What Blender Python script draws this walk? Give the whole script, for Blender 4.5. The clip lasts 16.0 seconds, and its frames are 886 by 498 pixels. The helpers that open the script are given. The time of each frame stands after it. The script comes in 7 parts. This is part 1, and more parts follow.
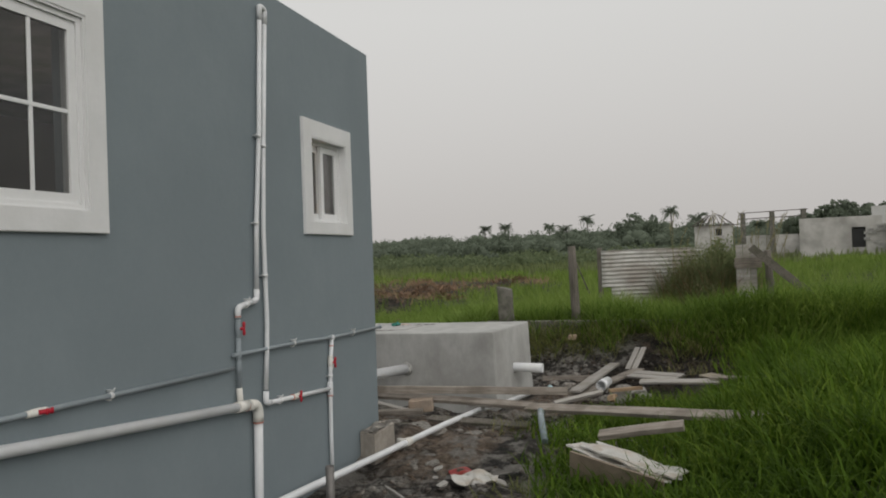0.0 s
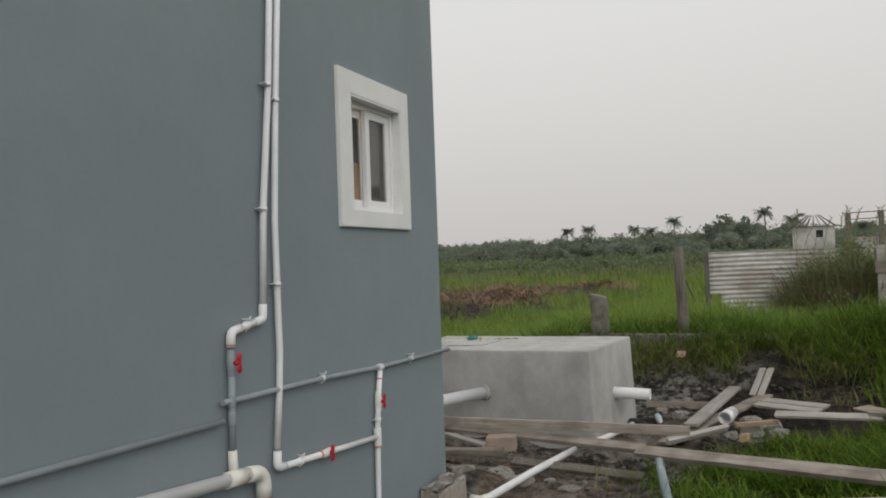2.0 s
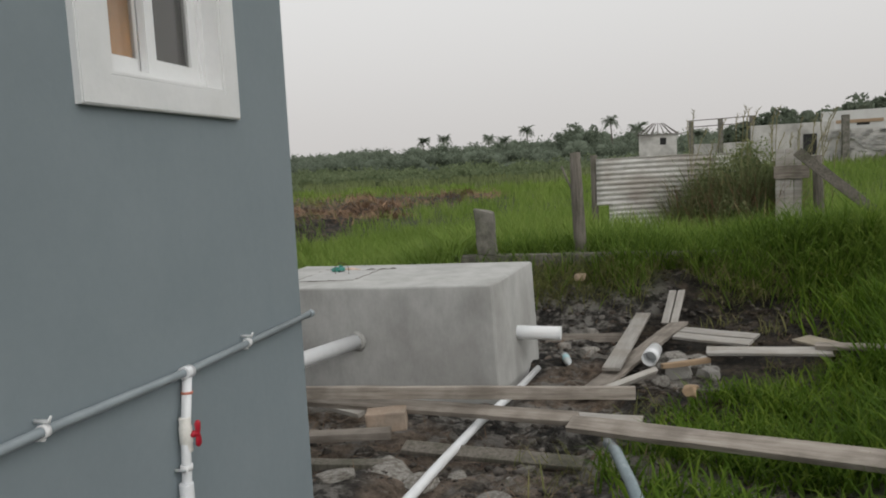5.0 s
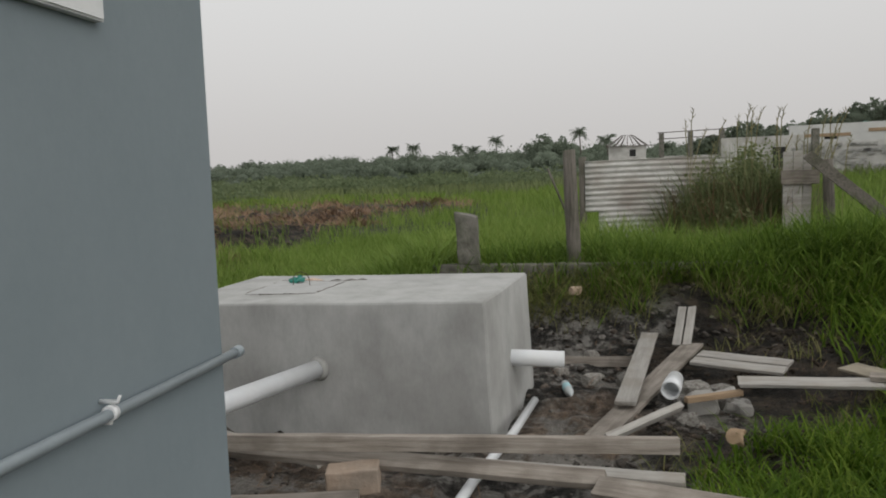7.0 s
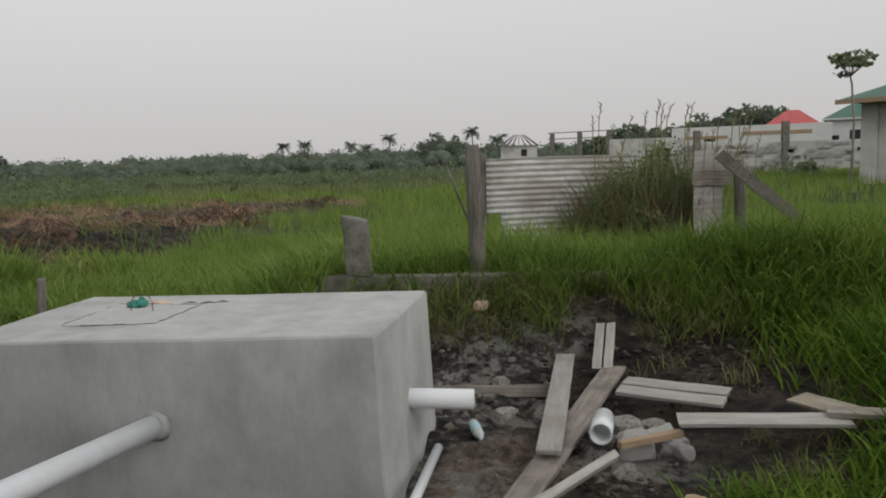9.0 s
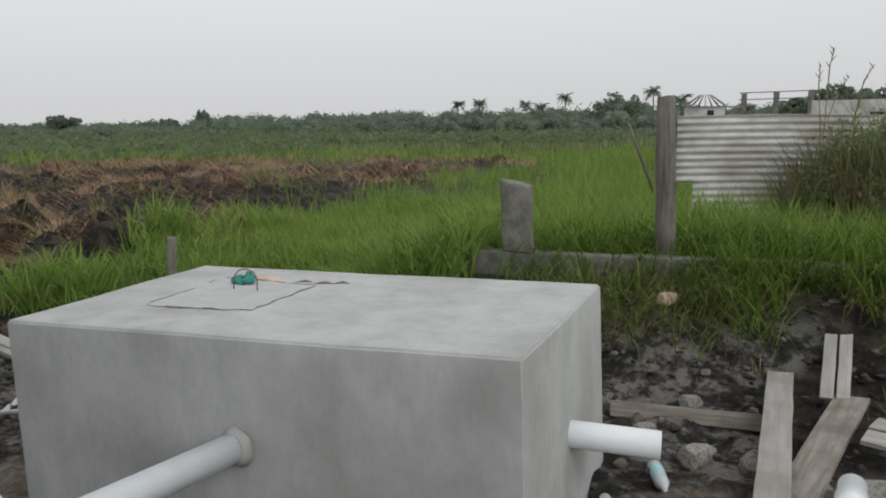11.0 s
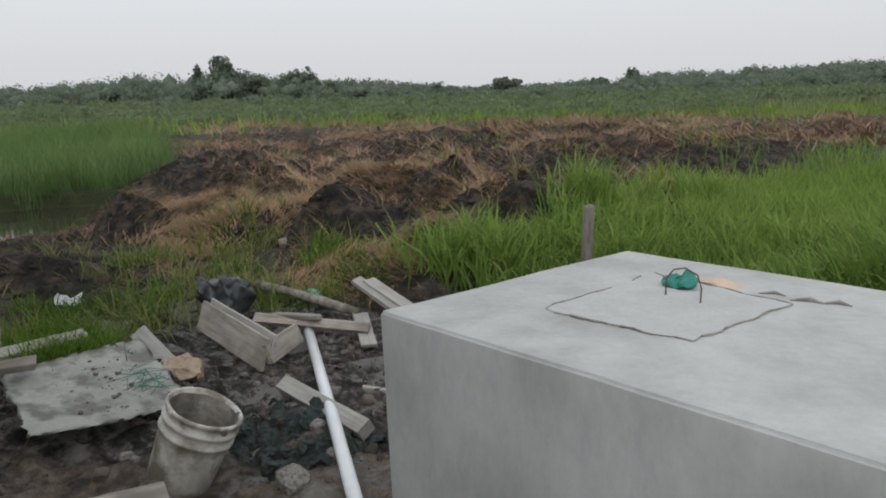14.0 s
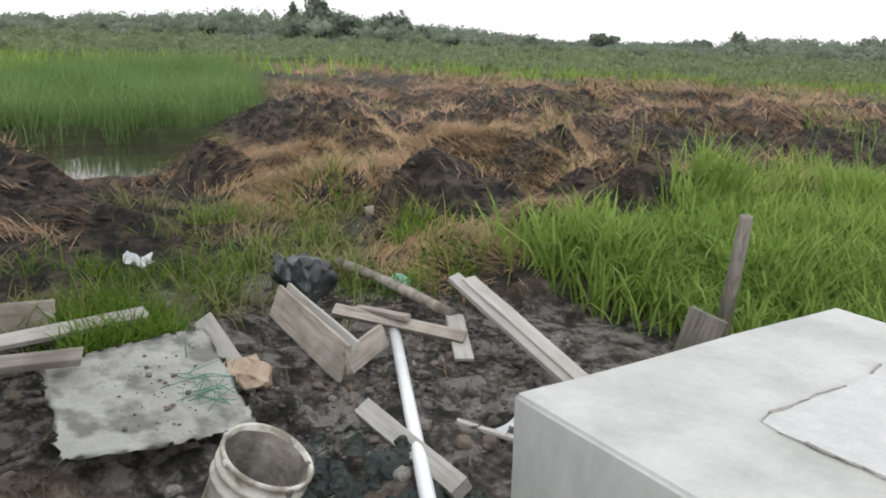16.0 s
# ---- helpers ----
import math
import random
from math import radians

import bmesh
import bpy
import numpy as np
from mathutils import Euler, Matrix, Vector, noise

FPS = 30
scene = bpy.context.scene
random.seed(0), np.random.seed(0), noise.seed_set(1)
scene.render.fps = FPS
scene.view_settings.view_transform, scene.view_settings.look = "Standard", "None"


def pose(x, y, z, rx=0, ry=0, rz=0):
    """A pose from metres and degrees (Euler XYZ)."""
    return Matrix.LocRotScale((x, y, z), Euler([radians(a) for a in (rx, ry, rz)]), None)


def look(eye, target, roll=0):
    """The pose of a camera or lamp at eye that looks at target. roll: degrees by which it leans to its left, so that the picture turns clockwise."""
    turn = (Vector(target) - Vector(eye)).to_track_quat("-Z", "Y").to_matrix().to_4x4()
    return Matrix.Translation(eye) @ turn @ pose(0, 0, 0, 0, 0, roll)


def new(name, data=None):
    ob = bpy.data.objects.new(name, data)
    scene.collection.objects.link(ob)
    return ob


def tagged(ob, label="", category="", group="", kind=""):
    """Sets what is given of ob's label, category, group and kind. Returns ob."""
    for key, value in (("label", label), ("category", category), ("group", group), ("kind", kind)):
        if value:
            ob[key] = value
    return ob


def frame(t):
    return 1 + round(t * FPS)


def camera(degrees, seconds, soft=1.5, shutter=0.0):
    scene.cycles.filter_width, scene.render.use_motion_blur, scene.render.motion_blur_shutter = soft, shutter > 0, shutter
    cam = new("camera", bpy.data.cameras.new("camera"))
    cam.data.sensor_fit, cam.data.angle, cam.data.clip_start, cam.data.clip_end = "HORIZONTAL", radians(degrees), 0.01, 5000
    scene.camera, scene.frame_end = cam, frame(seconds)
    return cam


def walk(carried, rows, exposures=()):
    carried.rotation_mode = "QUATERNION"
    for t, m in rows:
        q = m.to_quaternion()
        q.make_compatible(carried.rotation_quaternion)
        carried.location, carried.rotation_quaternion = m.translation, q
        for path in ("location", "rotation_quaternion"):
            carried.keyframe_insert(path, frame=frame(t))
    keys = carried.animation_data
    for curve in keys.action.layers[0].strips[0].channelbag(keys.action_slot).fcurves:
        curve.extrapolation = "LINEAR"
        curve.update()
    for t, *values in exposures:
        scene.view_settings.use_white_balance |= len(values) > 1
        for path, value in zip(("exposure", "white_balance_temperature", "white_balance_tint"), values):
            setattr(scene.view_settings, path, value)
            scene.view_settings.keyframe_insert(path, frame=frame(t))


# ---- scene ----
cam = camera(60.6, 16.0, soft=1.9)
PATH = [
    (0, (-0.097, 0.392, 1.806), (-0.688, 2.303, 1.825), -2.0),
    (0.5, (-0.251, 0.752, 1.742), (-0.892, 2.647, 1.726), -1.6),
    (1, (-0.415, 1.103, 1.749), (-1.08, 2.988, 1.709), -1.3),
    (1.5, (-0.485, 1.398, 1.777), (-1.173, 3.275, 1.728), -2.0),
    (2, (-0.564, 1.773, 1.795), (-1.354, 3.61, 1.83), -2.0),
    (2.5, (-0.723, 2.08, 1.774), (-1.554, 3.899, 1.795), -2.8),
    (3, (-0.849, 2.333, 1.765), (-1.655, 4.16, 1.658), -5.8),
    (3.5, (-0.976, 2.642, 1.753), (-1.667, 4.512, 1.598), -4.8),
    (4, (-1.098, 2.896, 1.742), (-1.777, 4.771, 1.587), -3.8),
    (4.5, (-1.195, 3.16, 1.817), (-1.686, 5.087, 1.604), -3.2),
    (7, (-1.587, 4.405, 1.679), (-1.942, 6.364, 1.485), -1.9),
    (7.5, (-1.697, 4.718, 1.695), (-1.799, 6.71, 1.549), -2.1),
    (8, (-1.731, 4.926, 1.673), (-1.798, 6.92, 1.528), -1.9),
    (8.2, (-1.725, 5.044, 1.672), (-1.787, 7.038, 1.524), -1.6),
    (10.5, (-1.672, 6.147, 1.663), (-1.923, 8.104, 1.338), -0.4),
    (11, (-1.79, 6.518, 1.639), (-2.304, 8.427, 1.335), -0.2),
    (11.5, (-1.964, 6.739, 1.661), (-2.681, 8.581, 1.356), -0.1),
    (11.8, (-2.027, 6.964, 1.668), (-3.13, 8.607, 1.378), -1.9),
    (12, (-2.071, 7.019, 1.632), (-3.372, 8.522, 1.406), -1.8),
    (12.5, (-2.107, 7.112, 1.558), (-3.521, 8.496, 1.262), -2.3),
    (13, (-2.172, 7.115, 1.549), (-3.577, 8.486, 1.162), -2.8),
    (13.5, (-2.289, 7.291, 1.541), (-3.686, 8.666, 1.147), -2.5),
    (14, (-2.423, 7.475, 1.571), (-3.842, 8.827, 1.175), -1.4),
    (14.5, (-2.682, 7.538, 1.55), (-4.199, 8.783, 1.163), -0.5),
    (15, (-2.806, 7.524, 1.644), (-4.327, 8.759, 1.244), 0.5),
    (15.5, (-2.998, 7.672, 1.603), (-4.508, 8.899, 1.138), 1.8),
    (16, (-3.142, 7.848, 1.658), (-4.668, 9.031, 1.138), 2.3),
]
walk(cam, [(t, look(eye, target, roll)) for t, eye, target, roll in PATH],
     exposures=((0, 0.2, 6580, 10), (1.5, 0.44, 6580, 10), (2.5, 0.26, 6540, 10), (3.5, 0.58, 6520, 10), (4.5, 0.5, 6480, 10), (7.0, 0.36, 6450, 10),
                (8.2, 0.24, 6450, 10), (10.5, 0.55, 6200, 9), (11.0, 0.54, 6200, 9), (11.5, 0.36, 6200, 9), (12.5, 0.3, 6100, 9), (13.0, 0.7, 6100, 9),
                (13.5, 0.84, 6100, 9), (14.0, 0.62, 6100, 9), (14.5, 0.76, 6100, 9), (15.5, 1.05, 6100, 9), (16.0, 1.38, 6200, 10)))

# ---- world and light ----
world = bpy.data.worlds.new("overcast_dusk")
scene.world = world
world.use_nodes = True
wn = world.node_tree
sky = wn.nodes.new("ShaderNodeTexSky")
sky.sky_type = "NISHITA"
sky.sun_disc = False
sky.sun_elevation = radians(35)
sky.sun_rotation = radians(135)
sky.air_density, sky.dust_density, sky.ozone_density = 1.0, 9.0, 1.0
grey_sky = wn.nodes.new("ShaderNodeHueSaturation")
grey_sky.inputs["Saturation"].default_value = 0.10
cover = wn.nodes.new("ShaderNodeMixRGB")
cover.blend_type = "MIX"
cover.inputs[0].default_value = 0.85
# cloud cover: paler overhead, dimmer and warmer towards the horizon
sky_dir = wn.nodes.new("ShaderNodeTexCoord")
sky_sep = wn.nodes.new("ShaderNodeSeparateXYZ")
cloud = wn.nodes.new("ShaderNodeValToRGB")
cloud.color_ramp.elements[0].position, cloud.color_ramp.elements[0].color = 0.0, (0.82, 0.79, 0.775, 1)
cloud.color_ramp.elements[1].position, cloud.color_ramp.elements[1].color = 0.30, (1.0, 1.0, 0.99, 1)
cloud_gain = wn.nodes.new("ShaderNodeMixRGB")
cloud_gain.blend_type = "MULTIPLY"
cloud_gain.inputs[0].default_value = 1.0
cloud_gain.inputs[2].default_value = (6.6, 6.6, 6.55, 1)
wn.links.new(sky_dir.outputs["Generated"], sky_sep.inputs[0])
wn.links.new(sky_sep.outputs["Z"], cloud.inputs[0])
wn.links.new(cloud.outputs[0], cloud_gain.inputs[1])
# the haze is thinner and brighter over the open swamp, thicker over the village
side_ramp = wn.nodes.new("ShaderNodeMapRange")
side_ramp.interpolation_type = "SMOOTHSTEP"
side_ramp.inputs["From Min"].default_value, side_ramp.inputs["From Max"].default_value = -0.9, 0.8
side_ramp.inputs["To Min"].default_value, side_ramp.inputs["To Max"].default_value = 0.86, 0.84
side_gain = wn.nodes.new("ShaderNodeVectorMath")
side_gain.operation = "SCALE"
wn.links.new(sky_sep.outputs["X"], side_ramp.inputs["Value"])
wn.links.new(side_ramp.outputs[0], side_gain.inputs["Scale"])
wn.links.new(cloud_gain.outputs[0], side_gain.inputs[0])
wn.links.new(side_gain.outputs[0], cover.inputs[2])
wn.links.new(sky.outputs[0], grey_sky.inputs["Color"])
wn.links.new(grey_sky.outputs[0], cover.inputs[1])
wn.links.new(cover.outputs[0], wn.nodes["Background"].inputs[0])
wn.nodes["Background"].inputs[1].default_value = 0.11

sun = new("sun", bpy.data.lights.new("sun", "SUN"))
sun.data.energy, sun.data.angle, sun.data.color = 0.42, radians(50), (1.0, 0.96, 0.91)
sun.matrix_world = look((12, -12, 12), (0, 0, 0))


# ---- mesh helpers ----
def link_mesh(name, me, material, parent=None, label=""):
    ob = new(name, me)
    if material:
        me.materials.append(material)
    if parent:
        ob.parent = parent
    if label:
        ob["label"] = label
    return ob


def part(name, bm, material, parent=None, label="", smooth=False):
    """One mesh object out of a bmesh, under a thing or a part."""
    me = bpy.data.meshes.new(name)
    bm.to_mesh(me)
    bm.free()
    if smooth:
        me.shade_smooth()
    return link_mesh(name, me, material, parent, label)


def thing(name, label, category, at=(0, 0, 0), group="", kind=""):
    ob = new(name)
    ob.location = at
    return tagged(ob, label, category, group, kind)


def np_mesh(name, verts, faces, material, parent=None, label="", smooth=False):
    """A mesh out of arrays: verts (n, 3), faces (m, 3 or 4)."""
    me = bpy.data.meshes.new(name)
    verts, faces = np.asarray(verts, np.float32), np.asarray(faces, np.int32)
    k = faces.shape[1]
    me.vertices.add(len(verts))
    me.vertices.foreach_set("co", verts.ravel())
    me.loops.add(faces.size)
    me.loops.foreach_set("vertex_index", faces.ravel())
    me.polygons.add(len(faces))
    me.polygons.foreach_set("loop_start", np.arange(0, faces.size, k, dtype=np.int32))
    me.update(calc_edges=True)
    me.validate()
    if smooth:
        me.shade_smooth()
    return link_mesh(name, me, material, parent, label)


def box_bm(x0, x1, y0, y1, z0, z1, bevel=0.0, bm=None):
    bm = bm or bmesh.new()
    made = bmesh.ops.create_cube(bm, size=1, matrix=Matrix.Translation(((x0 + x1) / 2, (y0 + y1) / 2, (z0 + z1) / 2)) @ Matrix.Diagonal((x1 - x0, y1 - y0, z1 - z0, 1)))
    if bevel:
        edges = list({e for v in made["verts"] for e in v.link_edges})
        bmesh.ops.bevel(bm, geom=edges, offset=bevel, segments=2, affect="EDGES", profile=0.5)
    return bm


def plate_bm(us, vs, skip, place):
    """A slab out of a grid with cells left out, one connected mesh. place(u, v, side) gives the points of its two faces."""
    bm = bmesh.new()
    grid = {(i, j, s): bm.verts.new(place(u, v, s)) for i, u in enumerate(us) for j, v in enumerate(vs) for s in (0, 1)}
    cells = {(i, j) for i in range(len(us) - 1) for j in range(len(vs) - 1) if (i, j) not in skip}
    for i, j in cells:
        for s in (0, 1):
            bm.faces.new([grid[a, b, s] for a, b in ((i, j), (i + 1, j), (i + 1, j + 1), (i, j + 1))])
        for other, e in (((i - 1, j), ((i, j), (i, j + 1))), ((i + 1, j), ((i + 1, j), (i + 1, j + 1))), ((i, j - 1), ((i, j), (i + 1, j))), ((i, j + 1), ((i, j + 1), (i + 1, j + 1)))):
            if other not in cells:
                (a, b), (c, d) = e
                bm.faces.new((grid[a, b, 0], grid[c, d, 0], grid[c, d, 1], grid[a, b, 1]))
    bmesh.ops.delete(bm, geom=[v for v in bm.verts if not v.link_faces], context="VERTS")
    bmesh.ops.recalc_face_normals(bm, faces=bm.faces)
    return bm


def tube_bm(points, radius, sides=14, bm=None, hollow=0.0, closed=True):
    """A round tube along points; hollow: thickness of the pipe's wall at an open end."""
    bm = bm or bmesh.new()
    pts = [Vector(p) for p in points]
    radii = radius if isinstance(radius, (list, tuple)) else [radius] * len(pts)
    rings = []
    up = None
    for i, p in enumerate(pts):
        d = (pts[min(i + 1, len(pts) - 1)] - pts[max(i - 1, 0)]).normalized()
        if up is None:
            up = d.orthogonal().normalized()
        up = (up - d * up.dot(d)).normalized()
        side = d.cross(up)
        rings.append([bm.verts.new(p + (up * math.cos(a) + side * math.sin(a)) * radii[i]) for a in (2 * math.pi * k / sides for k in range(sides))])
    for a, b in zip(rings, rings[1:]):
        for k in range(sides):
            f = bm.faces.new((a[k], a[(k + 1) % sides], b[(k + 1) % sides], b[k]))
            f.smooth = True
    if closed:
        bm.faces.new(list(reversed(rings[0])))
        if hollow:
            d = (pts[-1] - pts[-2]).normalized()
            inner = [bm.verts.new(pts[-1] + (v.co - pts[-1]) * (1 - hollow / radii[-1])) for v in rings[-1]]
            deep = [bm.verts.new(v.co - d * 0.25) for v in inner]
            for k in range(sides):
                n = (k + 1) % sides
                bm.faces.new((rings[-1][k], rings[-1][n], inner[n], inner[k]))
                bm.faces.new((inner[k], inner[n], deep[n], deep[k])).smooth = True
            bm.faces.new(deep)
        else:
            bm.faces.new(rings[-1])
    bmesh.ops.recalc_face_normals(bm, faces=bm.faces)
    return bm


def arc(a, corner, b, r, n=5):
    """Points of a path a, corner, b whose corner is rounded by r."""
    a, c, b = Vector(a), Vector(corner), Vector(b)
    p, q = c + (a - c).normalized() * r, c + (b - c).normalized() * r
    return [(p.lerp(c, k / n)).lerp(c.lerp(q, k / n), k / n) for k in range(n + 1)]


def rough(bm, size, scale=3.0, cuts=0, seed=0.0):
    """Splits the edges and shakes the points, for worn and broken things."""
    if cuts:
        bmesh.ops.subdivide_edges(bm, edges=bm.edges[:], cuts=cuts, use_grid_fill=True)
    for v in bm.verts:
        v.co += noise.noise_vector(v.co * scale + Vector((seed, seed * 1.7, seed * 0.6))) * size
    return bm


# ---- materials ----
def ramp_stops(node, stops):
    while len(node.color_ramp.elements) < len(stops):
        node.color_ramp.elements.new(0.5)
    for e, (p, c) in zip(node.color_ramp.elements, stops):
        e.position, e.color = p, (*c, 1)


def material(name, stops, scale=6.0, detail=6.0, rough_value=0.8, bump=0.2, bump_scale=40.0, metal=0.0, stain=None, stain_scale=1.5, stain_amount=0.5, stretch=(1, 1, 1), per_object=0.0, per_island=0.0, bump_distance=0.01, specular=0.3, grain=0.10):
    """stops: colours of the grain; stain: a second colour in patches of its own scale."""
    m = bpy.data.materials.new(name)
    m.use_nodes = True
    nt = m.node_tree
    n, l = nt.nodes, nt.links
    bsdf = n["Principled BSDF"]
    bsdf.inputs["Roughness"].default_value = rough_value
    bsdf.inputs["Metallic"].default_value = metal
    bsdf.inputs["Specular IOR Level"].default_value = specular
    co = n.new("ShaderNodeTexCoord")
    mp = n.new("ShaderNodeMapping")
    mp.inputs["Scale"].default_value = stretch
    l.new(co.outputs["Object"], mp.inputs["Vector"])
    t1 = n.new("ShaderNodeTexNoise")
    t1.inputs["Scale"].default_value, t1.inputs["Detail"].default_value = scale, detail
    t1.inputs["Roughness"].default_value = 0.62
    l.new(mp.outputs[0], t1.inputs["Vector"])
    r1 = n.new("ShaderNodeValToRGB")
    k = len(stops) - 1
    ramp_stops(r1, [(0.3 + 0.4 * i / max(k, 1), c) for i, c in enumerate(stops)])
    l.new(t1.outputs["Fac"], r1.inputs[0])
    colour = r1.outputs[0]
    if stain:
        t2 = n.new("ShaderNodeTexNoise")
        t2.inputs["Scale"].default_value, t2.inputs["Detail"].default_value = stain_scale, 5
        l.new(co.outputs["Object"], t2.inputs["Vector"])
        r2 = n.new("ShaderNodeValToRGB")
        ramp_stops(r2, [(0.46, (0, 0, 0)), (0.62, (stain_amount,) * 3)])
        l.new(t2.outputs["Fac"], r2.inputs[0])
        mx = n.new("ShaderNodeMixRGB")
        mx.inputs[2].default_value = (*stain, 1)
        l.new(r2.outputs[0], mx.inputs[0])
        l.new(colour, mx.inputs[1])
        colour = mx.outputs[0]
    for amount, node_type, out in ((per_object, "ShaderNodeObjectInfo", "Random"), (per_island, "ShaderNodeNewGeometry", "Random Per Island")):
        if amount:
            info = n.new(node_type)
            mr = n.new("ShaderNodeMapRange")
            mr.inputs["To Min"].default_value, mr.inputs["To Max"].default_value = 1 - amount, 1 + amount
            l.new(info.outputs[out], mr.inputs["Value"])
            hs = n.new("ShaderNodeHueSaturation")
            l.new(mr.outputs[0], hs.inputs["Value"])
            l.new(colour, hs.inputs["Color"])
            colour = hs.outputs[0]
    if grain:
        t4 = n.new("ShaderNodeTexNoise")
        t4.inputs["Scale"].default_value, t4.inputs["Detail"].default_value, t4.inputs["Roughness"].default_value = max(scale * 9, 30), 8, 0.75
        l.new(mp.outputs[0], t4.inputs["Vector"])
        m4 = n.new("ShaderNodeMapRange")
        m4.inputs["From Min"].default_value, m4.inputs["From Max"].default_value = 0.3, 0.7
        m4.inputs["To Min"].default_value, m4.inputs["To Max"].default_value = 1 - grain, 1 + grain
        l.new(t4.outputs["Fac"], m4.inputs["Value"])
        h4 = n.new("ShaderNodeHueSaturation")
        l.new(m4.outputs[0], h4.inputs["Value"])
        l.new(colour, h4.inputs["Color"])
        colour = h4.outputs[0]
        rr = n.new("ShaderNodeMapRange")
        rr.inputs["To Min"].default_value, rr.inputs["To Max"].default_value = max(rough_value - 0.12, 0.02), min(rough_value + 0.1, 1)
        l.new(t1.outputs["Fac"], rr.inputs["Value"])
        l.new(rr.outputs[0], bsdf.inputs["Roughness"])
    l.new(colour, bsdf.inputs["Base Color"])
    if bump:
        t3 = n.new("ShaderNodeTexNoise")
        t3.inputs["Scale"].default_value, t3.inputs["Detail"].default_value = bump_scale, 8
        l.new(mp.outputs[0], t3.inputs["Vector"])
        b = n.new("ShaderNodeBump")
        b.inputs["Strength"].default_value, b.inputs["Distance"].default_value = bump, bump_distance
        l.new(t3.outputs["Fac"], b.inputs["Height"])
        l.new(b.outputs[0], bsdf.inputs["Normal"])
    return m


def blade_material(name, low, mid, tip, translucent=0.25):
    """Grass and leaves: colour by a random number per blade."""
    m = bpy.data.materials.new(name)
    m.use_nodes = True
    n, l = m.node_tree.nodes, m.node_tree.links
    bsdf = n["Principled BSDF"]
    geo = n.new("ShaderNodeNewGeometry")
    r = n.new("ShaderNodeValToRGB")
    ramp_stops(r, [(0.0, low), (0.55, mid), (1.0, tip)])
    co = n.new("ShaderNodeTexCoord")
    patch = n.new("ShaderNodeTexNoise")
    patch.inputs["Scale"].default_value, patch.inputs["Detail"].default_value = 0.45, 3
    l.new(co.outputs["Object"], patch.inputs["Vector"])
    mr = n.new("ShaderNodeMapRange")
    mr.inputs["From Min"].default_value, mr.inputs["From Max"].default_value = 0.3, 0.7
    l.new(patch.outputs["Fac"], mr.inputs["Value"])
    half = n.new("ShaderNodeMix")
    half.inputs[0].default_value = 0.4
    l.new(geo.outputs["Random Per Island"], half.inputs[2])
    l.new(mr.outputs[0], half.inputs[3])
    l.new(half.outputs[0], r.inputs[0])
    l.new(r.outputs[0], bsdf.inputs["Base Color"])
    bsdf.inputs["Roughness"].default_value = 0.65
    bsdf.inputs["Specular IOR Level"].default_value = 0.10
    tr = n.new("ShaderNodeBsdfTranslucent")
    l.new(r.outputs[0], tr.inputs["Color"])
    mix = n.new("ShaderNodeMixShader")
    mix.inputs[0].default_value = translucent
    l.new(bsdf.outputs[0], mix.inputs[1])
    l.new(tr.outputs[0], mix.inputs[2])
    l.new(mix.outputs[0], n["Material Output"].inputs["Surface"])
    return m


M_WALL = material("blue_grey_paint", [(0.205, 0.245, 0.265), (0.23, 0.27, 0.29)], scale=2.5, rough_value=0.72, bump=0.22, bump_scale=9, bump_distance=0.012, stain=(0.19, 0.225, 0.245), stain_scale=0.8, stain_amount=0.5, specular=0.25, grain=0.025)
M_TRIM = material("white_trim_paint", [(0.70, 0.71, 0.71), (0.78, 0.78, 0.78)], scale=5, rough_value=0.6, bump=0.15, bump_scale=25, stain=(0.62, 0.62, 0.60), stain_scale=3, stain_amount=0.3, grain=0.02)
M_VINYL = material("white_vinyl", [(0.74, 0.75, 0.75), (0.78, 0.78, 0.78)], rough_value=0.35, bump=0.03, grain=0.02)
M_PVC = material("white_pvc", [(0.70, 0.72, 0.74), (0.78, 0.79, 0.80)], scale=9, rough_value=0.35, bump=0.03, stain=(0.62, 0.62, 0.60), stain_scale=5, stain_amount=0.3, grain=0.02)
M_PVCGREY = material("painted_grey_pvc", [(0.235, 0.27, 0.29), (0.29, 0.33, 0.35)], scale=9, rough_value=0.5, bump=0.04, grain=0.03)
M_CREAM = material("cream_pvc_fitting", [(0.69, 0.67, 0.61), (0.76, 0.75, 0.71)], scale=14, rough_value=0.4, bump=0.03)
M_RED = material("red_plastic", [(0.38, 0.015, 0.03), (0.46, 0.022, 0.04)], rough_value=0.4, bump=0.05)
M_PRIMER = material("red_pipe_primer", [(0.55, 0.18, 0.12), (0.6, 0.25, 0.18)], rough_value=0.6, bump=0)
M_CONC = material("smooth_tank_render", [(0.345, 0.345, 0.33), (0.43, 0.43, 0.415), (0.49, 0.49, 0.475)], scale=4.5, detail=10, rough_value=0.9, bump=0.3, bump_scale=30, bump_distance=0.006, stain=(0.27, 0.265, 0.248), stain_scale=1.7, stain_amount=0.5, stretch=(1, 1, 0.45), grain=0.07)
M_OLDCONC = material("weathered_concrete", [(0.085, 0.08, 0.068), (0.17, 0.16, 0.14), (0.25, 0.235, 0.205)], scale=9, rough_value=0.95, bump=0.6, bump_scale=40, stain=(0.07, 0.08, 0.05), stain_scale=4, stain_amount=0.6)
M_BLOCK = material("concrete_block", [(0.324, 0.324, 0.312), (0.480, 0.468, 0.444)], scale=14, rough_value=0.95, bump=0.7, bump_scale=55, stain=(0.2, 0.19, 0.17), stain_scale=6, stain_amount=0.5, per_object=0.14)
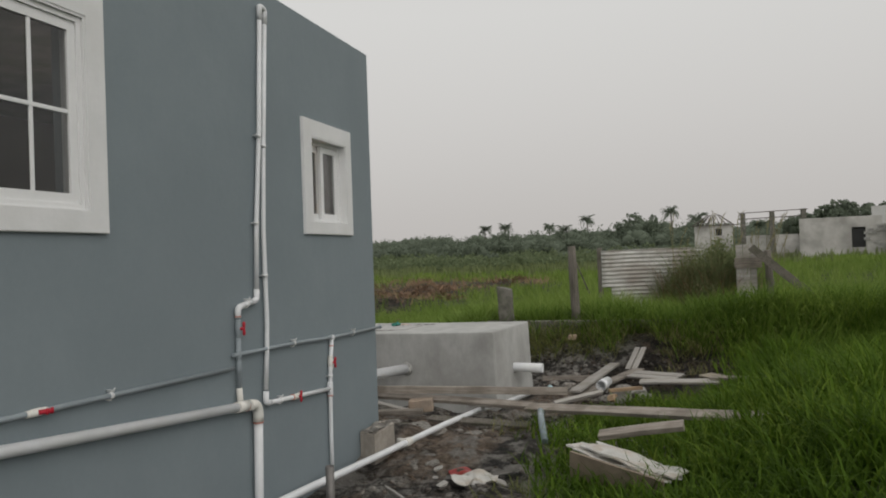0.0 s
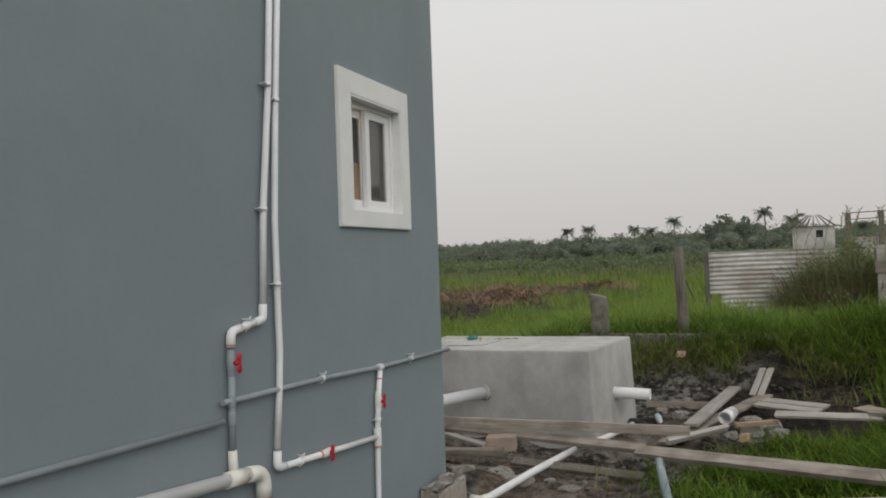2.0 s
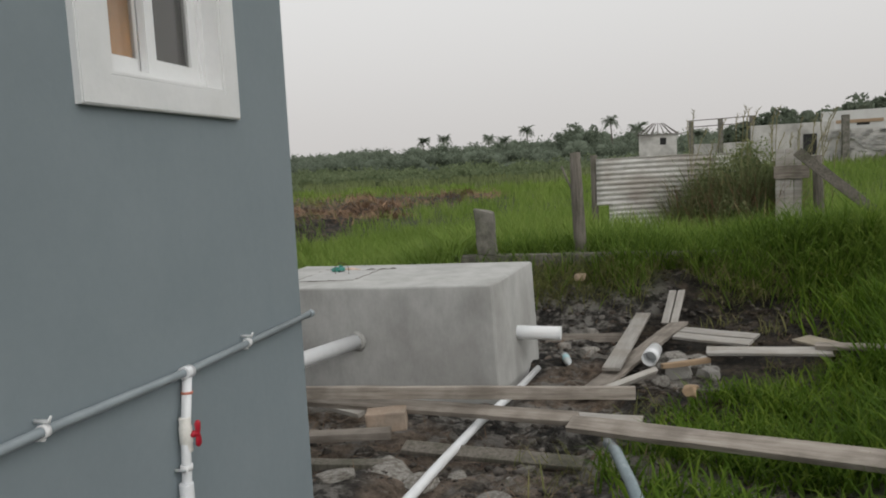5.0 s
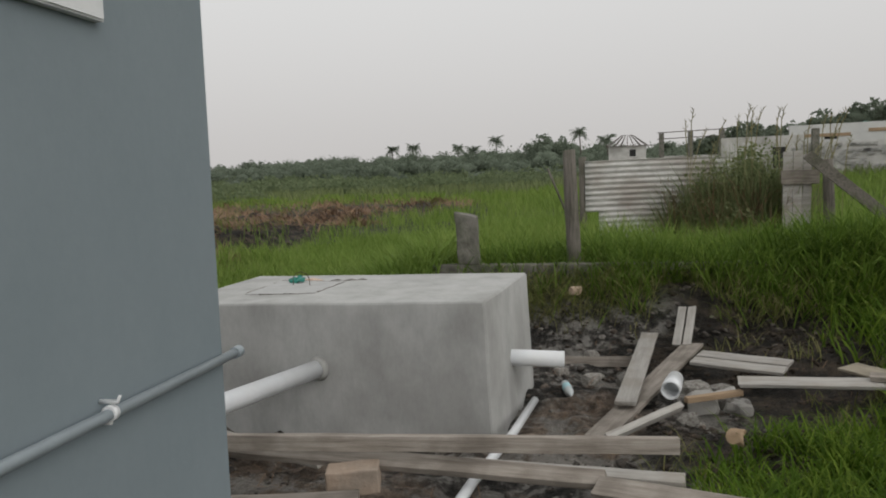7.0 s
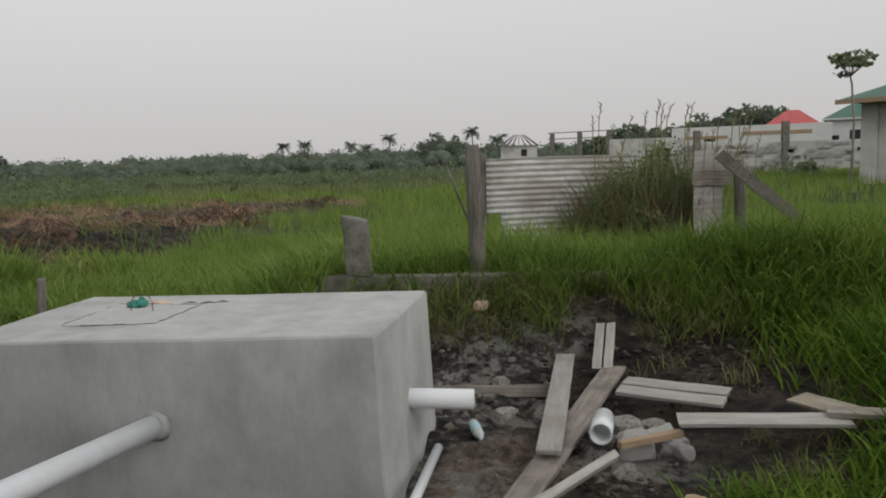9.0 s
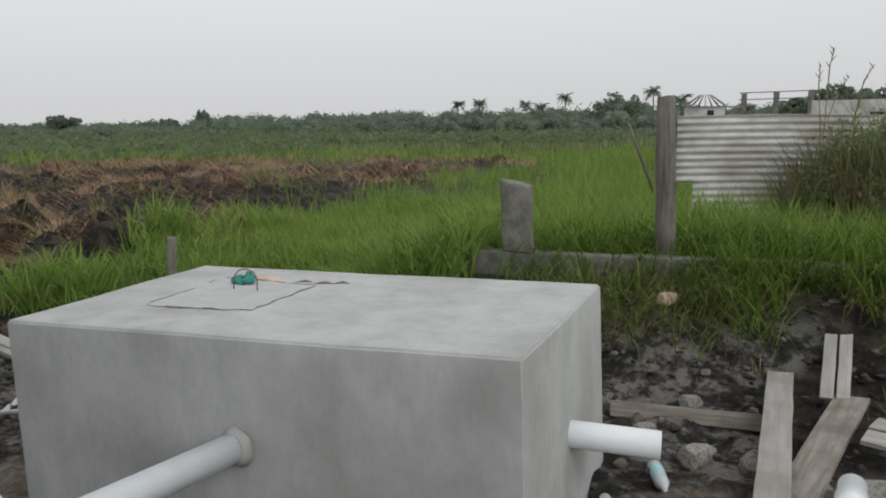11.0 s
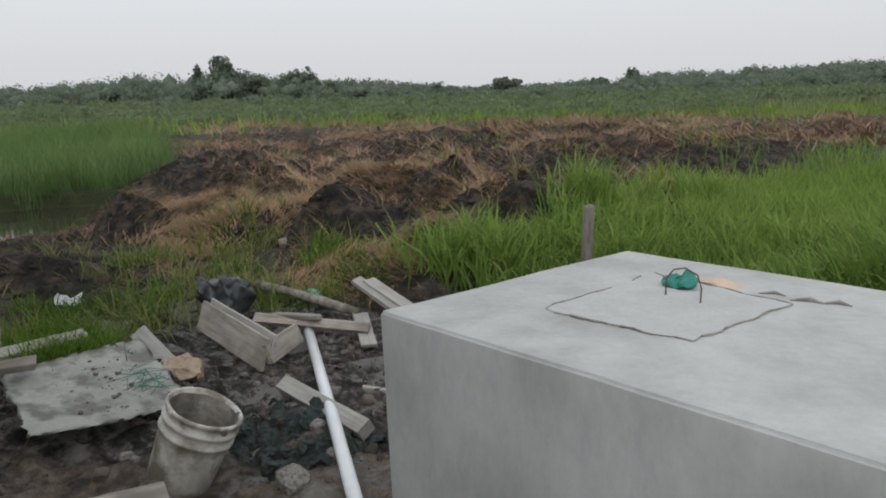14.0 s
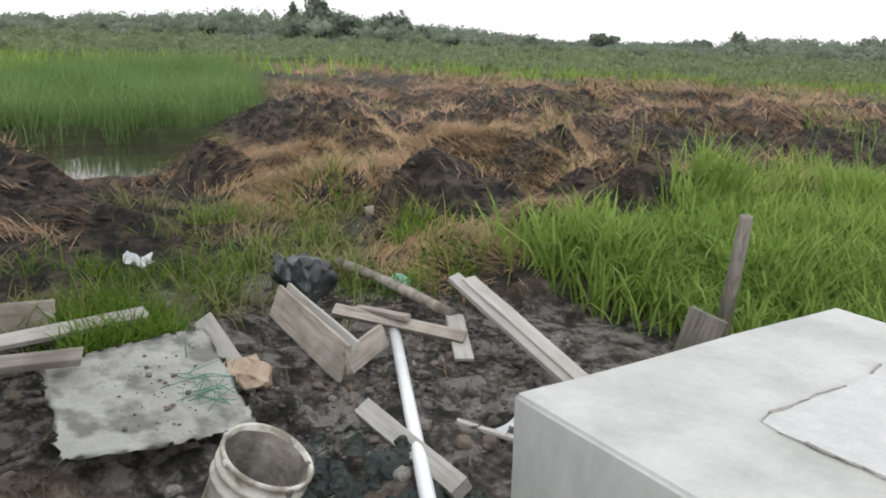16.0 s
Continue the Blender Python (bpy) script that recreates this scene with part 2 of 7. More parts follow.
M_WOOD = material("grey_weathered_board", [(0.180, 0.153, 0.126), (0.306, 0.270, 0.234), (0.378, 0.342, 0.297)], scale=5, detail=8, rough_value=0.85, bump=0.4, bump_scale=14, stretch=(0.6, 9, 9), stain=(0.13, 0.11, 0.09), stain_scale=4, stain_amount=0.55, per_object=0.22)
M_WOODP = material("pale_cement_stained_board", [(0.258, 0.241, 0.219), (0.361, 0.344, 0.318), (0.430, 0.408, 0.378)], scale=5, detail=8, rough_value=0.85, bump=0.35, bump_scale=14, stretch=(0.6, 8, 8), stain=(0.25, 0.22, 0.18), stain_scale=3, stain_amount=0.5, per_object=0.15)
M_WOODD = material("dark_old_post_wood", [(0.07, 0.062, 0.05), (0.15, 0.135, 0.115), (0.21, 0.19, 0.165)], scale=6, detail=8, rough_value=0.9, bump=0.6, bump_scale=14, stretch=(7, 7, 0.6), stain=(0.06, 0.065, 0.04), stain_scale=4, stain_amount=0.5)
M_PLY = material("weathered_tan_plywood", [(0.26, 0.225, 0.17), (0.37, 0.33, 0.26)], scale=6, rough_value=0.85, stretch=(0.6, 8, 8), stain=(0.20, 0.17, 0.13), stain_scale=6, stain_amount=0.5)
M_ORANGEWOOD = material("raw_orange_timber", [(0.30, 0.21, 0.13), (0.40, 0.29, 0.19)], scale=6, rough_value=0.8, stretch=(0.6, 8, 8))


# ---- ground: one sheet to the horizon ----
def sstep(a, b, v):
    t = np.clip((v - a) / (b - a), 0, 1)
    return t * t * (3 - 2 * t)


def bumps(x, y, size, seed):
    """Smooth value noise on a lattice, 0 to 1, for arrays."""
    rng = np.random.default_rng(seed)
    table = rng.random((256, 256))
    u, v = x / size, y / size
    i, j = np.floor(u).astype(int), np.floor(v).astype(int)
    f, g = u - i, v - j
    f, g = f * f * (3 - 2 * f), g * g * (3 - 2 * g)
    a, b = table[i % 256, j % 256], table[(i + 1) % 256, j % 256]
    c, d = table[i % 256, (j + 1) % 256], table[(i + 1) % 256, (j + 1) % 256]
    return (a * (1 - f) + b * f) * (1 - g) + (c * (1 - f) + d * f) * g


def hump(x, y, cx, cy, rx, ry, turn=0.0):
    c, s = math.cos(radians(turn)), math.sin(radians(turn))
    u, v = ((x - cx) * c + (y - cy) * s) / rx, (-(x - cx) * s + (y - cy) * c) / ry
    return np.clip(1 - u * u - v * v, 0, 1) ** 0.8


# heaps of dug peat: centre x, centre y, half length, half width, height, turn
HEAPS = [
    (-11.2, 11.0, 0.6, 0.45, 0.36, 20), (-8.35, 12.0, 0.8, 0.6, 0.62, 30), (-9.6, 11.9, 1.3, 0.7, 0.32, 10),
    (-7.6, 13.4, 1.1, 0.7, 0.55, 40), (-9.3, 13.6, 1.4, 0.9, 0.6, 25), (-8.0, 15.6, 1.5, 0.8, 0.55, 55),
    (-16.0, 14.6, 2.1, 1.4, 0.55, 15), (-13.8, 13.5, 1.5, 0.9, 0.5, 20), (-13.6, 16.6, 2.0, 1.0, 0.45, 35),
    (-11.3, 15.6, 1.2, 0.9, 0.55, 10), (-10.2, 18.0, 1.7, 1.0, 0.55, 50), (-12.6, 19.8, 2.2, 1.2, 0.45, 30),
    (-9.2, 20.8, 1.8, 1.0, 0.6, 70), (-15.8, 20.5, 2.4, 1.4, 0.55, 20), (-13.5, 24.0, 2.6, 1.4, 0.6, 40),
    (-9.8, 24.6, 2.6, 1.2, 0.5, 80), (-19.5, 24.5, 3.0, 1.6, 0.6, 25), (-18.0, 30.0, 3.0, 1.6, 0.6, 30),
    (-12.3, 8.6, 1.0, 0.6, 0.35, 80), (-10.4, 9.2, 1.6, 0.6, 0.22, 15), (-9.0, 8.7, 1.2, 0.5, 0.12, 0),
]


def bare(x, y):
    """1 where the peat field was dug, 0 where grass stands."""
    edge = -7.0 + 0.9 * np.sin(y * 0.55) + 0.6 * np.sin(y * 1.7 + 1)
    edge = np.where(y > 16, edge - 0.05 * (y - 16) + 1.4 * np.sin(y * 0.2), edge)
    near_edge = 10.6 + 0.5 * np.sin(x * 1.3)
    field = sstep(edge + 0.3, edge - 0.5, x) * sstep(near_edge - 0.4, near_edge + 0.3, y)
    away = np.hypot(x + 1.5, y - 5.0) + 9 * (bumps(x, y, 4.5, 71) - 0.5)
    far = sstep(62, 34, away)
    left = sstep(-14.6, -13.4, x) + sstep(13.2, 14.2, y)
    return field * far * np.clip(left, 0, 1)


def height(x, y):
    x, y = np.asarray(x, float), np.asarray(y, float)
    h = 0.03 + 0.27 * sstep(8.7, 5.9, y) * sstep(-5.5, -2.6, x)
    h = h + 0.33 * sstep(-0.6, 1.4, x) * sstep(14, 9, y)
    h = h + 0.55 * sstep(10.9, 12.0, y) * sstep(-4.6, -3.0, x)
    h = h + 0.10 * sstep(11.0, 13.0, y) * sstep(-3.0, -4.6, x) * sstep(-8.5, -7.0, x)
    h = h - 0.25 * sstep(13.0, 24.0, y) * sstep(-4.6, -3.0, x)
    h = h + 0.45 * sstep(3, 18, x) * sstep(4, 14, y)
    h = h - 0.09 * sstep(0.30, 0.06, np.abs(x + 2.27 - 0.093 * (y - 6.1))) * sstep(8.6, 8.0, y) * sstep(4.0, 4.6, y)
    h = h + 0.06 * (bumps(x, y, 1.3, 3) - 0.5) + 0.05 * (bumps(x, y, 0.42, 4) - 0.5)
    mud = sstep(11.4, 10.6, y) * sstep(-0.6, -1.2, x)
    h = h + mud * (0.09 * (bumps(x, y, 0.31, 5) - 0.5) + 0.07 * (0.6 - np.abs(2 * bumps(x, y, 0.19, 6) - 1)) + 0.03 * (bumps(x, y, 0.13, 14) - 0.5))
    h = h + 0.10 * hump(x, y, -0.55, 8.75, 0.75, 0.45, -20) * (0.6 + 0.8 * bumps(x, y, 0.17, 15)) + 0.12 * hump(x, y, 0.1, 10.8, 0.8, 0.5, 10) * (0.6 + 0.8 * bumps(x, y, 0.17, 15))
    h = h - 0.62 * hump(x, y, -14.5, 9.8, 3.1, 2.35, 105) ** 0.6
    pile = np.zeros_like(h)
    for cx, cy, rx, ry, top, turn in HEAPS:
        pile = np.maximum(pile, (1.2 if cy < 14 else 0.8) * top * hump(x, y, cx, cy, rx * 1.1, ry * 1.1, turn) * (0.72 + 0.5 * bumps(x, y, 0.45, 8)))
    b = bare(x, y)
    clods = b * (0.55 * np.clip(bumps(x, y, 1.7, 9) - 0.42, 0, 1) + 0.42 * np.clip(bumps(x, y, 0.75, 10) - 0.45, 0, 1) + 0.16 * (bumps(x, y, 0.3, 11) - 0.5))
    h = h + np.maximum(pile, clods) + np.minimum(pile * 3, 1) * (0.22 * (bumps(x, y, 0.3, 12) - 0.5) + 0.10 * (bumps(x, y, 0.14, 13) - 0.5))
    away = np.hypot(x, y)
    return np.where(away > 120, h * 0.3, h)


def lines(a, b, fine, far, grow=1.16):
    inner = list(np.arange(a, b, fine))
    left, right, step = [], [], fine
    p = a
    while p > -far:
        step *= grow
        p -= step
        left.append(p)
    p, step = inner[-1], fine
    while p < far:
        step *= grow
        p += step
        right.append(p)
    return np.array(left[::-1] + inner + right)


gx, gy = lines(-17.5, 1.5, 0.065, 1800, 1.12), lines(4.5, 19.0, 0.065, 1800, 1.12)
GX, GY = np.meshgrid(gx, gy, indexing="ij")
GZ = height(GX, GY)
gi = np.arange(len(gx) * len(gy)).reshape(len(gx), len(gy))
quads = np.stack([gi[:-1, :-1], gi[1:, :-1], gi[1:, 1:], gi[:-1, 1:]], -1).reshape(-1, 4)


def ground_material():
    m = bpy.data.materials.new("mud_peat_and_soil")
    m.use_nodes = True
    n, l = m.node_tree.nodes, m.node_tree.links
    bsdf = n["Principled BSDF"]
    bsdf.inputs["Roughness"].default_value = 0.85
    bsdf.inputs["Specular IOR Level"].default_value = 0.3
    co = n.new("ShaderNodeTexCoord")

    def tex(scale, detail=8, rough_noise=0.65):
        t = n.new("ShaderNodeTexNoise")
        t.inputs["Scale"].default_value, t.inputs["Detail"].default_value, t.inputs["Roughness"].default_value = scale, detail, rough_noise
        l.new(co.outputs["Object"], t.inputs["Vector"])
        return t.outputs["Fac"]

    def ramp(src, stops):
        r = n.new("ShaderNodeValToRGB")
        ramp_stops(r, stops)
        l.new(src, r.inputs[0])
        return r.outputs[0]

    def mix(fac, a, b):
        x = n.new("ShaderNodeMixRGB")
        l.new(fac, x.inputs[0])
        l.new(a, x.inputs[1])
        l.new(b, x.inputs[2])
        return x.outputs[0]

    mud = ramp(tex(7), [(0.39, (0.018, 0.017, 0.015)), (0.47, (0.05, 0.046, 0.041)), (0.525, (0.12, 0.11, 0.098)), (0.59, (0.30, 0.285, 0.26))])
    sand = ramp(tex(9, 10, 0.7), [(0.38, (0.10, 0.075, 0.056)), (0.5, (0.23, 0.178, 0.136)), (0.62, (0.38, 0.305, 0.245))])
    peat = ramp(tex(5), [(0.4, (0.016, 0.014, 0.012)), (0.5, (0.045, 0.037, 0.030)), (0.6, (0.12, 0.092, 0.066))])
    soil = ramp(tex(4), [(0.3, (0.030, 0.038, 0.014)), (0.7, (0.075, 0.085, 0.030))])
    wet = ramp(tex(1.3), [(0.54, (0, 0, 0)), (0.66, (0.6, 0.6, 0.6))])
    where = n.new("ShaderNodeVertexColor")
    where.layer_name = "cover"
    sep = n.new("ShaderNodeSeparateColor")
    l.new(where.outputs[0], sep.inputs[0])
    c = mix(wet, mud, sand)
    torn = ramp(tex(3.2, 12, 0.75), [(0.36, (0, 0, 0)), (0.48, (1, 1, 1))])
    patch = n.new("ShaderNodeMath")
    patch.operation = "MULTIPLY"
    l.new(torn, patch.inputs[0])
    l.new(sep.outputs[2], patch.inputs[1])
    c = mix(patch.outputs[0], c, sand)
    cement = ramp(tex(20), [(0.3, (0.22, 0.205, 0.185)), (0.7, (0.44, 0.415, 0.38))])
    c = mix(ramp(tex(2.6, 12, 0.72), [(0.515, (0, 0, 0)), (0.565, (0.85, 0.85, 0.85))]), c, cement)
    c = mix(sep.outputs[0], c, peat)
    c = mix(sep.outputs[1], c, soil)
    l.new(c, bsdf.inputs["Base Color"])
    b = n.new("ShaderNodeBump")
    b.inputs["Strength"].default_value, b.inputs["Distance"].default_value = 1.0, 0.09
    l.new(tex(22, 10, 0.7), b.inputs["Height"])
    b2 = n.new("ShaderNodeBump")
    b2.inputs["Strength"].default_value, b2.inputs["Distance"].default_value = 1.0, 0.2
    l.new(tex(6, 10, 0.65), b2.inputs["Height"])
    l.new(b2.outputs[0], b.inputs["Normal"])
    l.new(b.outputs[0], bsdf.inputs["Normal"])
    return m


ground = np_mesh("ground", np.stack([GX, GY, GZ], -1).reshape(-1, 3), quads, ground_material(), smooth=True)
tagged(ground, "dark muddy ground with peat and grassy soil", "ground", kind="structure")
mudzone = sstep(11.8, 11.4, GY) * sstep(0.2, -0.6, GX - 1.2 * sstep(8.4, 9.0, GY)) * sstep(-8.3, -7.6, GX)
peaty = np.clip(np.maximum(bare(GX, GY), sstep(-7.6, -8.3, GX) * sstep(11.5, 10.8, GY) * sstep(-13.5, -13, GX)), 0, 1)
for cx, cy, rx, ry, top, turn in HEAPS:
    peaty = np.maximum(peaty, sstep(0, 0.25, hump(GX, GY, cx, cy, rx * 1.2, ry * 1.2, turn)))
peaty = np.maximum(peaty, 0.85 * sstep(0, 0.3, np.maximum(hump(GX, GY, -0.55, 8.75, 0.8, 0.5, -20), hump(GX, GY, 0.1, 10.8, 1.4, 0.9, 10))))
peaty = np.maximum(peaty, 0.95 * sstep(-0.95, -0.45, GX + 0.5 * (bumps(GX, GY, 0.5, 94) - 0.5)) * sstep(7.1, 7.7, GY) * sstep(12.3, 11.9, GY) * sstep(3.0, 2.0, GX))
soily = np.clip(1 - mudzone - peaty, 0, 1)
sandy = np.zeros_like(peaty)
for cx, cy, rx, ry, turn in ((-4.7, 8.75, 0.85, 0.75, 10), (-1.6, 9.2, 0.45, 0.75, -10), (-2.0, 6.7, 0.5, 1.6, 5), (-3.4, 7.9, 1.2, 0.7, 0), (-5.5, 8.2, 0.6, 0.35, 20)):
    sandy = np.maximum(sandy, sstep(0, 0.45, hump(GX, GY, cx, cy, rx, ry, turn)))
rgba = np.stack([peaty, soily, sandy, np.ones_like(peaty)], -1).reshape(-1, 4).astype(np.float32)
layer = ground.data.color_attributes.new("cover", "FLOAT_COLOR", "POINT")
layer.data.foreach_set("color", rgba.ravel())


# ---- the house ----
WX, WY, TOP = -2.485, 6.165, 3.48


def frame_bm(y0, y1, z0, z1, w, x0, x1, bevel=0.004):
    """A rectangular frame in a wall along y: outer size, width of its members, depth from x0 to x1."""
    return plate_bm((y0, y0 + w, y1 - w, y1), (z0, z0 + w, z1 - w, z1), {(1, 1)}, lambda u, v, s: ((x0, x1)[s], u, v))


house = thing("house", "blue-grey rendered house with white window surrounds and flat parapet", "house", (WX, WY, 0))
house_inv = Matrix.Translation((-WX, -WY, 0))


def hpart(name, bm, mat, parent=None, label="", smooth=False):
    bm.transform(house_inv)
    return part(name, bm, mat, parent or house, label, smooth)


# side wall with two openings, along y
W1 = (1.30, 3.015, 2.045, 2.875)
W2 = (5.085, 5.645, 2.068, 2.658)
t0 = WX - 0.16
bm = plate_bm((-6.0, W1[0], W1[1], W2[0], W2[1], WY), (-0.3, W1[2], W2[2], W2[3], W1[3], TOP), {(1, 1), (1, 2), (1, 3), (3, 2)}, lambda u, v, s: ((t0, WX)[s], u, v))
hpart("wall", bm, M_WALL, label="smooth blue-grey painted side wall")
hpart("wall", box_bm(-9.6, WX - 0.16, WY - 0.16, WY, -0.3, TOP), M_WALL)
hpart("wall", box_bm(-9.6, -9.44, -6.0, WY - 0.16, -0.3, TOP), M_WALL)
hpart("wall", box_bm(-9.44, WX - 0.16, -6.0, -5.84, -0.3, TOP), M_WALL)
hpart("roof", box_bm(-9.44, WX - 0.16, -5.84, WY - 0.16, 3.05, 3.2), M_OLDCONC, label="flat concrete roof slab behind the parapet")
M_INSIDE = material("dim_interior_plaster", [(0.30, 0.28, 0.26), (0.36, 0.34, 0.31)], scale=3, bump=0.05)
hpart("floor_slab", box_bm(-9.44, WX - 0.16, -5.84, WY - 0.16, 0.3, 0.45), M_OLDCONC)
hpart("partition", box_bm(-5.3, -5.2, -5.84, WY - 0.16, 0.45, 3.05), M_INSIDE)


def glass_material():
    m = bpy.data.materials.new("window_glass")
    m.use_nodes = True
    b = m.node_tree.nodes["Principled BSDF"]
    b.inputs["Base Color"].default_value = (0.55, 0.56, 0.55, 1)
    b.inputs["Roughness"].default_value = 0.03
    b.inputs["Transmission Weight"].default_value = 1.0
    b.inputs["IOR"].default_value = 1.45
    return m


M_GLASS = glass_material()


def window(name_label, hole, trim, bars, deep=0.0):
    y0, y1, z0, z1 = hole
    w = thing("window", "", "")
    w.parent = house
    w["label"] = name_label
    # broad flat surround, a little proud of the wall
    oy0, oy1, oz0, oz1 = trim
    bm = plate_bm((oy0, y0, y1, oy1), (oz0, z0, z1, oz1), {(1, 1)}, lambda u, v, s: (WX + (-0.002, 0.022)[s], u, v))
    bmesh.ops.bevel(bm, geom=[e for e in bm.edges if e.calc_face_angle(0) > 1.0 and max(v.co.x for v in e.verts) > WX + 0.02 and min(v.co.x for v in e.verts) > WX + 0.02], offset=0.004, segments=2, affect="EDGES")
    hpart("surround", rough(bm, 0.0015, 7), M_TRIM, w, "flat white painted surround")
    # white reveal lining the opening
    hpart("reveal", frame_bm(y0, y1, z0, z1, 0.008, WX - 0.11, WX + 0.019), M_TRIM, w)
    e = 0.009
    hpart("window_frame", frame_bm(y0 + e, y1 - e, z0 + e, z1 - e, 0.022, WX - 0.075 - deep, WX - 0.004 - deep), M_VINYL, w)
    mid = (y0 + y1) / 2
    f = 0.032
    for a, b, x in ((y0 + f, mid + 0.022, WX - 0.056 - deep), (mid - 0.022, y1 - f, WX - 0.026 - deep)):
        s = hpart("sash", frame_bm(a, b, z0 + f, z1 - f, 0.042, x - 0.012, x + 0.012), M_VINYL, w)
        p = hpart("pane", box_bm(x - 0.003, x + 0.003, a + 0.04, b - 0.04, z0 + f + 0.04, z1 - f - 0.04), M_GLASS, s)
        p.visible_shadow = False
        if bars:
            bm = bmesh.new()
            nv, nh = bars
            for k in range(1, nv):
                yy = a + 0.042 + (b - a - 0.084) * k / nv
                box_bm(x - 0.002, x + 0.009, yy - 0.009, yy + 0.009, z0 + f + 0.042, z1 - f - 0.042, 0.002, bm)
            for k in range(1, nh):
                zz = z0 + f + 0.042 + (z1 - z0 - 2 * f - 0.084) * k / nh
                box_bm(x - 0.002, x + 0.0095, a + 0.042, b - 0.042, zz - 0.009, zz + 0.009, 0.002, bm)
            hpart("glazing_bar", bm, M_VINYL, s)
    return w


window("large white sliding window with glazing bars", W1, (1.155, 3.13, 1.955, 2.985), (4, 2), -0.01)
window("small white two-leaf sliding window", W2, (4.967, 5.742, 1.988, 2.778), None, 0.03)

# a lit peach door and a drawn blind behind the small window
M_PEACHDOOR = material("peach_painted_door", [(0.62, 0.42, 0.27), (0.68, 0.48, 0.32)], scale=3, rough_value=0.6, bump=0.05)
hpart("inner_door", box_bm(-2.86, -2.82, 5.20, 5.78, 0.45, 2.41, 0.004), M_PEACHDOOR, label="peach painted inner door")
hpart("blind", box_bm(-2.578, -2.574, 5.392, 5.612, 2.10, 2.63), material("grey_brown_blind", [(0.20, 0.18, 0.165), (0.24, 0.22, 0.20)], scale=20, bump=0.2), label="drawn grey-brown blind")
bulb = new("room_lamp", bpy.data.lights.new("room_lamp", "POINT"))
bulb.data.energy, bulb.data.color, bulb.data.shadow_soft_size = 32, (1.0, 0.82, 0.62), 0.05
bulb.location = (-2.69, 5.30, 1.66)

# ---- the concrete tank ----
TANK = [(-4.313, 8.976, 0.882), (-2.156, 8.864, 0.915), (-1.988, 10.132, 0.921), (-4.192, 10.25, 0.901)]


def tank_top(x, y):
    """Height of the tank's slightly tilted top."""
    u, v = (x + 4.25) / 2.18, (y - 8.92) / 1.27
    return (0.882 * (1 - u) + 0.915 * u) * (1 - v) + (0.901 * (1 - u) + 0.921 * u) * v



tank = thing("septic_tank", "smooth grey rendered concrete septic tank standing on mud", "tank", (-3.2, 9.5, 0))


def tpart(name, bm, mat, parent=None, label="", smooth=False, on_top=False):
    if on_top:
        for v in bm.verts:
            v.co.z += tank_top(v.co.x, v.co.y) - 0.903
    bm.transform(Matrix.Translation((3.2, -9.5, 0)))
    return part(name, bm, mat, parent or tank, label, smooth)


bm = bmesh.new()
low = [bm.verts.new((x + 0.05, y - 0.01, -0.25)) for x, y, z in TANK]
high = [bm.verts.new(p) for p in TANK]
bm.faces.new(low[::-1])
bm.faces.new(high)
for k in range(4):
    bm.faces.new((low[k], low[(k + 1) % 4], high[(k + 1) % 4], high[k]))
bmesh.ops.subdivide_edges(bm, edges=bm.edges[:], cuts=14, use_grid_fill=True)
sharp = [e for e in bm.edges if len(e.link_faces) == 2 and e.calc_face_angle(0) > 1.0 and max(v.co.z for v in e.verts) > -0.2]
bmesh.ops.bevel(bm, geom=sharp, offset=0.010, segments=3, affect="EDGES")
rough(bm, 0.006, 1.6, 0, 2.0)
rough(bm, 0.0015, 9.0, 0, 5.0)
for f in bm.faces:
    f.smooth = True
tank_body = tpart("body", bm, M_CONC)
tank_body.modifiers.new("even_normals", "WEIGHTED_NORMAL").weight = 80
# hatch slab, mortared in, with a ragged joint
HATCH = [(-3.90, 9.32), (-3.39, 9.31), (-3.33, 9.83), (-3.87, 9.93)]
bm = bmesh.new()
ring = []
for (ax, ay), (bx, by) in zip(HATCH, HATCH[1:] + HATCH[:1]):
    for k in range(9):
        u = k / 9
        ring.append((ax + (bx - ax) * u + random.uniform(-0.012, 0.012), ay + (by - ay) * u + random.uniform(-0.012, 0.012)))
top = [bm.verts.new((x, y, 0.9055 + random.uniform(-0.001, 0.0015))) for x, y in ring]
foot = [bm.verts.new((-3.62 + (x + 3.62) * 1.012, 9.6 + (y - 9.6) * 1.012, 0.88)) for x, y in ring]
bm.faces.new(top)
for k in range(len(ring)):
    n = (k + 1) % len(ring)
    bm.faces.new((foot[k], foot[n], top[n], top[k]))
bmesh.ops.recalc_face_normals(bm, faces=bm.faces)
M_HATCH = material("white_cement_skim", [(0.39, 0.39, 0.38), (0.48, 0.48, 0.47)], scale=9, detail=9, rough_value=0.92, bump=0.4, bump_scale=30, bump_distance=0.004, stain=(0.44, 0.435, 0.42), stain_scale=6, stain_amount=0.5)
hatch = tpart("hatch", bm, M_HATCH, label="pale square inspection cover with ragged edges", on_top=True)
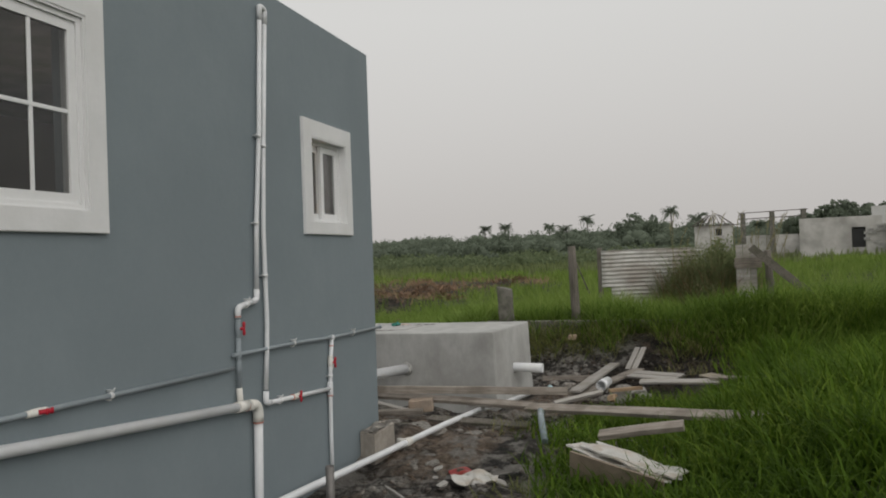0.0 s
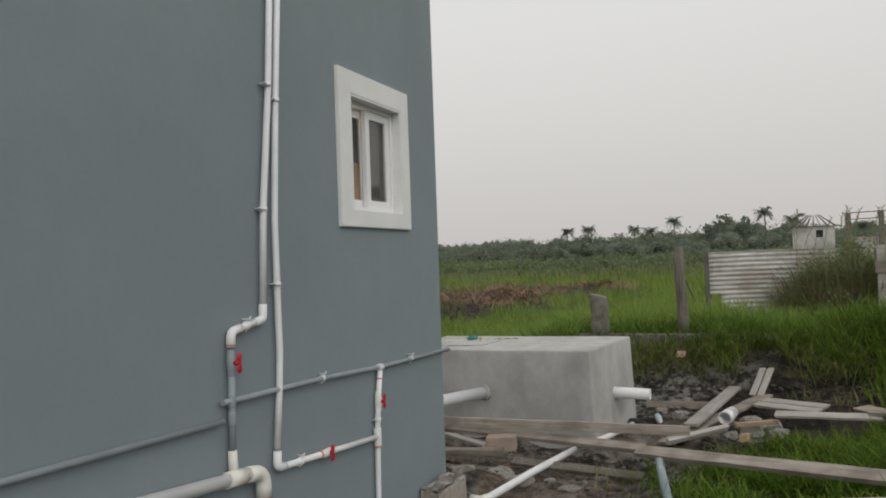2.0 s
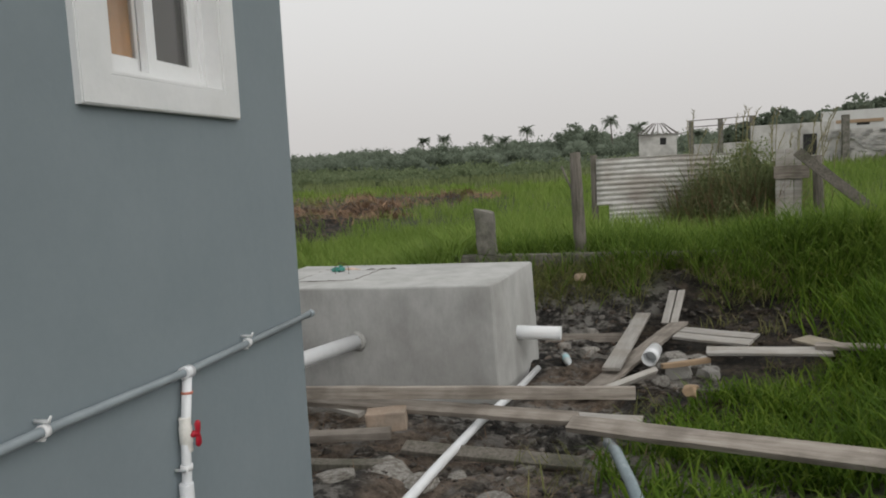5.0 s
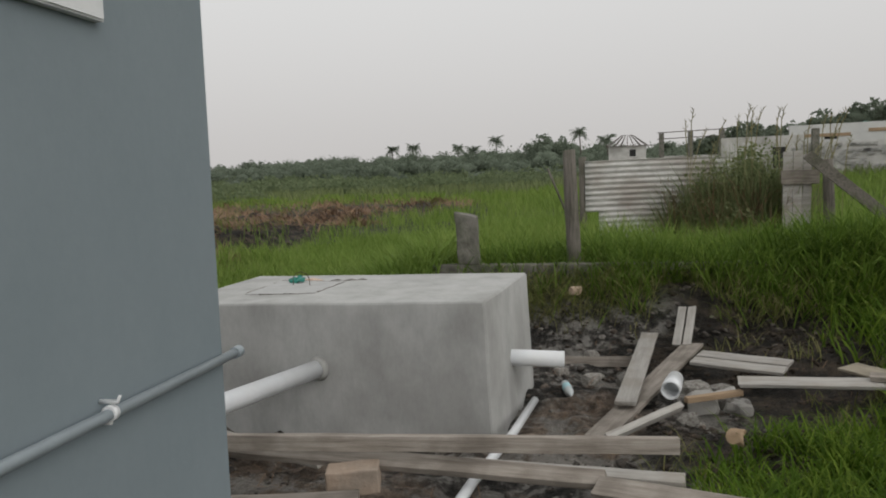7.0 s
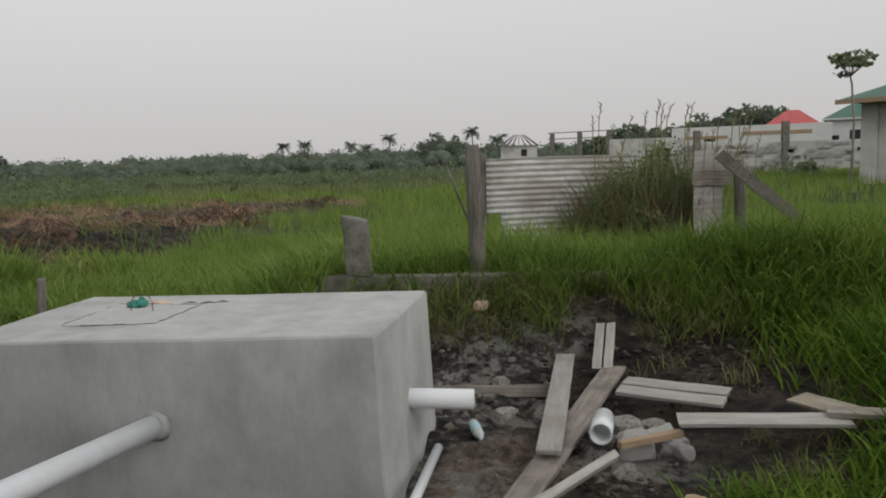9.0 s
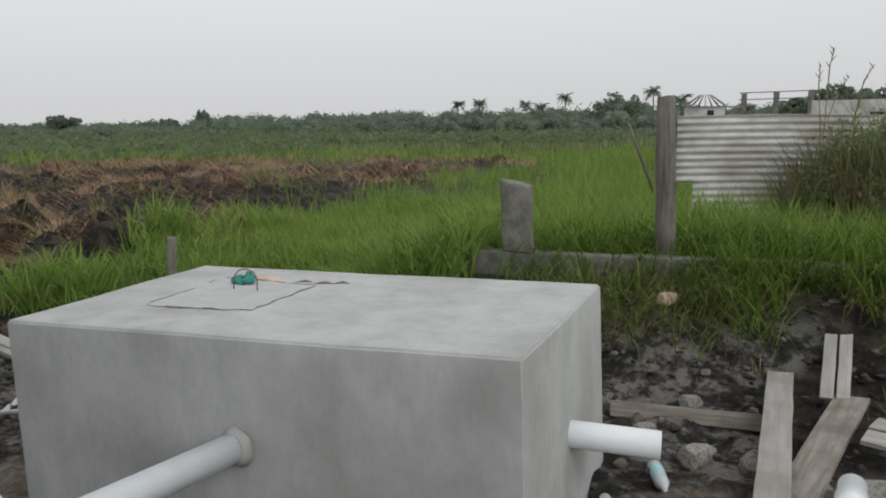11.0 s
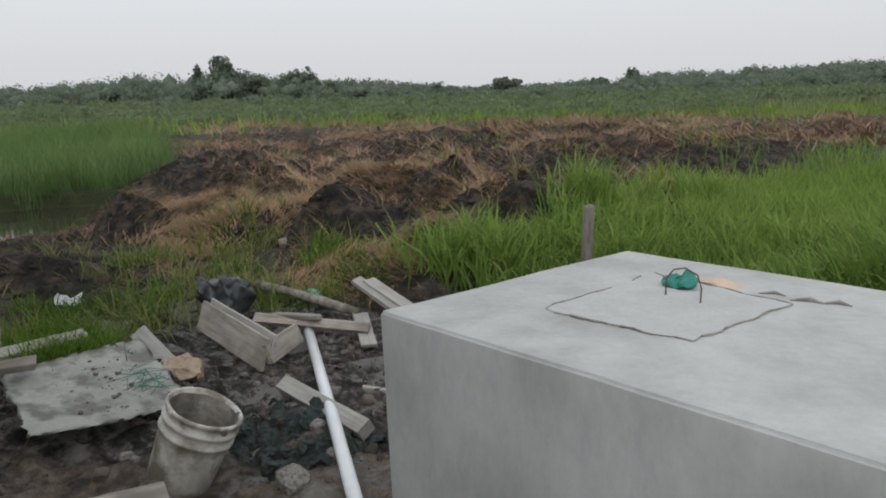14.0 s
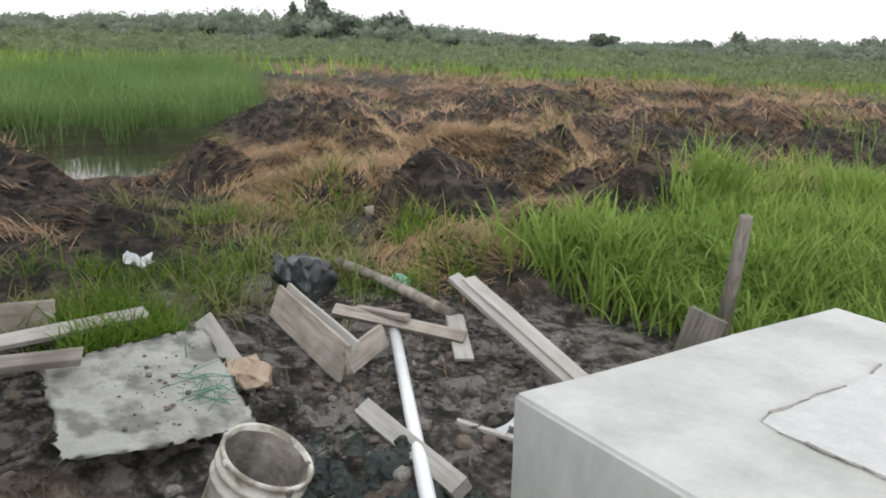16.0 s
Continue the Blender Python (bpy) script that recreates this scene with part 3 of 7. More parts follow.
# open cracks and lifted crumbs of mortar along the joint
M_CRACK = material("dirty_joint_mortar", [(0.16, 0.15, 0.135), (0.36, 0.34, 0.31)], scale=40, bump=0.5)
bm = bmesh.new()
for k in range(len(ring)):
    a, b = Vector((*ring[k], 0.906)), Vector((*ring[(k + 1) % len(ring)], 0.906))
    out = Vector((a.x + 3.62, a.y - 9.6, 0)).normalized()
    if random.random() < 0.72:
        w = random.uniform(0.0015, 0.0048)
        tube_bm([a + out * 0.004, (a + b) / 2 + out * random.uniform(0, 0.012), b + out * 0.004], [w, w * random.uniform(0.5, 1.3), w * 0.8], 5, bm)
for x, y, w, d in ((-3.30, 9.90, 0.05, 0.009), (-3.22, 9.92, 0.04, 0.008), (-3.42, 9.92, 0.04, 0.006)):
    tube_bm([(x - w, y - 0.02, 0.904), (x, y + 0.01, 0.908), (x + w, y, 0.904)], [d * 0.3, d, d * 0.3], 6, bm)
tagged(tpart("joint", bm, M_CRACK, hatch, "cracked grey mortar joint", on_top=True), kind="stuff")
M_STEEL = material("rusty_rebar", [(0.08, 0.06, 0.05), (0.15, 0.10, 0.07)], scale=30, rough_value=0.7, metal=0.4)
bm = tube_bm([(-3.68, 9.69, 0.89), (-3.685, 9.70, 0.96), (-3.67, 9.72, 0.99), (-3.63, 9.72, 1.0), (-3.58, 9.71, 0.985), (-3.555, 9.69, 0.95), (-3.545, 9.668, 0.89)], 0.0028, 6)
tpart("lifting_handle", bm, M_STEEL, hatch, "bent steel bar handle", on_top=True)
M_TEAL = material("teal_plastic_sack", [(0.015, 0.13, 0.10), (0.04, 0.24, 0.19)], scale=20, rough_value=0.45, bump=0.4)
bm = bmesh.new()
bmesh.ops.create_icosphere(bm, subdivisions=3, radius=1, matrix=Matrix.Translation((-3.70, 9.82, 0.925)) @ Matrix.Diagonal((0.066, 0.040, 0.016, 1)))
rough(bm, 0.035, 9, 0, 3)
rough(bm, 0.028, 34, 0, 7)
for v in bm.verts:
    v.co.z = max(v.co.z, 0.906) + tank_top(v.co.x, v.co.y) - 0.903
rag = part("plastic_sack", bm, M_TEAL, smooth=True)
tagged(rag, "crumpled teal woven plastic sack on the tank", "sack")
M_PEACH = material("orange_clay_smear", [(0.50, 0.36, 0.27), (0.58, 0.45, 0.36)], scale=12, bump=0.2)
bm = bmesh.new()
bmesh.ops.create_icosphere(bm, subdivisions=2, radius=1, matrix=Matrix.Translation((-3.60, 9.93, 0.905)) @ Matrix.Diagonal((0.12, 0.045, 0.008, 1)))
rough(bm, 0.02, 9, 0, 4)
tpart("clay_smear", bm, M_PEACH, hatch, "orange clay residue", on_top=True)
# inlet and outlet stubs
inlet = thing("inlet_pipe", "white plastic drain pipe running from house into tank", "pipe", (-3.3, 8.0, 0.5))
bm = tube_bm([(-3.80, 6.14, 0.60), (-3.525, 7.6, 0.545), (-3.237, 8.93, 0.478)], 0.057, 18)
bm.transform(Matrix.Translation((3.3, -8.0, -0.5)))
part("pipe", bm, M_PVC, inlet)
bm = tube_bm([(-3.247, 8.885, 0.479), (-3.243, 8.90, 0.478), (-3.239, 8.918, 0.478)], [0.059, 0.066, 0.080], 24)
rough(bm, 0.006, 14, 0, 6)
bm.transform(Matrix.Translation((3.3, -8.0, -0.5)))
part("mortar_collar", bm, M_CONC, inlet, "grey mortar collar")
outlet = thing("outlet_pipe", "short white plastic overflow pipe stub", "pipe", (-1.9, 9.5, 0.42))
bm = tube_bm([(-2.25, 9.49, 0.43), (-1.70, 9.485, 0.415)], 0.056, 20, hollow=0.006)
bm.transform(Matrix.Translation((1.9, -9.5, -0.42)))
part("pipe", bm, M_PVC, outlet)


# ---- pipes on the house wall ----
PX = WX + 0.024


def pipe_thing(name, label, at):
    return thing(name, label, "pipe", at)


def wp(name, bm, mat, owner, parent=None, label=""):
    bm.transform(Matrix.Translation(-owner.location))
    return part(name, bm, mat, parent or owner, label)


def collar(p, axis, r, length):
    a = Vector(axis).normalized() * length / 2
    p = Vector(p)
    return tube_bm([p - a, p - a * 0.9, p + a * 0.9, p + a], [r * 0.94, r, r, r * 0.94], 14)


def clip(owner, y, z, along, r, label="white plastic saddle clip"):
    """A saddle clip: a strap round the pipe and a flat tab screwed to the wall."""
    bm = bmesh.new()
    d = Vector((0, 1, 0)) if along == "y" else Vector((0, 0, 1))
    o = Vector((0, 0, 1)) if along == "y" else Vector((0, -1, 0))
    c = Vector((PX, y, z))
    tube_bm([c - d * 0.008, c + d * 0.008], r + 0.0035, 14, bm)
    e = c + o * (r + 0.010)
    tube_bm([e + Vector((-0.02, 0, 0)), e + Vector((0.016, 0, 0)), e + Vector((0.022, 0, 0)) + o * 0.012], [0.005, 0.005, 0.003], 6, bm)
    f = c - o * (r + 0.006)
    tube_bm([f + Vector((-0.03, 0, 0)), f], 0.006, 6, bm)
    return wp("clip", bm, M_VINYL, owner, label=label)


def valve(owner, y, z, along, r, side, wing_axis=(0, 0, 1)):
    """A ball valve: swollen body with two collars, and a red butterfly handle."""
    d = Vector((0, 1, 0)) if along == "y" else Vector((0, 0, 1))
    c = Vector((PX, y, z))
    bm = tube_bm([c - d * 0.05, c - d * 0.046, c - d * 0.026, c - d * 0.022, c + d * 0.022, c + d * 0.026, c + d * 0.046, c + d * 0.05], [r * 1.1, r * 1.2, r * 1.2, r * 1.35, r * 1.35, r * 1.2, r * 1.2, r * 1.1], 14)
    v = wp("valve", bm, M_CREAM, owner, label="cream ball valve body")
    h = c + Vector((0.03, 0, 0)) + Vector(side) * 0.6
    bm = tube_bm([c + Vector((0.01, 0, 0)), h], 0.010, 8)
    u = Vector(wing_axis)
    wing = tube_bm([h - u * 0.038, h - u * 0.03, h - u * 0.012, h, h + u * 0.012, h + u * 0.03, h + u * 0.038], [0.006, 0.014, 0.012, 0.008, 0.012, 0.014, 0.006], 10)
    for w in wing.verts:
        w.co.x = h.x + (w.co.x - h.x) * 0.45
    wing_mesh = bpy.data.meshes.new("wing")
    wing.to_mesh(wing_mesh)
    wing.free()
    bm.from_mesh(wing_mesh)
    bpy.data.meshes.remove(wing_mesh)
    wp("handle", bm, M_RED, owner, v, "red butterfly handle")
    return v


# the sloping drain and its drop
drain = pipe_thing("drain_pipe", "thick white waste pipe sloping along the blue-grey wall", (PX, 3.5, 1.0))
wp("pipe", tube_bm([(WX - 0.05, 0.9, 1.31), *arc((PX, 0.9, 1.31), (PX + 0.016, 0.95, 1.305), (PX + 0.016, 4.2, 0.998), 0.03), (PX + 0.016, 4.19, 0.999)], 0.0255, 18), M_PVC, drain)
wp("pipe", tube_bm([(PX + 0.016, 4.262, 0.93), (PX + 0.016, 4.245, 0.5), (PX + 0.016, 4.235, 0.1)], 0.0255, 18), M_PVC, drain)
wp("elbow", tube_bm([(PX + 0.016, 4.16, 1.002), *arc((PX + 0.016, 4.16, 1.002), (PX + 0.016, 4.262, 0.99), (PX + 0.016, 4.26, 0.88), 0.06), (PX + 0.016, 4.26, 0.89)], 0.031, 18), M_CREAM, drain, label="cream elbow fitting")
wp("tee", tube_bm([(PX + 0.016, 4.04, 1.013), (PX + 0.016, 4.14, 1.004)], 0.031, 18), M_CREAM, drain, label="cream tee fitting")
wp("primer_ring", collar((PX + 0.016, 4.135, 1.003), (0, 1, -0.1), 0.0316, 0.004), M_PRIMER, drain)
wp("primer_ring", collar((PX + 0.016, 4.258, 0.885), (0, 0, 1), 0.0316, 0.004), M_PRIMER, drain)
wp("branch", tube_bm([(PX, 4.098, 1.11), (PX + 0.006, 4.096, 1.02)], [0.017, 0.019], 12), M_CREAM, drain)

# the riser with its dog-leg, and the return beside it
riser = pipe_thing("riser_pipe", "white water riser with dog-leg and red valve", (PX, 4.3, 2.0))
R = 0.0142
wp("pipe", tube_bm([(PX, 4.445, 3.30), (PX, 4.393, 2.56), (PX, 4.334, 2.04), (PX, 4.312, 1.63)], R, 14), M_PVC, riser)
wp("elbow", tube_bm([(PX, 4.312, 1.65), *arc((PX, 4.312, 1.65), (PX, 4.310, 1.590), (PX, 4.24, 1.579), 0.02), (PX, 4.255, 1.581)], R * 1.22, 14), M_PVC, riser)
wp("pipe", tube_bm([(PX, 4.26, 1.582), (PX, 4.15, 1.564)], R, 14), M_PVC, riser)
wp("elbow", tube_bm([(PX, 4.168, 1.568), *arc((PX, 4.168, 1.568), (PX, 4.108, 1.557), (PX, 4.106, 1.48), 0.024), (PX, 4.106, 1.50)], R * 1.25, 14), M_PVC, riser)
wp("primer_ring", collar((PX, 4.106, 1.508), (0, 0, 1), R * 1.28, 0.006), M_PRIMER, riser)
v = valve(riser, 4.106, 1.44, "z", R * 0.9, (0, 0.02, 0))
v.data.materials[0] = M_PVCGREY
wp("pipe", tube_bm([(PX, 4.106, 1.40), (PX, 4.098, 1.10)], R * 0.95, 14), M_PVCGREY, riser, label="grey painted pipe")
for z in (1.298, 1.228):
    wp("tee", collar((PX, 4.102, z), (0, 0, 1), R * 1.15, 0.05), M_PVCGREY, riser)
clip(riser, 4.383, 2.561, "z", R)
clip(riser, 4.332, 2.038, "z", R)
clip(riser, 4.205, 1.574, "y", R)

back = pipe_thing("return_pipe", "white water pipe bowed against the wall", (PX, 4.4, 2.0))
wp("elbow", tube_bm([(PX, 4.445, 3.27), *arc((PX, 4.445, 3.27), (PX, 4.445, 3.36), (PX, 4.48, 3.355), 0.02), *arc((PX, 4.46, 3.36), (PX, 4.505, 3.35), (PX, 4.50, 3.25), 0.02), (PX, 4.50, 3.26)], R * 1.18, 14), M_PVC, back)
wp("pipe", tube_bm([(PX, 4.50, 3.28), (PX, 4.44, 2.5), (PX, 4.41, 2.0), (PX, 4.413, 1.7), (PX, 4.418, 1.45), (PX, 4.408, 1.3), (PX, 4.380, 1.05)], R, 14), M_PVC, back)
wp("elbow", tube_bm([(PX, 4.380, 1.04), *arc((PX, 4.380, 1.04), (PX, 4.377, 0.972), (PX, 4.45, 0.964), 0.02), (PX, 4.43, 0.966)], R * 1.24, 14), M_PVC, back)
wp("pipe", tube_bm([(PX, 4.42, 0.967), (PX, 5.23, 0.906)], R, 14), M_PVC, back)
clip(back, 4.44, 2.505, "z", R)
clip(back, 4.413, 1.728, "z", R)
clip(back, 4.545, 0.957, "y", R)
valve(back, 4.76, 0.942, "y", R, (0, 0.0, 0))
wp("primer_ring", collar((PX, 4.70, 0.946), (0, 1, 0), R * 1.36, 0.005), M_PRIMER, back)

drop = pipe_thing("drop_pipe", "thin white standpipe with red valve on the wall", (PX, 5.25, 0.8))
r = 0.0142
wp("tee", tube_bm([(PX, 5.275, 1.258), (PX, 5.311, 1.256)], 0.019, 12), M_PVC, drop)
wp("pipe", tube_bm([(PX, 5.293, 1.25), (PX, 5.26, 1.08), (PX, 5.243, 0.9), (PX, 5.235, 0.6), (PX, 5.232, 0.25)], r, 12), M_PVC, drop)
wp("primer_ring", collar((PX, 5.285, 1.20), (0, 0.1, 1), r * 1.2, 0.007), M_PRIMER, drop)
valve(drop, 5.262, 1.085, "z", r, (0, 0.024, 0))
clip(drop, 5.252, 0.993, "z", r)
wp("tee", collar((PX, 5.243, 0.905), (0, 0, 1), r * 1.45, 0.09), M_PVC, drop)
wp("primer_ring", collar((PX, 5.242, 0.857), (0, 0, 1), r * 1.5, 0.006), M_PRIMER, drop)

supply = pipe_thing("supply_pipe", "thin grey painted supply pipe clipped along the wall", (PX, 4.3, 1.25))
g = 0.0118
wp("pipe", tube_bm([(PX, 0.4, 1.31), (PX, 2.54, 1.267), (PX, 4.05, 1.228)], g, 12), M_PVCGREY, supply)
wp("pipe", tube_bm([(PX, 4.05, 1.298), (PX, 4.74, 1.284), (PX, 5.3, 1.258), (PX, 6.205, 1.243)], g, 12), M_PVCGREY, supply)
wp("end_cap", collar((PX, 6.20, 1.243), (0, 1, 0), g * 1.3, 0.03), M_PVCGREY, supply)
for y, z in ((3.10, 1.253), (4.737, 1.284), (5.663, 1.254)):
    clip(supply, y, z, "y", g)
valve(supply, 2.70, 1.263, "y", g, (0, 0.06, 0), (0, 0.5, 0))


# ---- timber, rubble and rubbish ----
def plank(a, b, width, thick, mat, label, name="plank", lean=0.0, worn=0.004):
    """A board from a to b (its centre line); lean: degrees by which its face turns about its length."""
    a, b = Vector(a), Vector(b)
    d = b - a
    length = d.length
    bm = box_bm(-length / 2, length / 2, -width / 2, width / 2, -thick / 2, thick / 2, min(0.004, thick / 5))
    long_edges = [e for e in bm.edges if abs(e.verts[0].co.x - e.verts[1].co.x) > length * 0.5]
    bmesh.ops.subdivide_edges(bm, edges=long_edges, cuts=max(3, int(length * 5)), use_grid_fill=False)
    s = random.uniform(0, 50)
    rough(bm, worn, 6.0, 0, s)
    for v in bm.verts:
        if abs(v.co.x) > length * 0.47:
            v.co.x += noise.noise(Vector((s, v.co.y * 30, v.co.z * 30))) * 0.015
    for f in bm.faces:
        f.smooth = False
    me = bpy.data.meshes.new(name)
    bm.to_mesh(me)
    bm.free()
    ob = link_mesh(name, me, mat)
    q = d.to_track_quat("X", "Z").to_matrix().to_4x4()
    ob.matrix_world = Matrix.Translation((a + b) / 2) @ q @ pose(0, 0, 0, lean)
    return tagged(ob, label, "plank", "scattered timber")


def rock(at, size, mat, label, name="rubble_stone", group="rubble", flat=0.7, shake=0.35):
    bm = bmesh.new()
    bmesh.ops.create_icosphere(bm, subdivisions=2, radius=1)
    s = random.uniform(0, 90)
    for v in bm.verts:
        v.co *= 1 + shake * noise.noise(v.co * 1.1 + Vector((s, s, s)))
        c = 0.72
        v.co = Vector((max(-c, min(c, v.co.x)), max(-c, min(c, v.co.y)), max(-c, min(c, v.co.z))))
        v.co += noise.noise_vector(v.co * 4 + Vector((s, 0, 0))) * 0.07
    me = bpy.data.meshes.new(name)
    bm.to_mesh(me)
    bm.free()
    ob = link_mesh(name, me, mat)
    ob.matrix_world = Matrix.Translation(at) @ pose(0, 0, 0, random.uniform(-20, 20), random.uniform(-20, 20), random.uniform(0, 360)) @ Matrix.Diagonal((size, size * random.uniform(0.6, 1), size * flat, 1))
    return tagged(ob, label, "rubble", group)


def gz(x, y):
    return float(height(x, y))


M_RUBBLE = material("broken_mortar", [(0.17, 0.16, 0.145), (0.29, 0.275, 0.25), (0.40, 0.385, 0.355)], scale=12, rough_value=0.95, bump=0.7, bump_scale=35, stain=(0.12, 0.10, 0.08), stain_scale=5, stain_amount=0.7, per_object=0.3)
M_RUBBLEB = material("brown_clod", [(0.10, 0.08, 0.065), (0.2, 0.165, 0.135)], scale=12, rough_value=0.95, bump=0.8, bump_scale=30, per_object=0.35)

# timber in front of the tank
plank((-3.75, 7.62, 0.457), (-1.17, 7.78, 0.457), 0.072, 0.055, M_WOOD, "long grey weathered timber lying across rubble", lean=84)
plank((-3.60, 7.76, 0.405), (-1.49, 7.68, 0.325), 0.10, 0.035, M_WOOD, "grey board sloping down beside the long timber", lean=20)
plank((-2.2, 7.98, 0.26), (-1.12, 7.90, 0.25), 0.12, 0.022, M_WOODP, "short pale board under the timbers")
plank((-1.53, 7.60, 0.325), (0.62, 6.43, 0.535), 0.12, 0.035, M_WOOD, "long grey board lying into the grass", lean=20)
plank((-3.3, 7.35, 0.27), (-2.55, 7.48, 0.28), 0.10, 0.045, M_WOOD, "short dirty timber offcut in mud")
plank((-3.7, 7.05, 0.22), (-2.45, 7.2, 0.20), 0.09, 0.05, M_WOODD, "dark wet timber half sunk in mud")
plank((-2.45, 7.38, 0.24), (-1.45, 7.28, 0.22), 0.10, 0.03, M_WOODD, "dark wet board in mud", lean=15)
plank((-3.9, 8.45, 0.25), (-3.0, 8.25, 0.12), 0.09, 0.03, M_WOODP, "pale board leaning by the tank")
plank((-0.68, 5.85, 0.50), (-0.10, 5.80, 0.60), 0.09, 0.04, M_WOOD, "rough timber end lying in grass", lean=20)

M_BRICK = material("orange_clay_brick", [(0.34, 0.26, 0.20), (0.44, 0.35, 0.275)], scale=12, rough_value=0.95, bump=0.5, stain=(0.28, 0.24, 0.2), stain_scale=8, stain_amount=0.6)
bm = box_bm(-0.12, 0.12, -0.06, 0.06, -0.06, 0.06, 0.008)
rough(bm, 0.006, 12, 2)
brick = part("clay_brick", bm, M_BRICK)
brick.matrix_world = pose(-2.62, 7.62, 0.315, 4, -3, 12)
tagged(brick, "orange clay brick propping the timbers", "brick")

# hollow block against the corner of the house
block = thing("concrete_block", "broken hollow concrete block against the house corner", "block", (-2.40, 5.93, 0.27))
block.scale = (0.66, 0.85, 0.9)
bm = bmesh.new()
for a, b, c, d in ((-0.20, 0.20, -0.10, -0.065), (-0.20, 0.20, 0.065, 0.10), (-0.20, -0.165, -0.065, 0.065), (0.165, 0.20, -0.065, 0.065), (-0.018, 0.018, -0.065, 0.065)):
    box_bm(a, b, c, d, -0.03, 0.24, 0.006, bm)
rough(bm, 0.008, 9, 2)
M_TANBLOCK = material("tan_hollow_block", [(0.28, 0.25, 0.215), (0.40, 0.365, 0.32)], scale=14, rough_value=0.95, bump=0.7, bump_scale=55, stain=(0.22, 0.20, 0.18), stain_scale=6, stain_amount=0.5)
ob = part("shell", bm, M_TANBLOCK, block)
ob.rotation_euler = (0.05, -0.06, 1.45)
bm = bmesh.new()
bmesh.ops.create_grid(bm, x_segments=14, y_segments=9, size=1, matrix=Matrix.Translation((0, 0, 0.245)) @ Matrix.Diagonal((0.2, 0.1, 1, 1)))
rough(bm, 0.03, 14)
ob = part("mortar_fill", bm, M_RUBBLE, block, "rough grey mortar heaped in the block")
ob.rotation_euler = (0.05, -0.06, 1.45)

# thin pipe across the mud
mudpipe = thing("ground_pipe", "thin white plastic pipe lying across the mud", "pipe", (-2.2, 7.0, 0.2))
pts = [(-2.44, 4.25, 0.375), (-2.395, 4.75, 0.36), (-2.345, 5.25, 0.34), (-2.27, 6.1, 0.305), (-2.185, 7.0, 0.272), (-2.10, 7.85, 0.228), (-1.99, 8.8, 0.14), (-1.915, 9.66, 0.075)]
bm = tube_bm(pts, 0.026, 14, hollow=0.003)
bm.transform(Matrix.Translation((2.2, -7.0, -0.2)))
part("pipe", bm, M_PVC, mudpipe)
bm = collar((-2.26, 6.22, 0.30), (0.1, 1, -0.04), 0.034, 0.09)
tube_bm([(-2.26, 6.22, 0.30), (-2.35, 6.24, 0.297)], 0.028, 12, bm)
bm.transform(Matrix.Translation((2.2, -7.0, -0.2)))
part("coupling", bm, M_CREAM, mudpipe, "cream tee coupling")
# galvanised stub and its side branch
stub = thing("steel_stub", "grey galvanised pipe stub standing by the wall", "pipe", (-2.14, 4.54, 0.2))
M_GALV = material("galvanised_steel", [(0.16, 0.15, 0.14), (0.24, 0.23, 0.22)], scale=15, rough_value=0.55, metal=0.5, bump=0.1)
bm = tube_bm([(0, 0, -0.05), (0.0, 0, 0.37)], 0.026, 14, hollow=0.004)
part("pipe", bm, M_GALV, stub)
plank((-2.0, 5.0, 0.33), (-1.75, 4.75, 0.33), 0.02, 0.02, M_WOODP, "thin pale stick on the rubble")
# bluish hose-like tube leaning in the grass
hose = thing("clear_tube", "limp bluish clear plastic tube in the grass", "tube", (-1.2, 6.8, 0.3))
M_TUBE = material("bluish_clear_plastic", [(0.16, 0.20, 0.22), (0.26, 0.32, 0.34)], scale=12, rough_value=0.25, bump=0.1)
bm = tube_bm([(-0.12, 0.42, 0.06), (-0.08, 0.1, 0.14), (-0.02, -0.2, 0.12), (0.05, -0.47, 0.02)], 0.028, 12)
part("tube", bm, M_TUBE, hose)

# torn ply box in the grass
crate = thing("broken_panel", "torn white laminated panel on a brown board in grass", "panel", (-0.47, 5.33, 0.32))
M_WHITEPLY = material("peeling_white_laminate", [(0.46, 0.45, 0.42), (0.60, 0.59, 0.56)], scale=10, rough_value=0.8, bump=0.5, stain=(0.42, 0.36, 0.29), stain_scale=9, stain_amount=0.7)
M_CARD = material("brown_hardboard", [(0.23, 0.18, 0.135), (0.30, 0.25, 0.19)], scale=6, rough_value=0.9, bump=0.3, stain=(0.16, 0.12, 0.09), stain_scale=5)
for k, (dz, sh, w) in enumerate(((0.13, 0.0, 0.27), (0.148, 0.05, 0.22), (0.162, -0.06, 0.16))):
    bm = box_bm(-0.33, 0.33, -w / 2, w / 2, -0.005, 0.005)
    bmesh.ops.subdivide_edges(bm, edges=bm.edges[:], cuts=9, use_grid_fill=True)
    rough(bm, 0.03, 4.5, 0, 3.0 * k)
    for v in bm.verts:
        v.co.x += 0.06 * noise.noise(Vector((v.co.y * 14, k, 0))) * (abs(v.co.x) > 0.33)
        v.co.y += 0.05 * noise.noise(Vector((v.co.x * 11, k, 5))) * (abs(v.co.y) > w * 0.45)
    ob = part("laminate", bm, M_WHITEPLY, crate, "peeling white sheet")
    ob.matrix_basis = pose(0.02 + sh, 0.02, dz, -4, 7, -28)
bm = box_bm(-0.36, 0.30, -0.01, 0.01, -0.16, 0.10)
rough(bm, 0.008, 6, 3)
ob = part("side_board", bm, M_CARD, crate, "brown hardboard side")
ob.matrix_basis = pose(-0.02, -0.16, 0.06, 8, 6, -28)

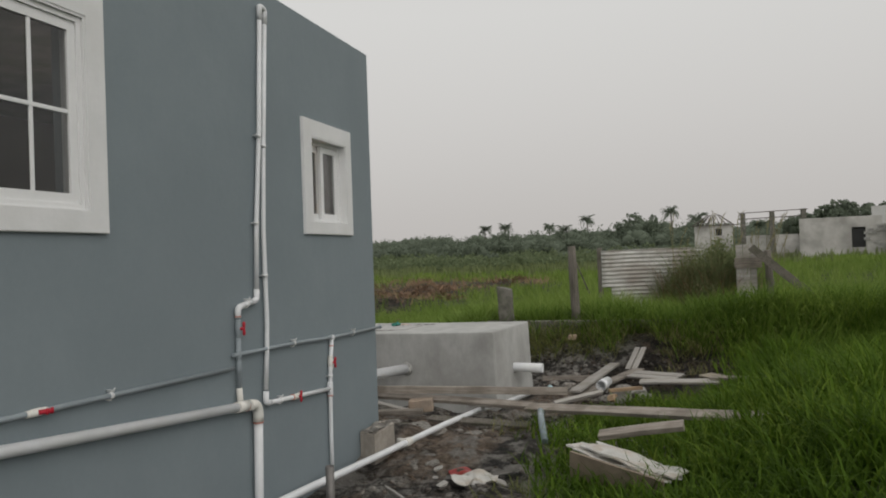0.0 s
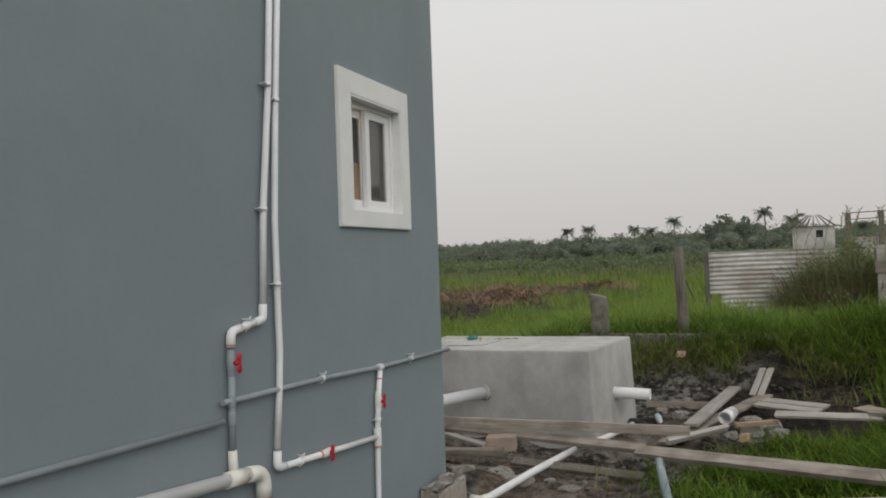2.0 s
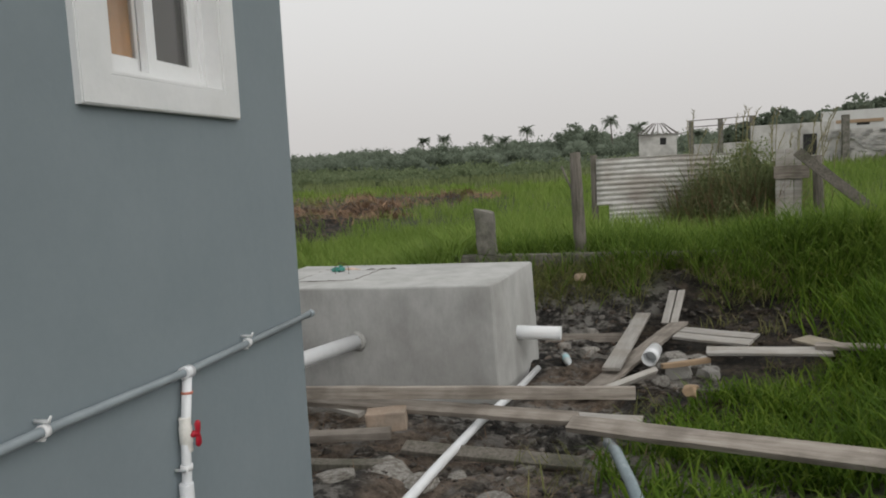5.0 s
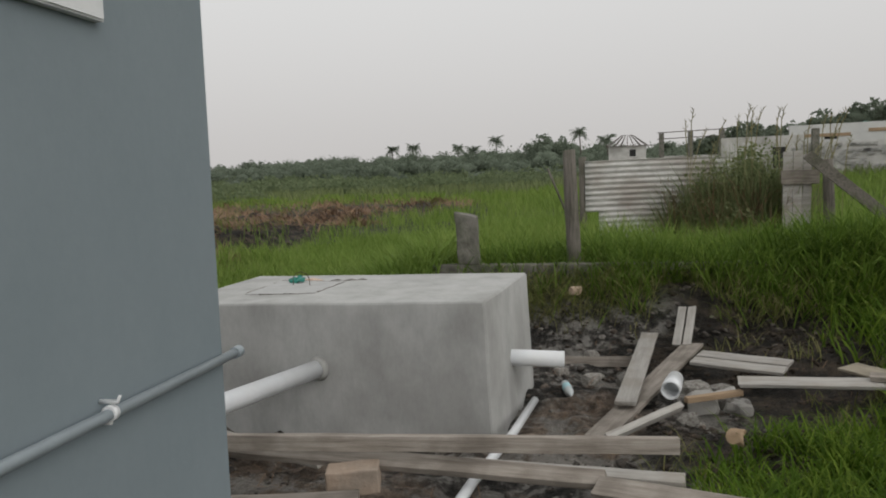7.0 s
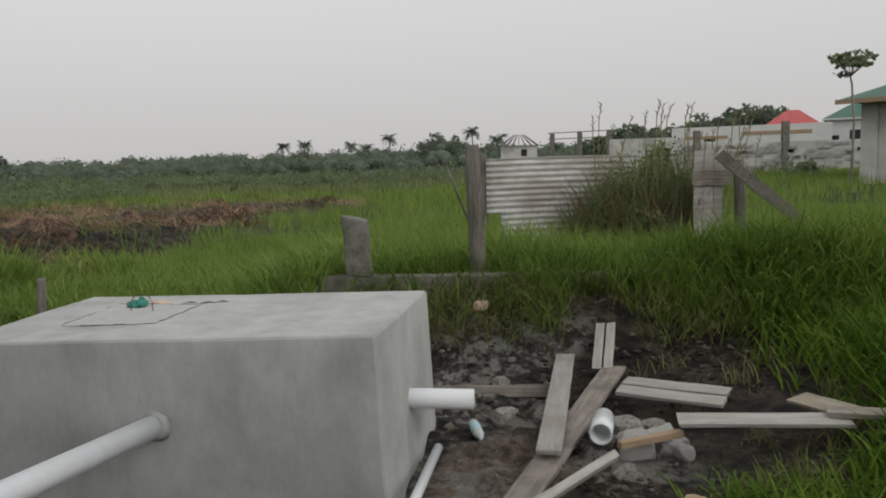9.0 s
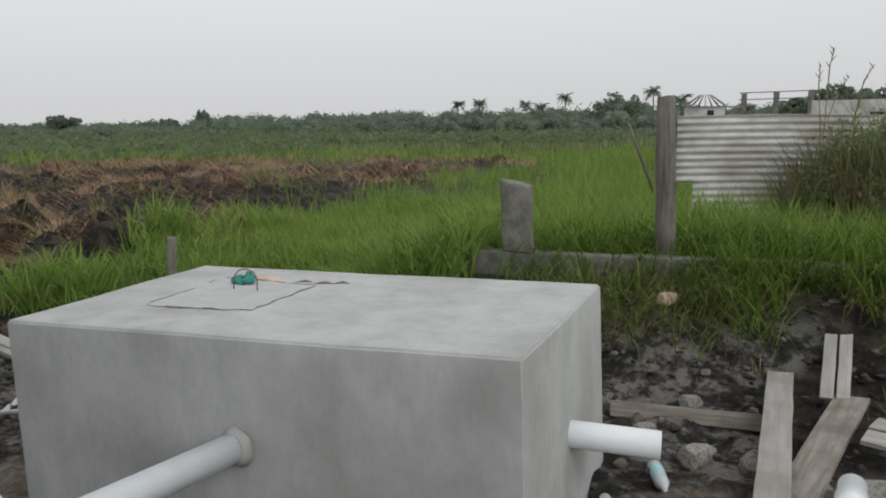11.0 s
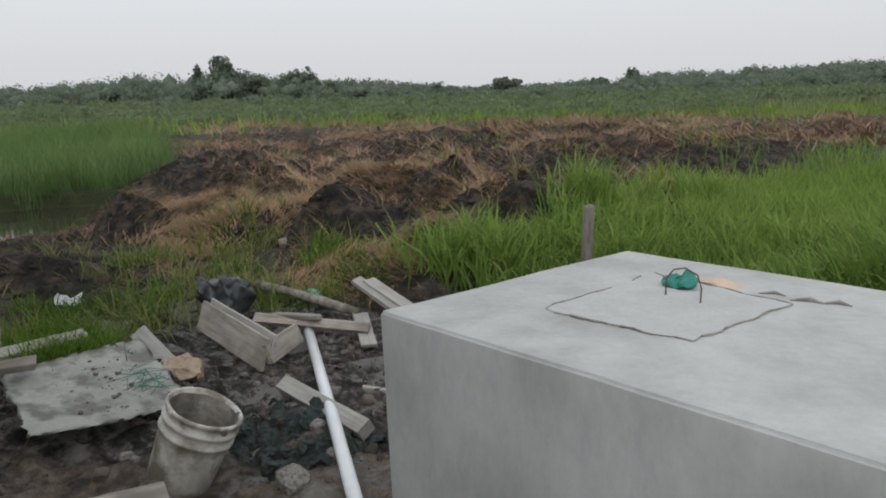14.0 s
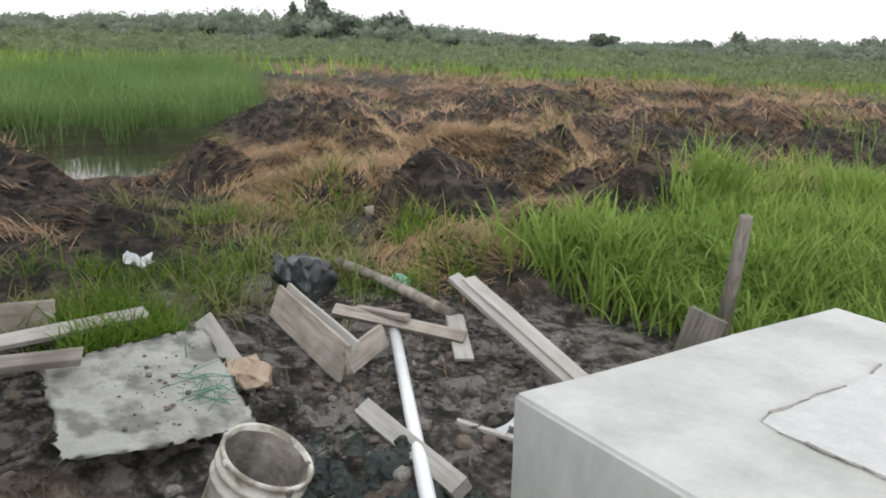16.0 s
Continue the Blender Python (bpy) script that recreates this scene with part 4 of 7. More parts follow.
# rubble along the house and round the tank
M_PALEMORTAR = material("pale_crumbling_mortar", [(0.36, 0.345, 0.32), (0.50, 0.48, 0.45)], scale=14, rough_value=0.95, bump=0.6, bump_scale=40, per_object=0.15)
random.seed(11)
for k in range(60):
    x, y = random.uniform(-2.4, -1.3), random.uniform(4.6, 8.4)
    if x < -2.15 and y < 6.3:
        x += 0.3
    s = random.choice((0.016, 0.02, 0.025, 0.03, 0.045))
    rock((x, y, gz(x, y) + s * 0.25), s, random.choice((M_RUBBLE, M_RUBBLEB, M_RUBBLEB)), "broken lump of grey mortar and mud")
for x, y, s in ((-1.83, 5.55, 0.07), (-2.0, 5.62, 0.06), (-1.95, 5.9, 0.09), (-1.84, 6.72, 0.10), (-2.42, 7.02, 0.16), (-2.25, 6.95, 0.12), (-2.62, 6.75, 0.13), (-2.1, 7.15, 0.08), (-2.5, 7.2, 0.10), (-1.75, 7.2, 0.07)):
    rock((x, y, gz(x, y) + s * 0.08), s, M_RUBBLE, "pale flat slab of broken mortar", flat=0.30)
for k in range(60):
    x, y = random.uniform(-2.0, -0.5), random.uniform(9.0, 11.4)
    s = random.choice((0.012, 0.016, 0.02, 0.03, 0.04))
    rock((x, y, gz(x, y) + s * 0.2), s, random.choice((M_RUBBLE, M_RUBBLEB, M_RUBBLEB)), "broken lump of grey mortar and mud")
for k in range(130):
    x, y = random.uniform(-7.2, -4.4), random.uniform(8.2, 11.0)
    s = random.choice((0.012, 0.016, 0.022, 0.03, 0.045))
    rock((x, y, gz(x, y) + s * 0.2), s, random.choice((M_RUBBLE, M_RUBBLEB, M_RUBBLEB, M_RUBBLEB)), "dark clod of mud and mortar")
for x, y, s in ((-4.95, 9.0, 0.09), (-5.1, 8.9, 0.07), (-5.0, 9.25, 0.06), (-4.8, 8.75, 0.07)):
    rock((x, y, gz(x, y) + s * 0.2), s, M_RUBBLE, "pale broken mortar lump")
for x, y, s in ((-0.80, 9.72, 0.10), (-0.66, 9.80, 0.075), (-0.72, 9.62, 0.06), (-0.58, 9.66, 0.085), (-0.90, 9.86, 0.06), (-0.62, 9.95, 0.05), (-0.78, 9.66, 0.14), (-0.60, 9.78, 0.12), (-0.52, 9.60, 0.08), (-0.95, 9.30, 0.055), (-0.48, 9.78, 0.05)):
    rock((x, y, gz(x, y) + s * 0.35), s, M_PALEMORTAR, "angular lump of pale crumbling mortar", flat=0.8, shake=0.6)
for x, y, s in ((-1.62, 5.12, 0.05), (-1.5, 5.32, 0.06), (-1.38, 5.1, 0.045), (-1.72, 5.28, 0.04), (-1.28, 5.36, 0.05), (-1.78, 5.5, 0.06), (-1.55, 5.48, 0.035), (-1.4, 5.45, 0.04)):
    rock((x, y, gz(x, y) + 0.012), s, M_PALEMORTAR, "pale flat chip of plaster on the mud", flat=0.25)
rock((-1.63, 11.7, gz(-1.63, 11.7) + 0.05), 0.085, M_PEACH, "pale orange stone on the bank", "stone")
bm = bmesh.new()
bmesh.ops.create_icosphere(bm, subdivisions=3, radius=1, matrix=Matrix.Diagonal((0.09, 0.06, 0.02, 1)))
rough(bm, 0.03, 14)
M_REDBAG = material("red_plastic_bag", [(0.22, 0.03, 0.03), (0.34, 0.06, 0.05)], scale=14, rough_value=0.5, bump=0.4)
bag = part("plastic_bag", bm, M_REDBAG, smooth=True)
bag.location = (-1.62, 5.55, gz(-1.62, 5.55) + 0.03)
tagged(bag, "flattened red plastic bag in the rubble", "bag")
bm = bmesh.new()
bmesh.ops.create_grid(bm, x_segments=16, y_segments=10, size=1, matrix=Matrix.Diagonal((0.15, 0.08, 1, 1)))
rough(bm, 0.06, 12)
scrap = part("plaster_scrap", bm, M_WHITEPLY)
scrap.location = (-1.45, 5.25, gz(-1.45, 5.25) + 0.05)
tagged(scrap, "crumbled white plaster board scraps on the mud", "scrap")

# boards and debris beyond the outlet
plank((-0.99, 11.2, 0.225), (-1.31, 9.33, 0.165), 0.14, 0.028, M_WOODP, "grey cement-stained board lying on mud")
plank((-0.66, 10.95, 0.19), (-1.50, 8.90, 0.08), 0.17, 0.028, M_WOOD, "wide grey board crossing another on mud", lean=4)
for dx in (-0.042, 0.042):
    plank((-0.64 + dx, 11.42, 0.42), (-0.76 + dx, 10.9, 0.19), 0.068, 0.03, M_WOODP, "pale narrow board against the bank")
plank((-1.95, 10.85, 0.05), (-1.12, 10.68, 0.10), 0.09, 0.06, M_WOOD, "grey timber behind the outlet pipe", lean=70)
plank((-0.75, 10.35, 0.20), (-0.17, 9.98, 0.22), 0.13, 0.025, M_WOODP, "pale board in the soil", lean=8)
plank((-0.68, 10.48, 0.22), (-0.10, 10.12, 0.24), 0.11, 0.025, M_WOODP, "pale board in the soil", lean=12)
plank((-0.57, 9.55, 0.26), (0.30, 9.40, 0.30), 0.13, 0.025, M_WOODP, "pale cement-stained board on soil", lean=10)
plank((0.20, 9.46, 0.33), (0.85, 9.18, 0.38), 0.10, 0.03, M_WOOD, "brownish board end in the grass", lean=6)
plank((0.16, 9.75, 0.32), (0.33, 9.42, 0.33), 0.16, 0.02, M_PLY, "short tan plywood offcut", lean=8)
plank((-1.46, 8.72, 0.14), (-0.98, 9.22, 0.19), 0.045, 0.05, M_WOODP, "narrow pale timber on the mud", lean=30)
plank((-0.92, 9.42, 0.17), (-0.55, 9.55, 0.19), 0.045, 0.04, M_ORANGEWOOD, "short orange timber batten")
for x, y, s in ((-0.79, 9.9, 0.15), (-0.63, 9.95, 0.12), (-0.60, 9.72, 0.11), (-0.9, 9.75, 0.08), (-0.95, 9.15, 0.09), (-1.0, 10.0, 0.07), (-1.75, 10.6, 0.08), (-1.5, 10.95, 0.09), (-1.25, 10.1, 0.10), (-1.5, 10.25, 0.12)):
    rock((x, y, gz(x, y) + s * 0.35), s, M_RUBBLE, "angular lump of broken concrete")
cut = thing("pipe_offcut", "short white plastic pipe offcut with dirty inside", "pipe", (-1.0, 9.5, 0.2))
bm = tube_bm([(0.02, 0.09, 0.03), (-0.015, -0.05, 0.02)], 0.062, 20, hollow=0.008)
part("pipe", bm, M_PVC, cut)
bottle = thing("plastic_bottle", "empty clear plastic bottle with pale blue label", "bottle", (-1.686, 9.92, gz(-1.686, 9.92) + 0.03))
M_CLEAR = material("cloudy_clear_plastic", [(0.42, 0.45, 0.45), (0.52, 0.55, 0.55)], scale=12, rough_value=0.15, bump=0.1)
M_LABEL = material("pale_blue_label", [(0.30, 0.48, 0.52), (0.36, 0.54, 0.58)], scale=12, rough_value=0.5, bump=0)
part("body", tube_bm([(0, 0.10, 0), (0, 0.09, 0.0), (0, -0.04, 0.0), (0, -0.075, 0), (0, -0.10, 0)], [0.02, 0.034, 0.034, 0.014, 0.013], 14), M_CLEAR, bottle)
part("label", tube_bm([(0, 0.06, 0), (0, 0.0, 0)], 0.0352, 14, closed=False), M_LABEL, bottle)
part("cap", tube_bm([(0, -0.098, 0), (0, -0.115, 0)], 0.0155, 12), M_VINYL, bottle)
bottle.rotation_euler = (0.25, 0, 0.3)
bm = bmesh.new()
bmesh.ops.create_icosphere(bm, subdivisions=3, radius=0.055)
rough(bm, 0.05, 11)
clay = part("clay_lump", bm, M_ORANGEWOOD)
clay.location = (-0.80, 8.45, 0.27)
tagged(clay, "yellowish clay lump half buried in peat", "clay")

# ---- left of the tank: bucket, sheet, frame, boards ----
M_BUCKET = material("dirty_white_bucket", [(0.36, 0.34, 0.29), (0.54, 0.52, 0.46), (0.60, 0.58, 0.52)], scale=6, detail=9, rough_value=0.55, bump=0.2, stain=(0.16, 0.13, 0.095), stain_scale=9, stain_amount=0.85)
bucket = thing("bucket", "dirty white plastic bucket caked with dried cement", "bucket", (-5.34, 8.66, 0.055))
prof = [(0.0, 0.125), (0.012, 0.132), (0.20, 0.143), (0.235, 0.146), (0.24, 0.155), (0.252, 0.155), (0.256, 0.147), (0.285, 0.149), (0.29, 0.158), (0.302, 0.158), (0.306, 0.150), (0.335, 0.152), (0.34, 0.160), (0.352, 0.160), (0.355, 0.153)]
bm = bmesh.new()
rings = []
for z, r in prof + [(0.352, 0.146), (0.03, 0.122)]:
    rings.append([bm.verts.new((r * math.cos(a), r * math.sin(a), z)) for a in (2 * math.pi * k / 40 for k in range(40))])
for a, b in zip(rings, rings[1:]):
    for k in range(40):
        bm.faces.new((a[k], a[(k + 1) % 40], b[(k + 1) % 40], b[k])).smooth = True
bm.faces.new(rings[0][::-1])
bm.faces.new(rings[-1])
rough(bm, 0.006, 5)
body = part("body", bm, M_BUCKET, bucket)
for a in (0.35, 1.3, 2.9, 4.1, 4.9):
    bm = bmesh.new()
    bmesh.ops.create_icosphere(bm, subdivisions=2, radius=1, matrix=Matrix.Translation((0.152 * math.cos(a), 0.152 * math.sin(a), 0.338)) @ Matrix.Diagonal((0.014, 0.014, 0.018, 1)))
    rough(bm, 0.012, 40, 0, a)
    part("cement_splash", bm, M_RUBBLE, bucket, "dried cement splash")
bm = tube_bm([(0, 0, 0.05), (0, 0, 0.16), (0, 0, 0.26), (0, 0, 0.337)], [0.119, 0.128, 0.136, 0.1425], 40, closed=False)
rough(bm, 0.004, 22)
M_LINING = material("dried_mortar_lining", [(0.10, 0.09, 0.075), (0.20, 0.18, 0.155), (0.30, 0.28, 0.245)], scale=11, detail=9, rough_value=0.95, bump=0.6, bump_scale=40, stain=(0.40, 0.38, 0.34), stain_scale=13, stain_amount=0.5)
part("mortar_lining", bm, M_LINING, bucket, "grey-brown dried mortar coating the inside")
bm = bmesh.new()
bmesh.ops.create_grid(bm, x_segments=10, y_segments=10, size=0.095, matrix=Matrix.Translation((0, 0, 0.06)))
rough(bm, 0.02, 16)
part("dried_cement", bm, M_RUBBLEB, bucket, "dried brown cement in the bottom")
bucket.matrix_basis = pose(-5.32, 8.67, 0.02, 0, 0, 0) @ Matrix.Rotation(radians(24), 4, Vector((-0.72, 0.7, 0))) @ pose(0, 0, 0, 0, 0, 200)

M_SHEET = material("mud_splashed_fibre_sheet", [(0.48, 0.475, 0.44), (0.64, 0.635, 0.60)], scale=5, rough_value=0.85, bump=0.25, stain=(0.13, 0.12, 0.10), stain_scale=7.5, stain_amount=0.6)
bm = bmesh.new()
C = [(-5.80, 8.25, 0.19), (-6.55, 8.33, 0.27), (-6.70, 9.10, 0.24), (-5.72, 8.98, 0.14)]
nx, ny = 20, 16
gridv = [[None] * (ny + 1) for _ in range(nx + 1)]
for i in range(nx + 1):
    for j in range(ny + 1):
        u, w = i / nx, j / ny
        p = (Vector(C[0]) * (1 - u) + Vector(C[3]) * u) * (1 - w) + (Vector(C[1]) * (1 - u) + Vector(C[2]) * u) * w
        rag = 0.02 if i in (0, nx) or j in (0, ny) else 0.0
        p += Vector((random.uniform(-rag, rag), random.uniform(-rag, rag), 0.018 * noise.noise(p * 3.5)))
        gridv[i][j] = bm.verts.new(p)
for i in range(nx):
    for j in range(ny):
        bm.faces.new((gridv[i][j], gridv[i + 1][j], gridv[i + 1][j + 1], gridv[i][j + 1])).smooth = True
bmesh.ops.solidify(bm, geom=bm.faces[:], thickness=0.006)
sheet = part("fibre_sheet", bm, M_SHEET)
tagged(sheet, "pale mud-splashed fibre board sheet propped over mud", "sheet")

# mud crumbs and a snarl of green net thread on the sheet
crumb_rng = random.Random(21)
bm = bmesh.new()
for k in range(65):
    u, w = crumb_rng.gauss(0.55, 0.16), crumb_rng.gauss(0.45, 0.22)
    if not (0.04 < u < 0.96 and 0.04 < w < 0.96):
        continue
    p = (Vector(C[0]) * (1 - u) + Vector(C[3]) * u) * (1 - w) + (Vector(C[1]) * (1 - u) + Vector(C[2]) * u) * w
    z = 0.018 * noise.noise(p * 3.5) + 0.009
    r = 0.003 + 0.011 * crumb_rng.random() ** 4
    bmesh.ops.create_icosphere(bm, subdivisions=1, radius=1, matrix=Matrix.Translation((p.x, p.y, p.z + z)) @ Matrix.Rotation(crumb_rng.uniform(0, 6), 4, "Z") @ Matrix.Diagonal((r * crumb_rng.uniform(0.8, 2.0), r, r * 0.7, 1)))
tagged(part("mud_crumbs", rough(bm, 0.003, 60), M_RUBBLEB), "brown mud crumbs scattered on the fibre sheet", "crumbs", kind="stuff")
M_THREAD = material("green_net_thread", [(0.03, 0.16, 0.11), (0.08, 0.26, 0.19)], scale=20, rough_value=0.6, bump=0)
bm = bmesh.new()
for k in range(26):
    u, w = 0.80 + crumb_rng.gauss(0, 0.07), 0.40 + crumb_rng.gauss(0, 0.10)
    p = (Vector(C[0]) * (1 - u) + Vector(C[3]) * u) * (1 - w) + (Vector(C[1]) * (1 - u) + Vector(C[2]) * u) * w + Vector((0, 0, 0.022))
    a, n = crumb_rng.uniform(0, 6.28), crumb_rng.uniform(0.05, 0.13)
    d = Vector((math.cos(a), math.sin(a), 0)) * n
    tube_bm([p - d, p + Vector((0, 0, 0.012)) + d.orthogonal() * 0.2, p + d], 0.0016, 4, bm)
tagged(part("net_thread", bm, M_THREAD), "snarl of green net thread on the fibre sheet", "thread", kind="stuff")

# frame of three boards
form = thing("timber_form", "grey three-sided timber formwork box lying open", "formwork", (-6.3, 9.7, 0.2))


def fpart(a, b, w, t, mat, lean):
    ob = plank(a, b, w, t, mat, "", name="board", lean=lean)
    for k in ("label", "category", "group"):
        if k in ob:
            del ob[k]
    m = ob.matrix_world.copy()
    ob.parent = form
    ob.matrix_world = Matrix.Translation(-form.location) @ m
    return ob


fpart((-6.93, 9.60, 0.22), (-6.09, 9.56, 0.155), 0.19, 0.025, M_WOOD, 72)
fpart((-6.91, 9.65, 0.24), (-6.09, 9.61, 0.175), 0.17, 0.022, M_WOODP, 72)
fpart((-6.08, 9.57, 0.16), (-6.30, 9.92, 0.16), 0.12, 0.03, M_WOOD, 70)
plank((-6.75, 9.88, 0.17), (-6.05, 10.28, 0.15), 0.07, 0.045, M_WOOD, "grey timber batten on the mud", lean=40)
plank((-6.33, 10.42, 0.16), (-5.93, 10.18, 0.09), 0.10, 0.025, M_WOODP, "short board leaning off a log")
plank((-6.66, 9.98, 0.19), (-6.33, 10.10, 0.21), 0.055, 0.03, M_WOOD, "small grey timber offcut on mud")
for off in (0.0, 0.075):
    plank((-6.33 + off, 10.40 + off * 0.6, 0.40), (-5.27 + off, 10.36 + off * 0.6, 0.12), 0.085, 0.03, M_WOODP, "pale narrow board propped towards the tank", lean=6)
plank((-5.25, 10.75, 0.12), (-4.55, 10.85, 0.24), 0.09, 0.03, M_WOODP, "pale board behind the tank", lean=20)
M_LOG = material("peeling_brown_bark", [(0.10, 0.085, 0.07), (0.21, 0.185, 0.155), (0.33, 0.30, 0.265)], scale=11, detail=9, rough_value=0.9, bump=0.6, bump_scale=30, stain=(0.09, 0.075, 0.06), stain_scale=8, stain_amount=0.7)
bm = tube_bm([(-7.66, 10.42, 0.13), (-7.2, 10.44, 0.16), (-6.8, 10.43, 0.17), (-6.33, 10.40, 0.175)], [0.040, 0.034, 0.037, 0.031], 12)
rough(bm, 0.014, 9)
log = part("log", bm, M_LOG, smooth=True)
tagged(log, "thin brown peeling log lying on mud", "log")
bm = tube_bm([(-8.77, 11.33, 0.17), (-8.70, 11.42, 0.185), (-8.55, 11.64, 0.19), (-8.45, 11.76, 0.18)], [0.075, 0.088, 0.084, 0.070], 12)
rough(bm, 0.02, 9)
tagged(part("log", bm, M_LOG, smooth=True), "short thick brown log below a cut peat heap", "log")
bm = bmesh.new()
bmesh.ops.create_icosphere(bm, subdivisions=3, radius=1, matrix=Matrix.Translation((-7.18, 10.62, gz(-7.18, 10.62) + 0.04)) @ Matrix.Diagonal((0.09, 0.06, 0.045, 1)))
rough(bm, 0.05, 13)
tagged(part("plastic_scrap", bm, material("pale_green_plastic", [(0.10, 0.26, 0.18), (0.18, 0.38, 0.28)], scale=12, rough_value=0.45, bump=0.3), smooth=True), "crumpled pale green plastic scrap on the mud", "plastic")
M_BLACKBAG = material("black_plastic_bag", [(0.012, 0.013, 0.014), (0.05, 0.055, 0.058)], scale=9, rough_value=0.35, bump=0.5, bump_scale=12, bump_distance=0.03, specular=0.5)
bm = bmesh.new()
bmesh.ops.create_icosphere(bm, subdivisions=4, radius=1, matrix=Matrix.Translation((-7.25, 9.90, 0.24)) @ Matrix.Diagonal((0.17, 0.18, 0.14, 1)))
rough(bm, 0.10, 6, 0, 9)
rough(bm, 0.04, 17, 0, 4)
bb = part("bin_bag", bm, M_BLACKBAG, smooth=True)
tagged(bb, "crumpled black plastic bag on the mud", "bag")
bm = bmesh.new()
bmesh.ops.create_icosphere(bm, subdivisions=3, radius=1, matrix=Matrix.Translation((-6.22, 9.12, 0.16)) @ Matrix.Diagonal((0.13, 0.10, 0.05, 1)))
rough(bm, 0.06, 12, 0, 9)
rough(bm, 0.02, 30, 0, 4)
M_PAPER = material("brown_cement_paper", [(0.26, 0.19, 0.135), (0.40, 0.31, 0.235)], scale=10, rough_value=0.8, bump=0.5)
tagged(part("paper_bag", bm, M_PAPER), "crumpled brown cement paper bag", "bag")
mudp = thing("long_pipe", "long white plastic pipe lying beside the tank", "pipe", (-5.6, 9.6, 0.1))
bm = tube_bm([(-6.42, 10.07, 0.115), (-5.6, 9.605, 0.12), (-4.95, 9.24, 0.11), (-3.98, 8.69, 0.09)], 0.030, 14, hollow=0.004)
bm.transform(Matrix.Translation((5.6, -9.6, -0.1)))
part("pipe", bm, M_PVC, mudp)
plank((-5.68, 9.42, 0.13), (-5.02, 9.44, 0.08), 0.085, 0.07, M_WOODP, "short pale timber beside a pipe", lean=30)
plank((-5.45, 9.75, 0.08), (-4.95, 9.95, 0.09), 0.03, 0.02, M_WOODP, "thin pale lath on the mud")
plank((-6.75, 9.12, 0.25), (-6.28, 9.10, 0.16), 0.10, 0.04, M_WOODP, "pale timber at the sheet's edge", lean=35)
plank((-6.66, 7.45, 0.33), (-6.39, 8.47, 0.335), 0.10, 0.035, M_WOOD, "grey board lying through grass", lean=10)
plank((-6.80, 7.50, 0.24), (-6.58, 8.25, 0.25), 0.07, 0.03, M_WOOD, "grey board lying low in grass")
plank((-7.02, 7.40, 0.20), (-7.12, 8.95, 0.21), 0.11, 0.03, M_WOODP, "pale board lying in grass", lean=12)
plank((-7.62, 7.40, 0.21), (-7.36, 8.54, 0.21), 0.15, 0.035, M_WOOD, "rotten brown board on edge in grass", lean=72)
# boards close to the house end
plank((-6.60, 7.66, 0.385), (-4.99, 7.72, 0.395), 0.30, 0.028, M_WOOD, "wide cement-stained plank on bearers")
plank((-4.82, 7.05, 0.425), (-4.81, 7.94, 0.425), 0.36, 0.025, M_WOOD, "wide plank end laid over another", lean=2)
plank((-5.18, 7.45, 0.19), (-4.90, 8.46, 0.19), 0.25, 0.045, M_WOOD, "broad grey plank laid on mud", lean=-4)
plank((-5.0, 7.62, 0.24), (-4.97, 8.30, 0.225), 0.05, 0.04, M_WOOD, "thin grey batten lying on a plank")
for y in (7.45, 7.80):
    plank((-6.3, y, 0.25), (-4.7, y + 0.02, 0.25), 0.12, 0.24, M_WOODD, "dark timber bearer under wide planks")
plank((-4.75, 8.15, 0.10), (-4.62, 8.42, 0.10), 0.12, 0.03, M_WOODP, "small pale board offcut")
# stakes behind the tank
stake = tube_bm([(-5.32, 11.50, -0.1), (-5.28, 11.48, 0.4), (-5.20, 11.40, 0.87)], [0.045, 0.04, 0.034], 7)
tagged(part("stake", stake, M_WOODD), "grey split wooden stake standing in grass", "stake")
bm = box_bm(-0.10, 0.10, -0.02, 0.02, -0.2, 0.14, 0.004)
rough(bm, 0.01, 5, 2)
slab = part("board_stub", bm, M_WOODD)
slab.matrix_world = pose(-5.22, 11.15, 0.25, -8, 12, 8)
tagged(slab, "dark upright board stub beside a stake", "board")
M_SCRAP = material("white_paper_scrap", [(0.40, 0.41, 0.42), (0.55, 0.56, 0.57)], scale=12, rough_value=0.7, bump=0.3)
bm = bmesh.new()
bmesh.ops.create_grid(bm, x_segments=9, y_segments=7, size=1, matrix=Matrix.Diagonal((0.17, 0.07, 1, 1)))
rough(bm, 0.08, 12)
paper = part("paper_scrap", bm, M_SCRAP)
paper.location = (-8.75, 9.36, gz(-8.75, 9.36) + 0.06)
tagged(paper, "torn white paper scrap on the peat", "paper")
bm = bmesh.new()
bmesh.ops.create_grid(bm, x_segments=8, y_segments=12, size=1, matrix=Matrix.Diagonal((0.045, 0.12, 1, 1)))
rough(bm, 0.06, 9)
rag2 = part("cloth_rag", bm, M_SCRAP)
rag2.location = (-5.28, 9.92, gz(-5.28, 9.92) + 0.06)
tagged(rag2, "pale dirty cloth rag on mud", "rag")
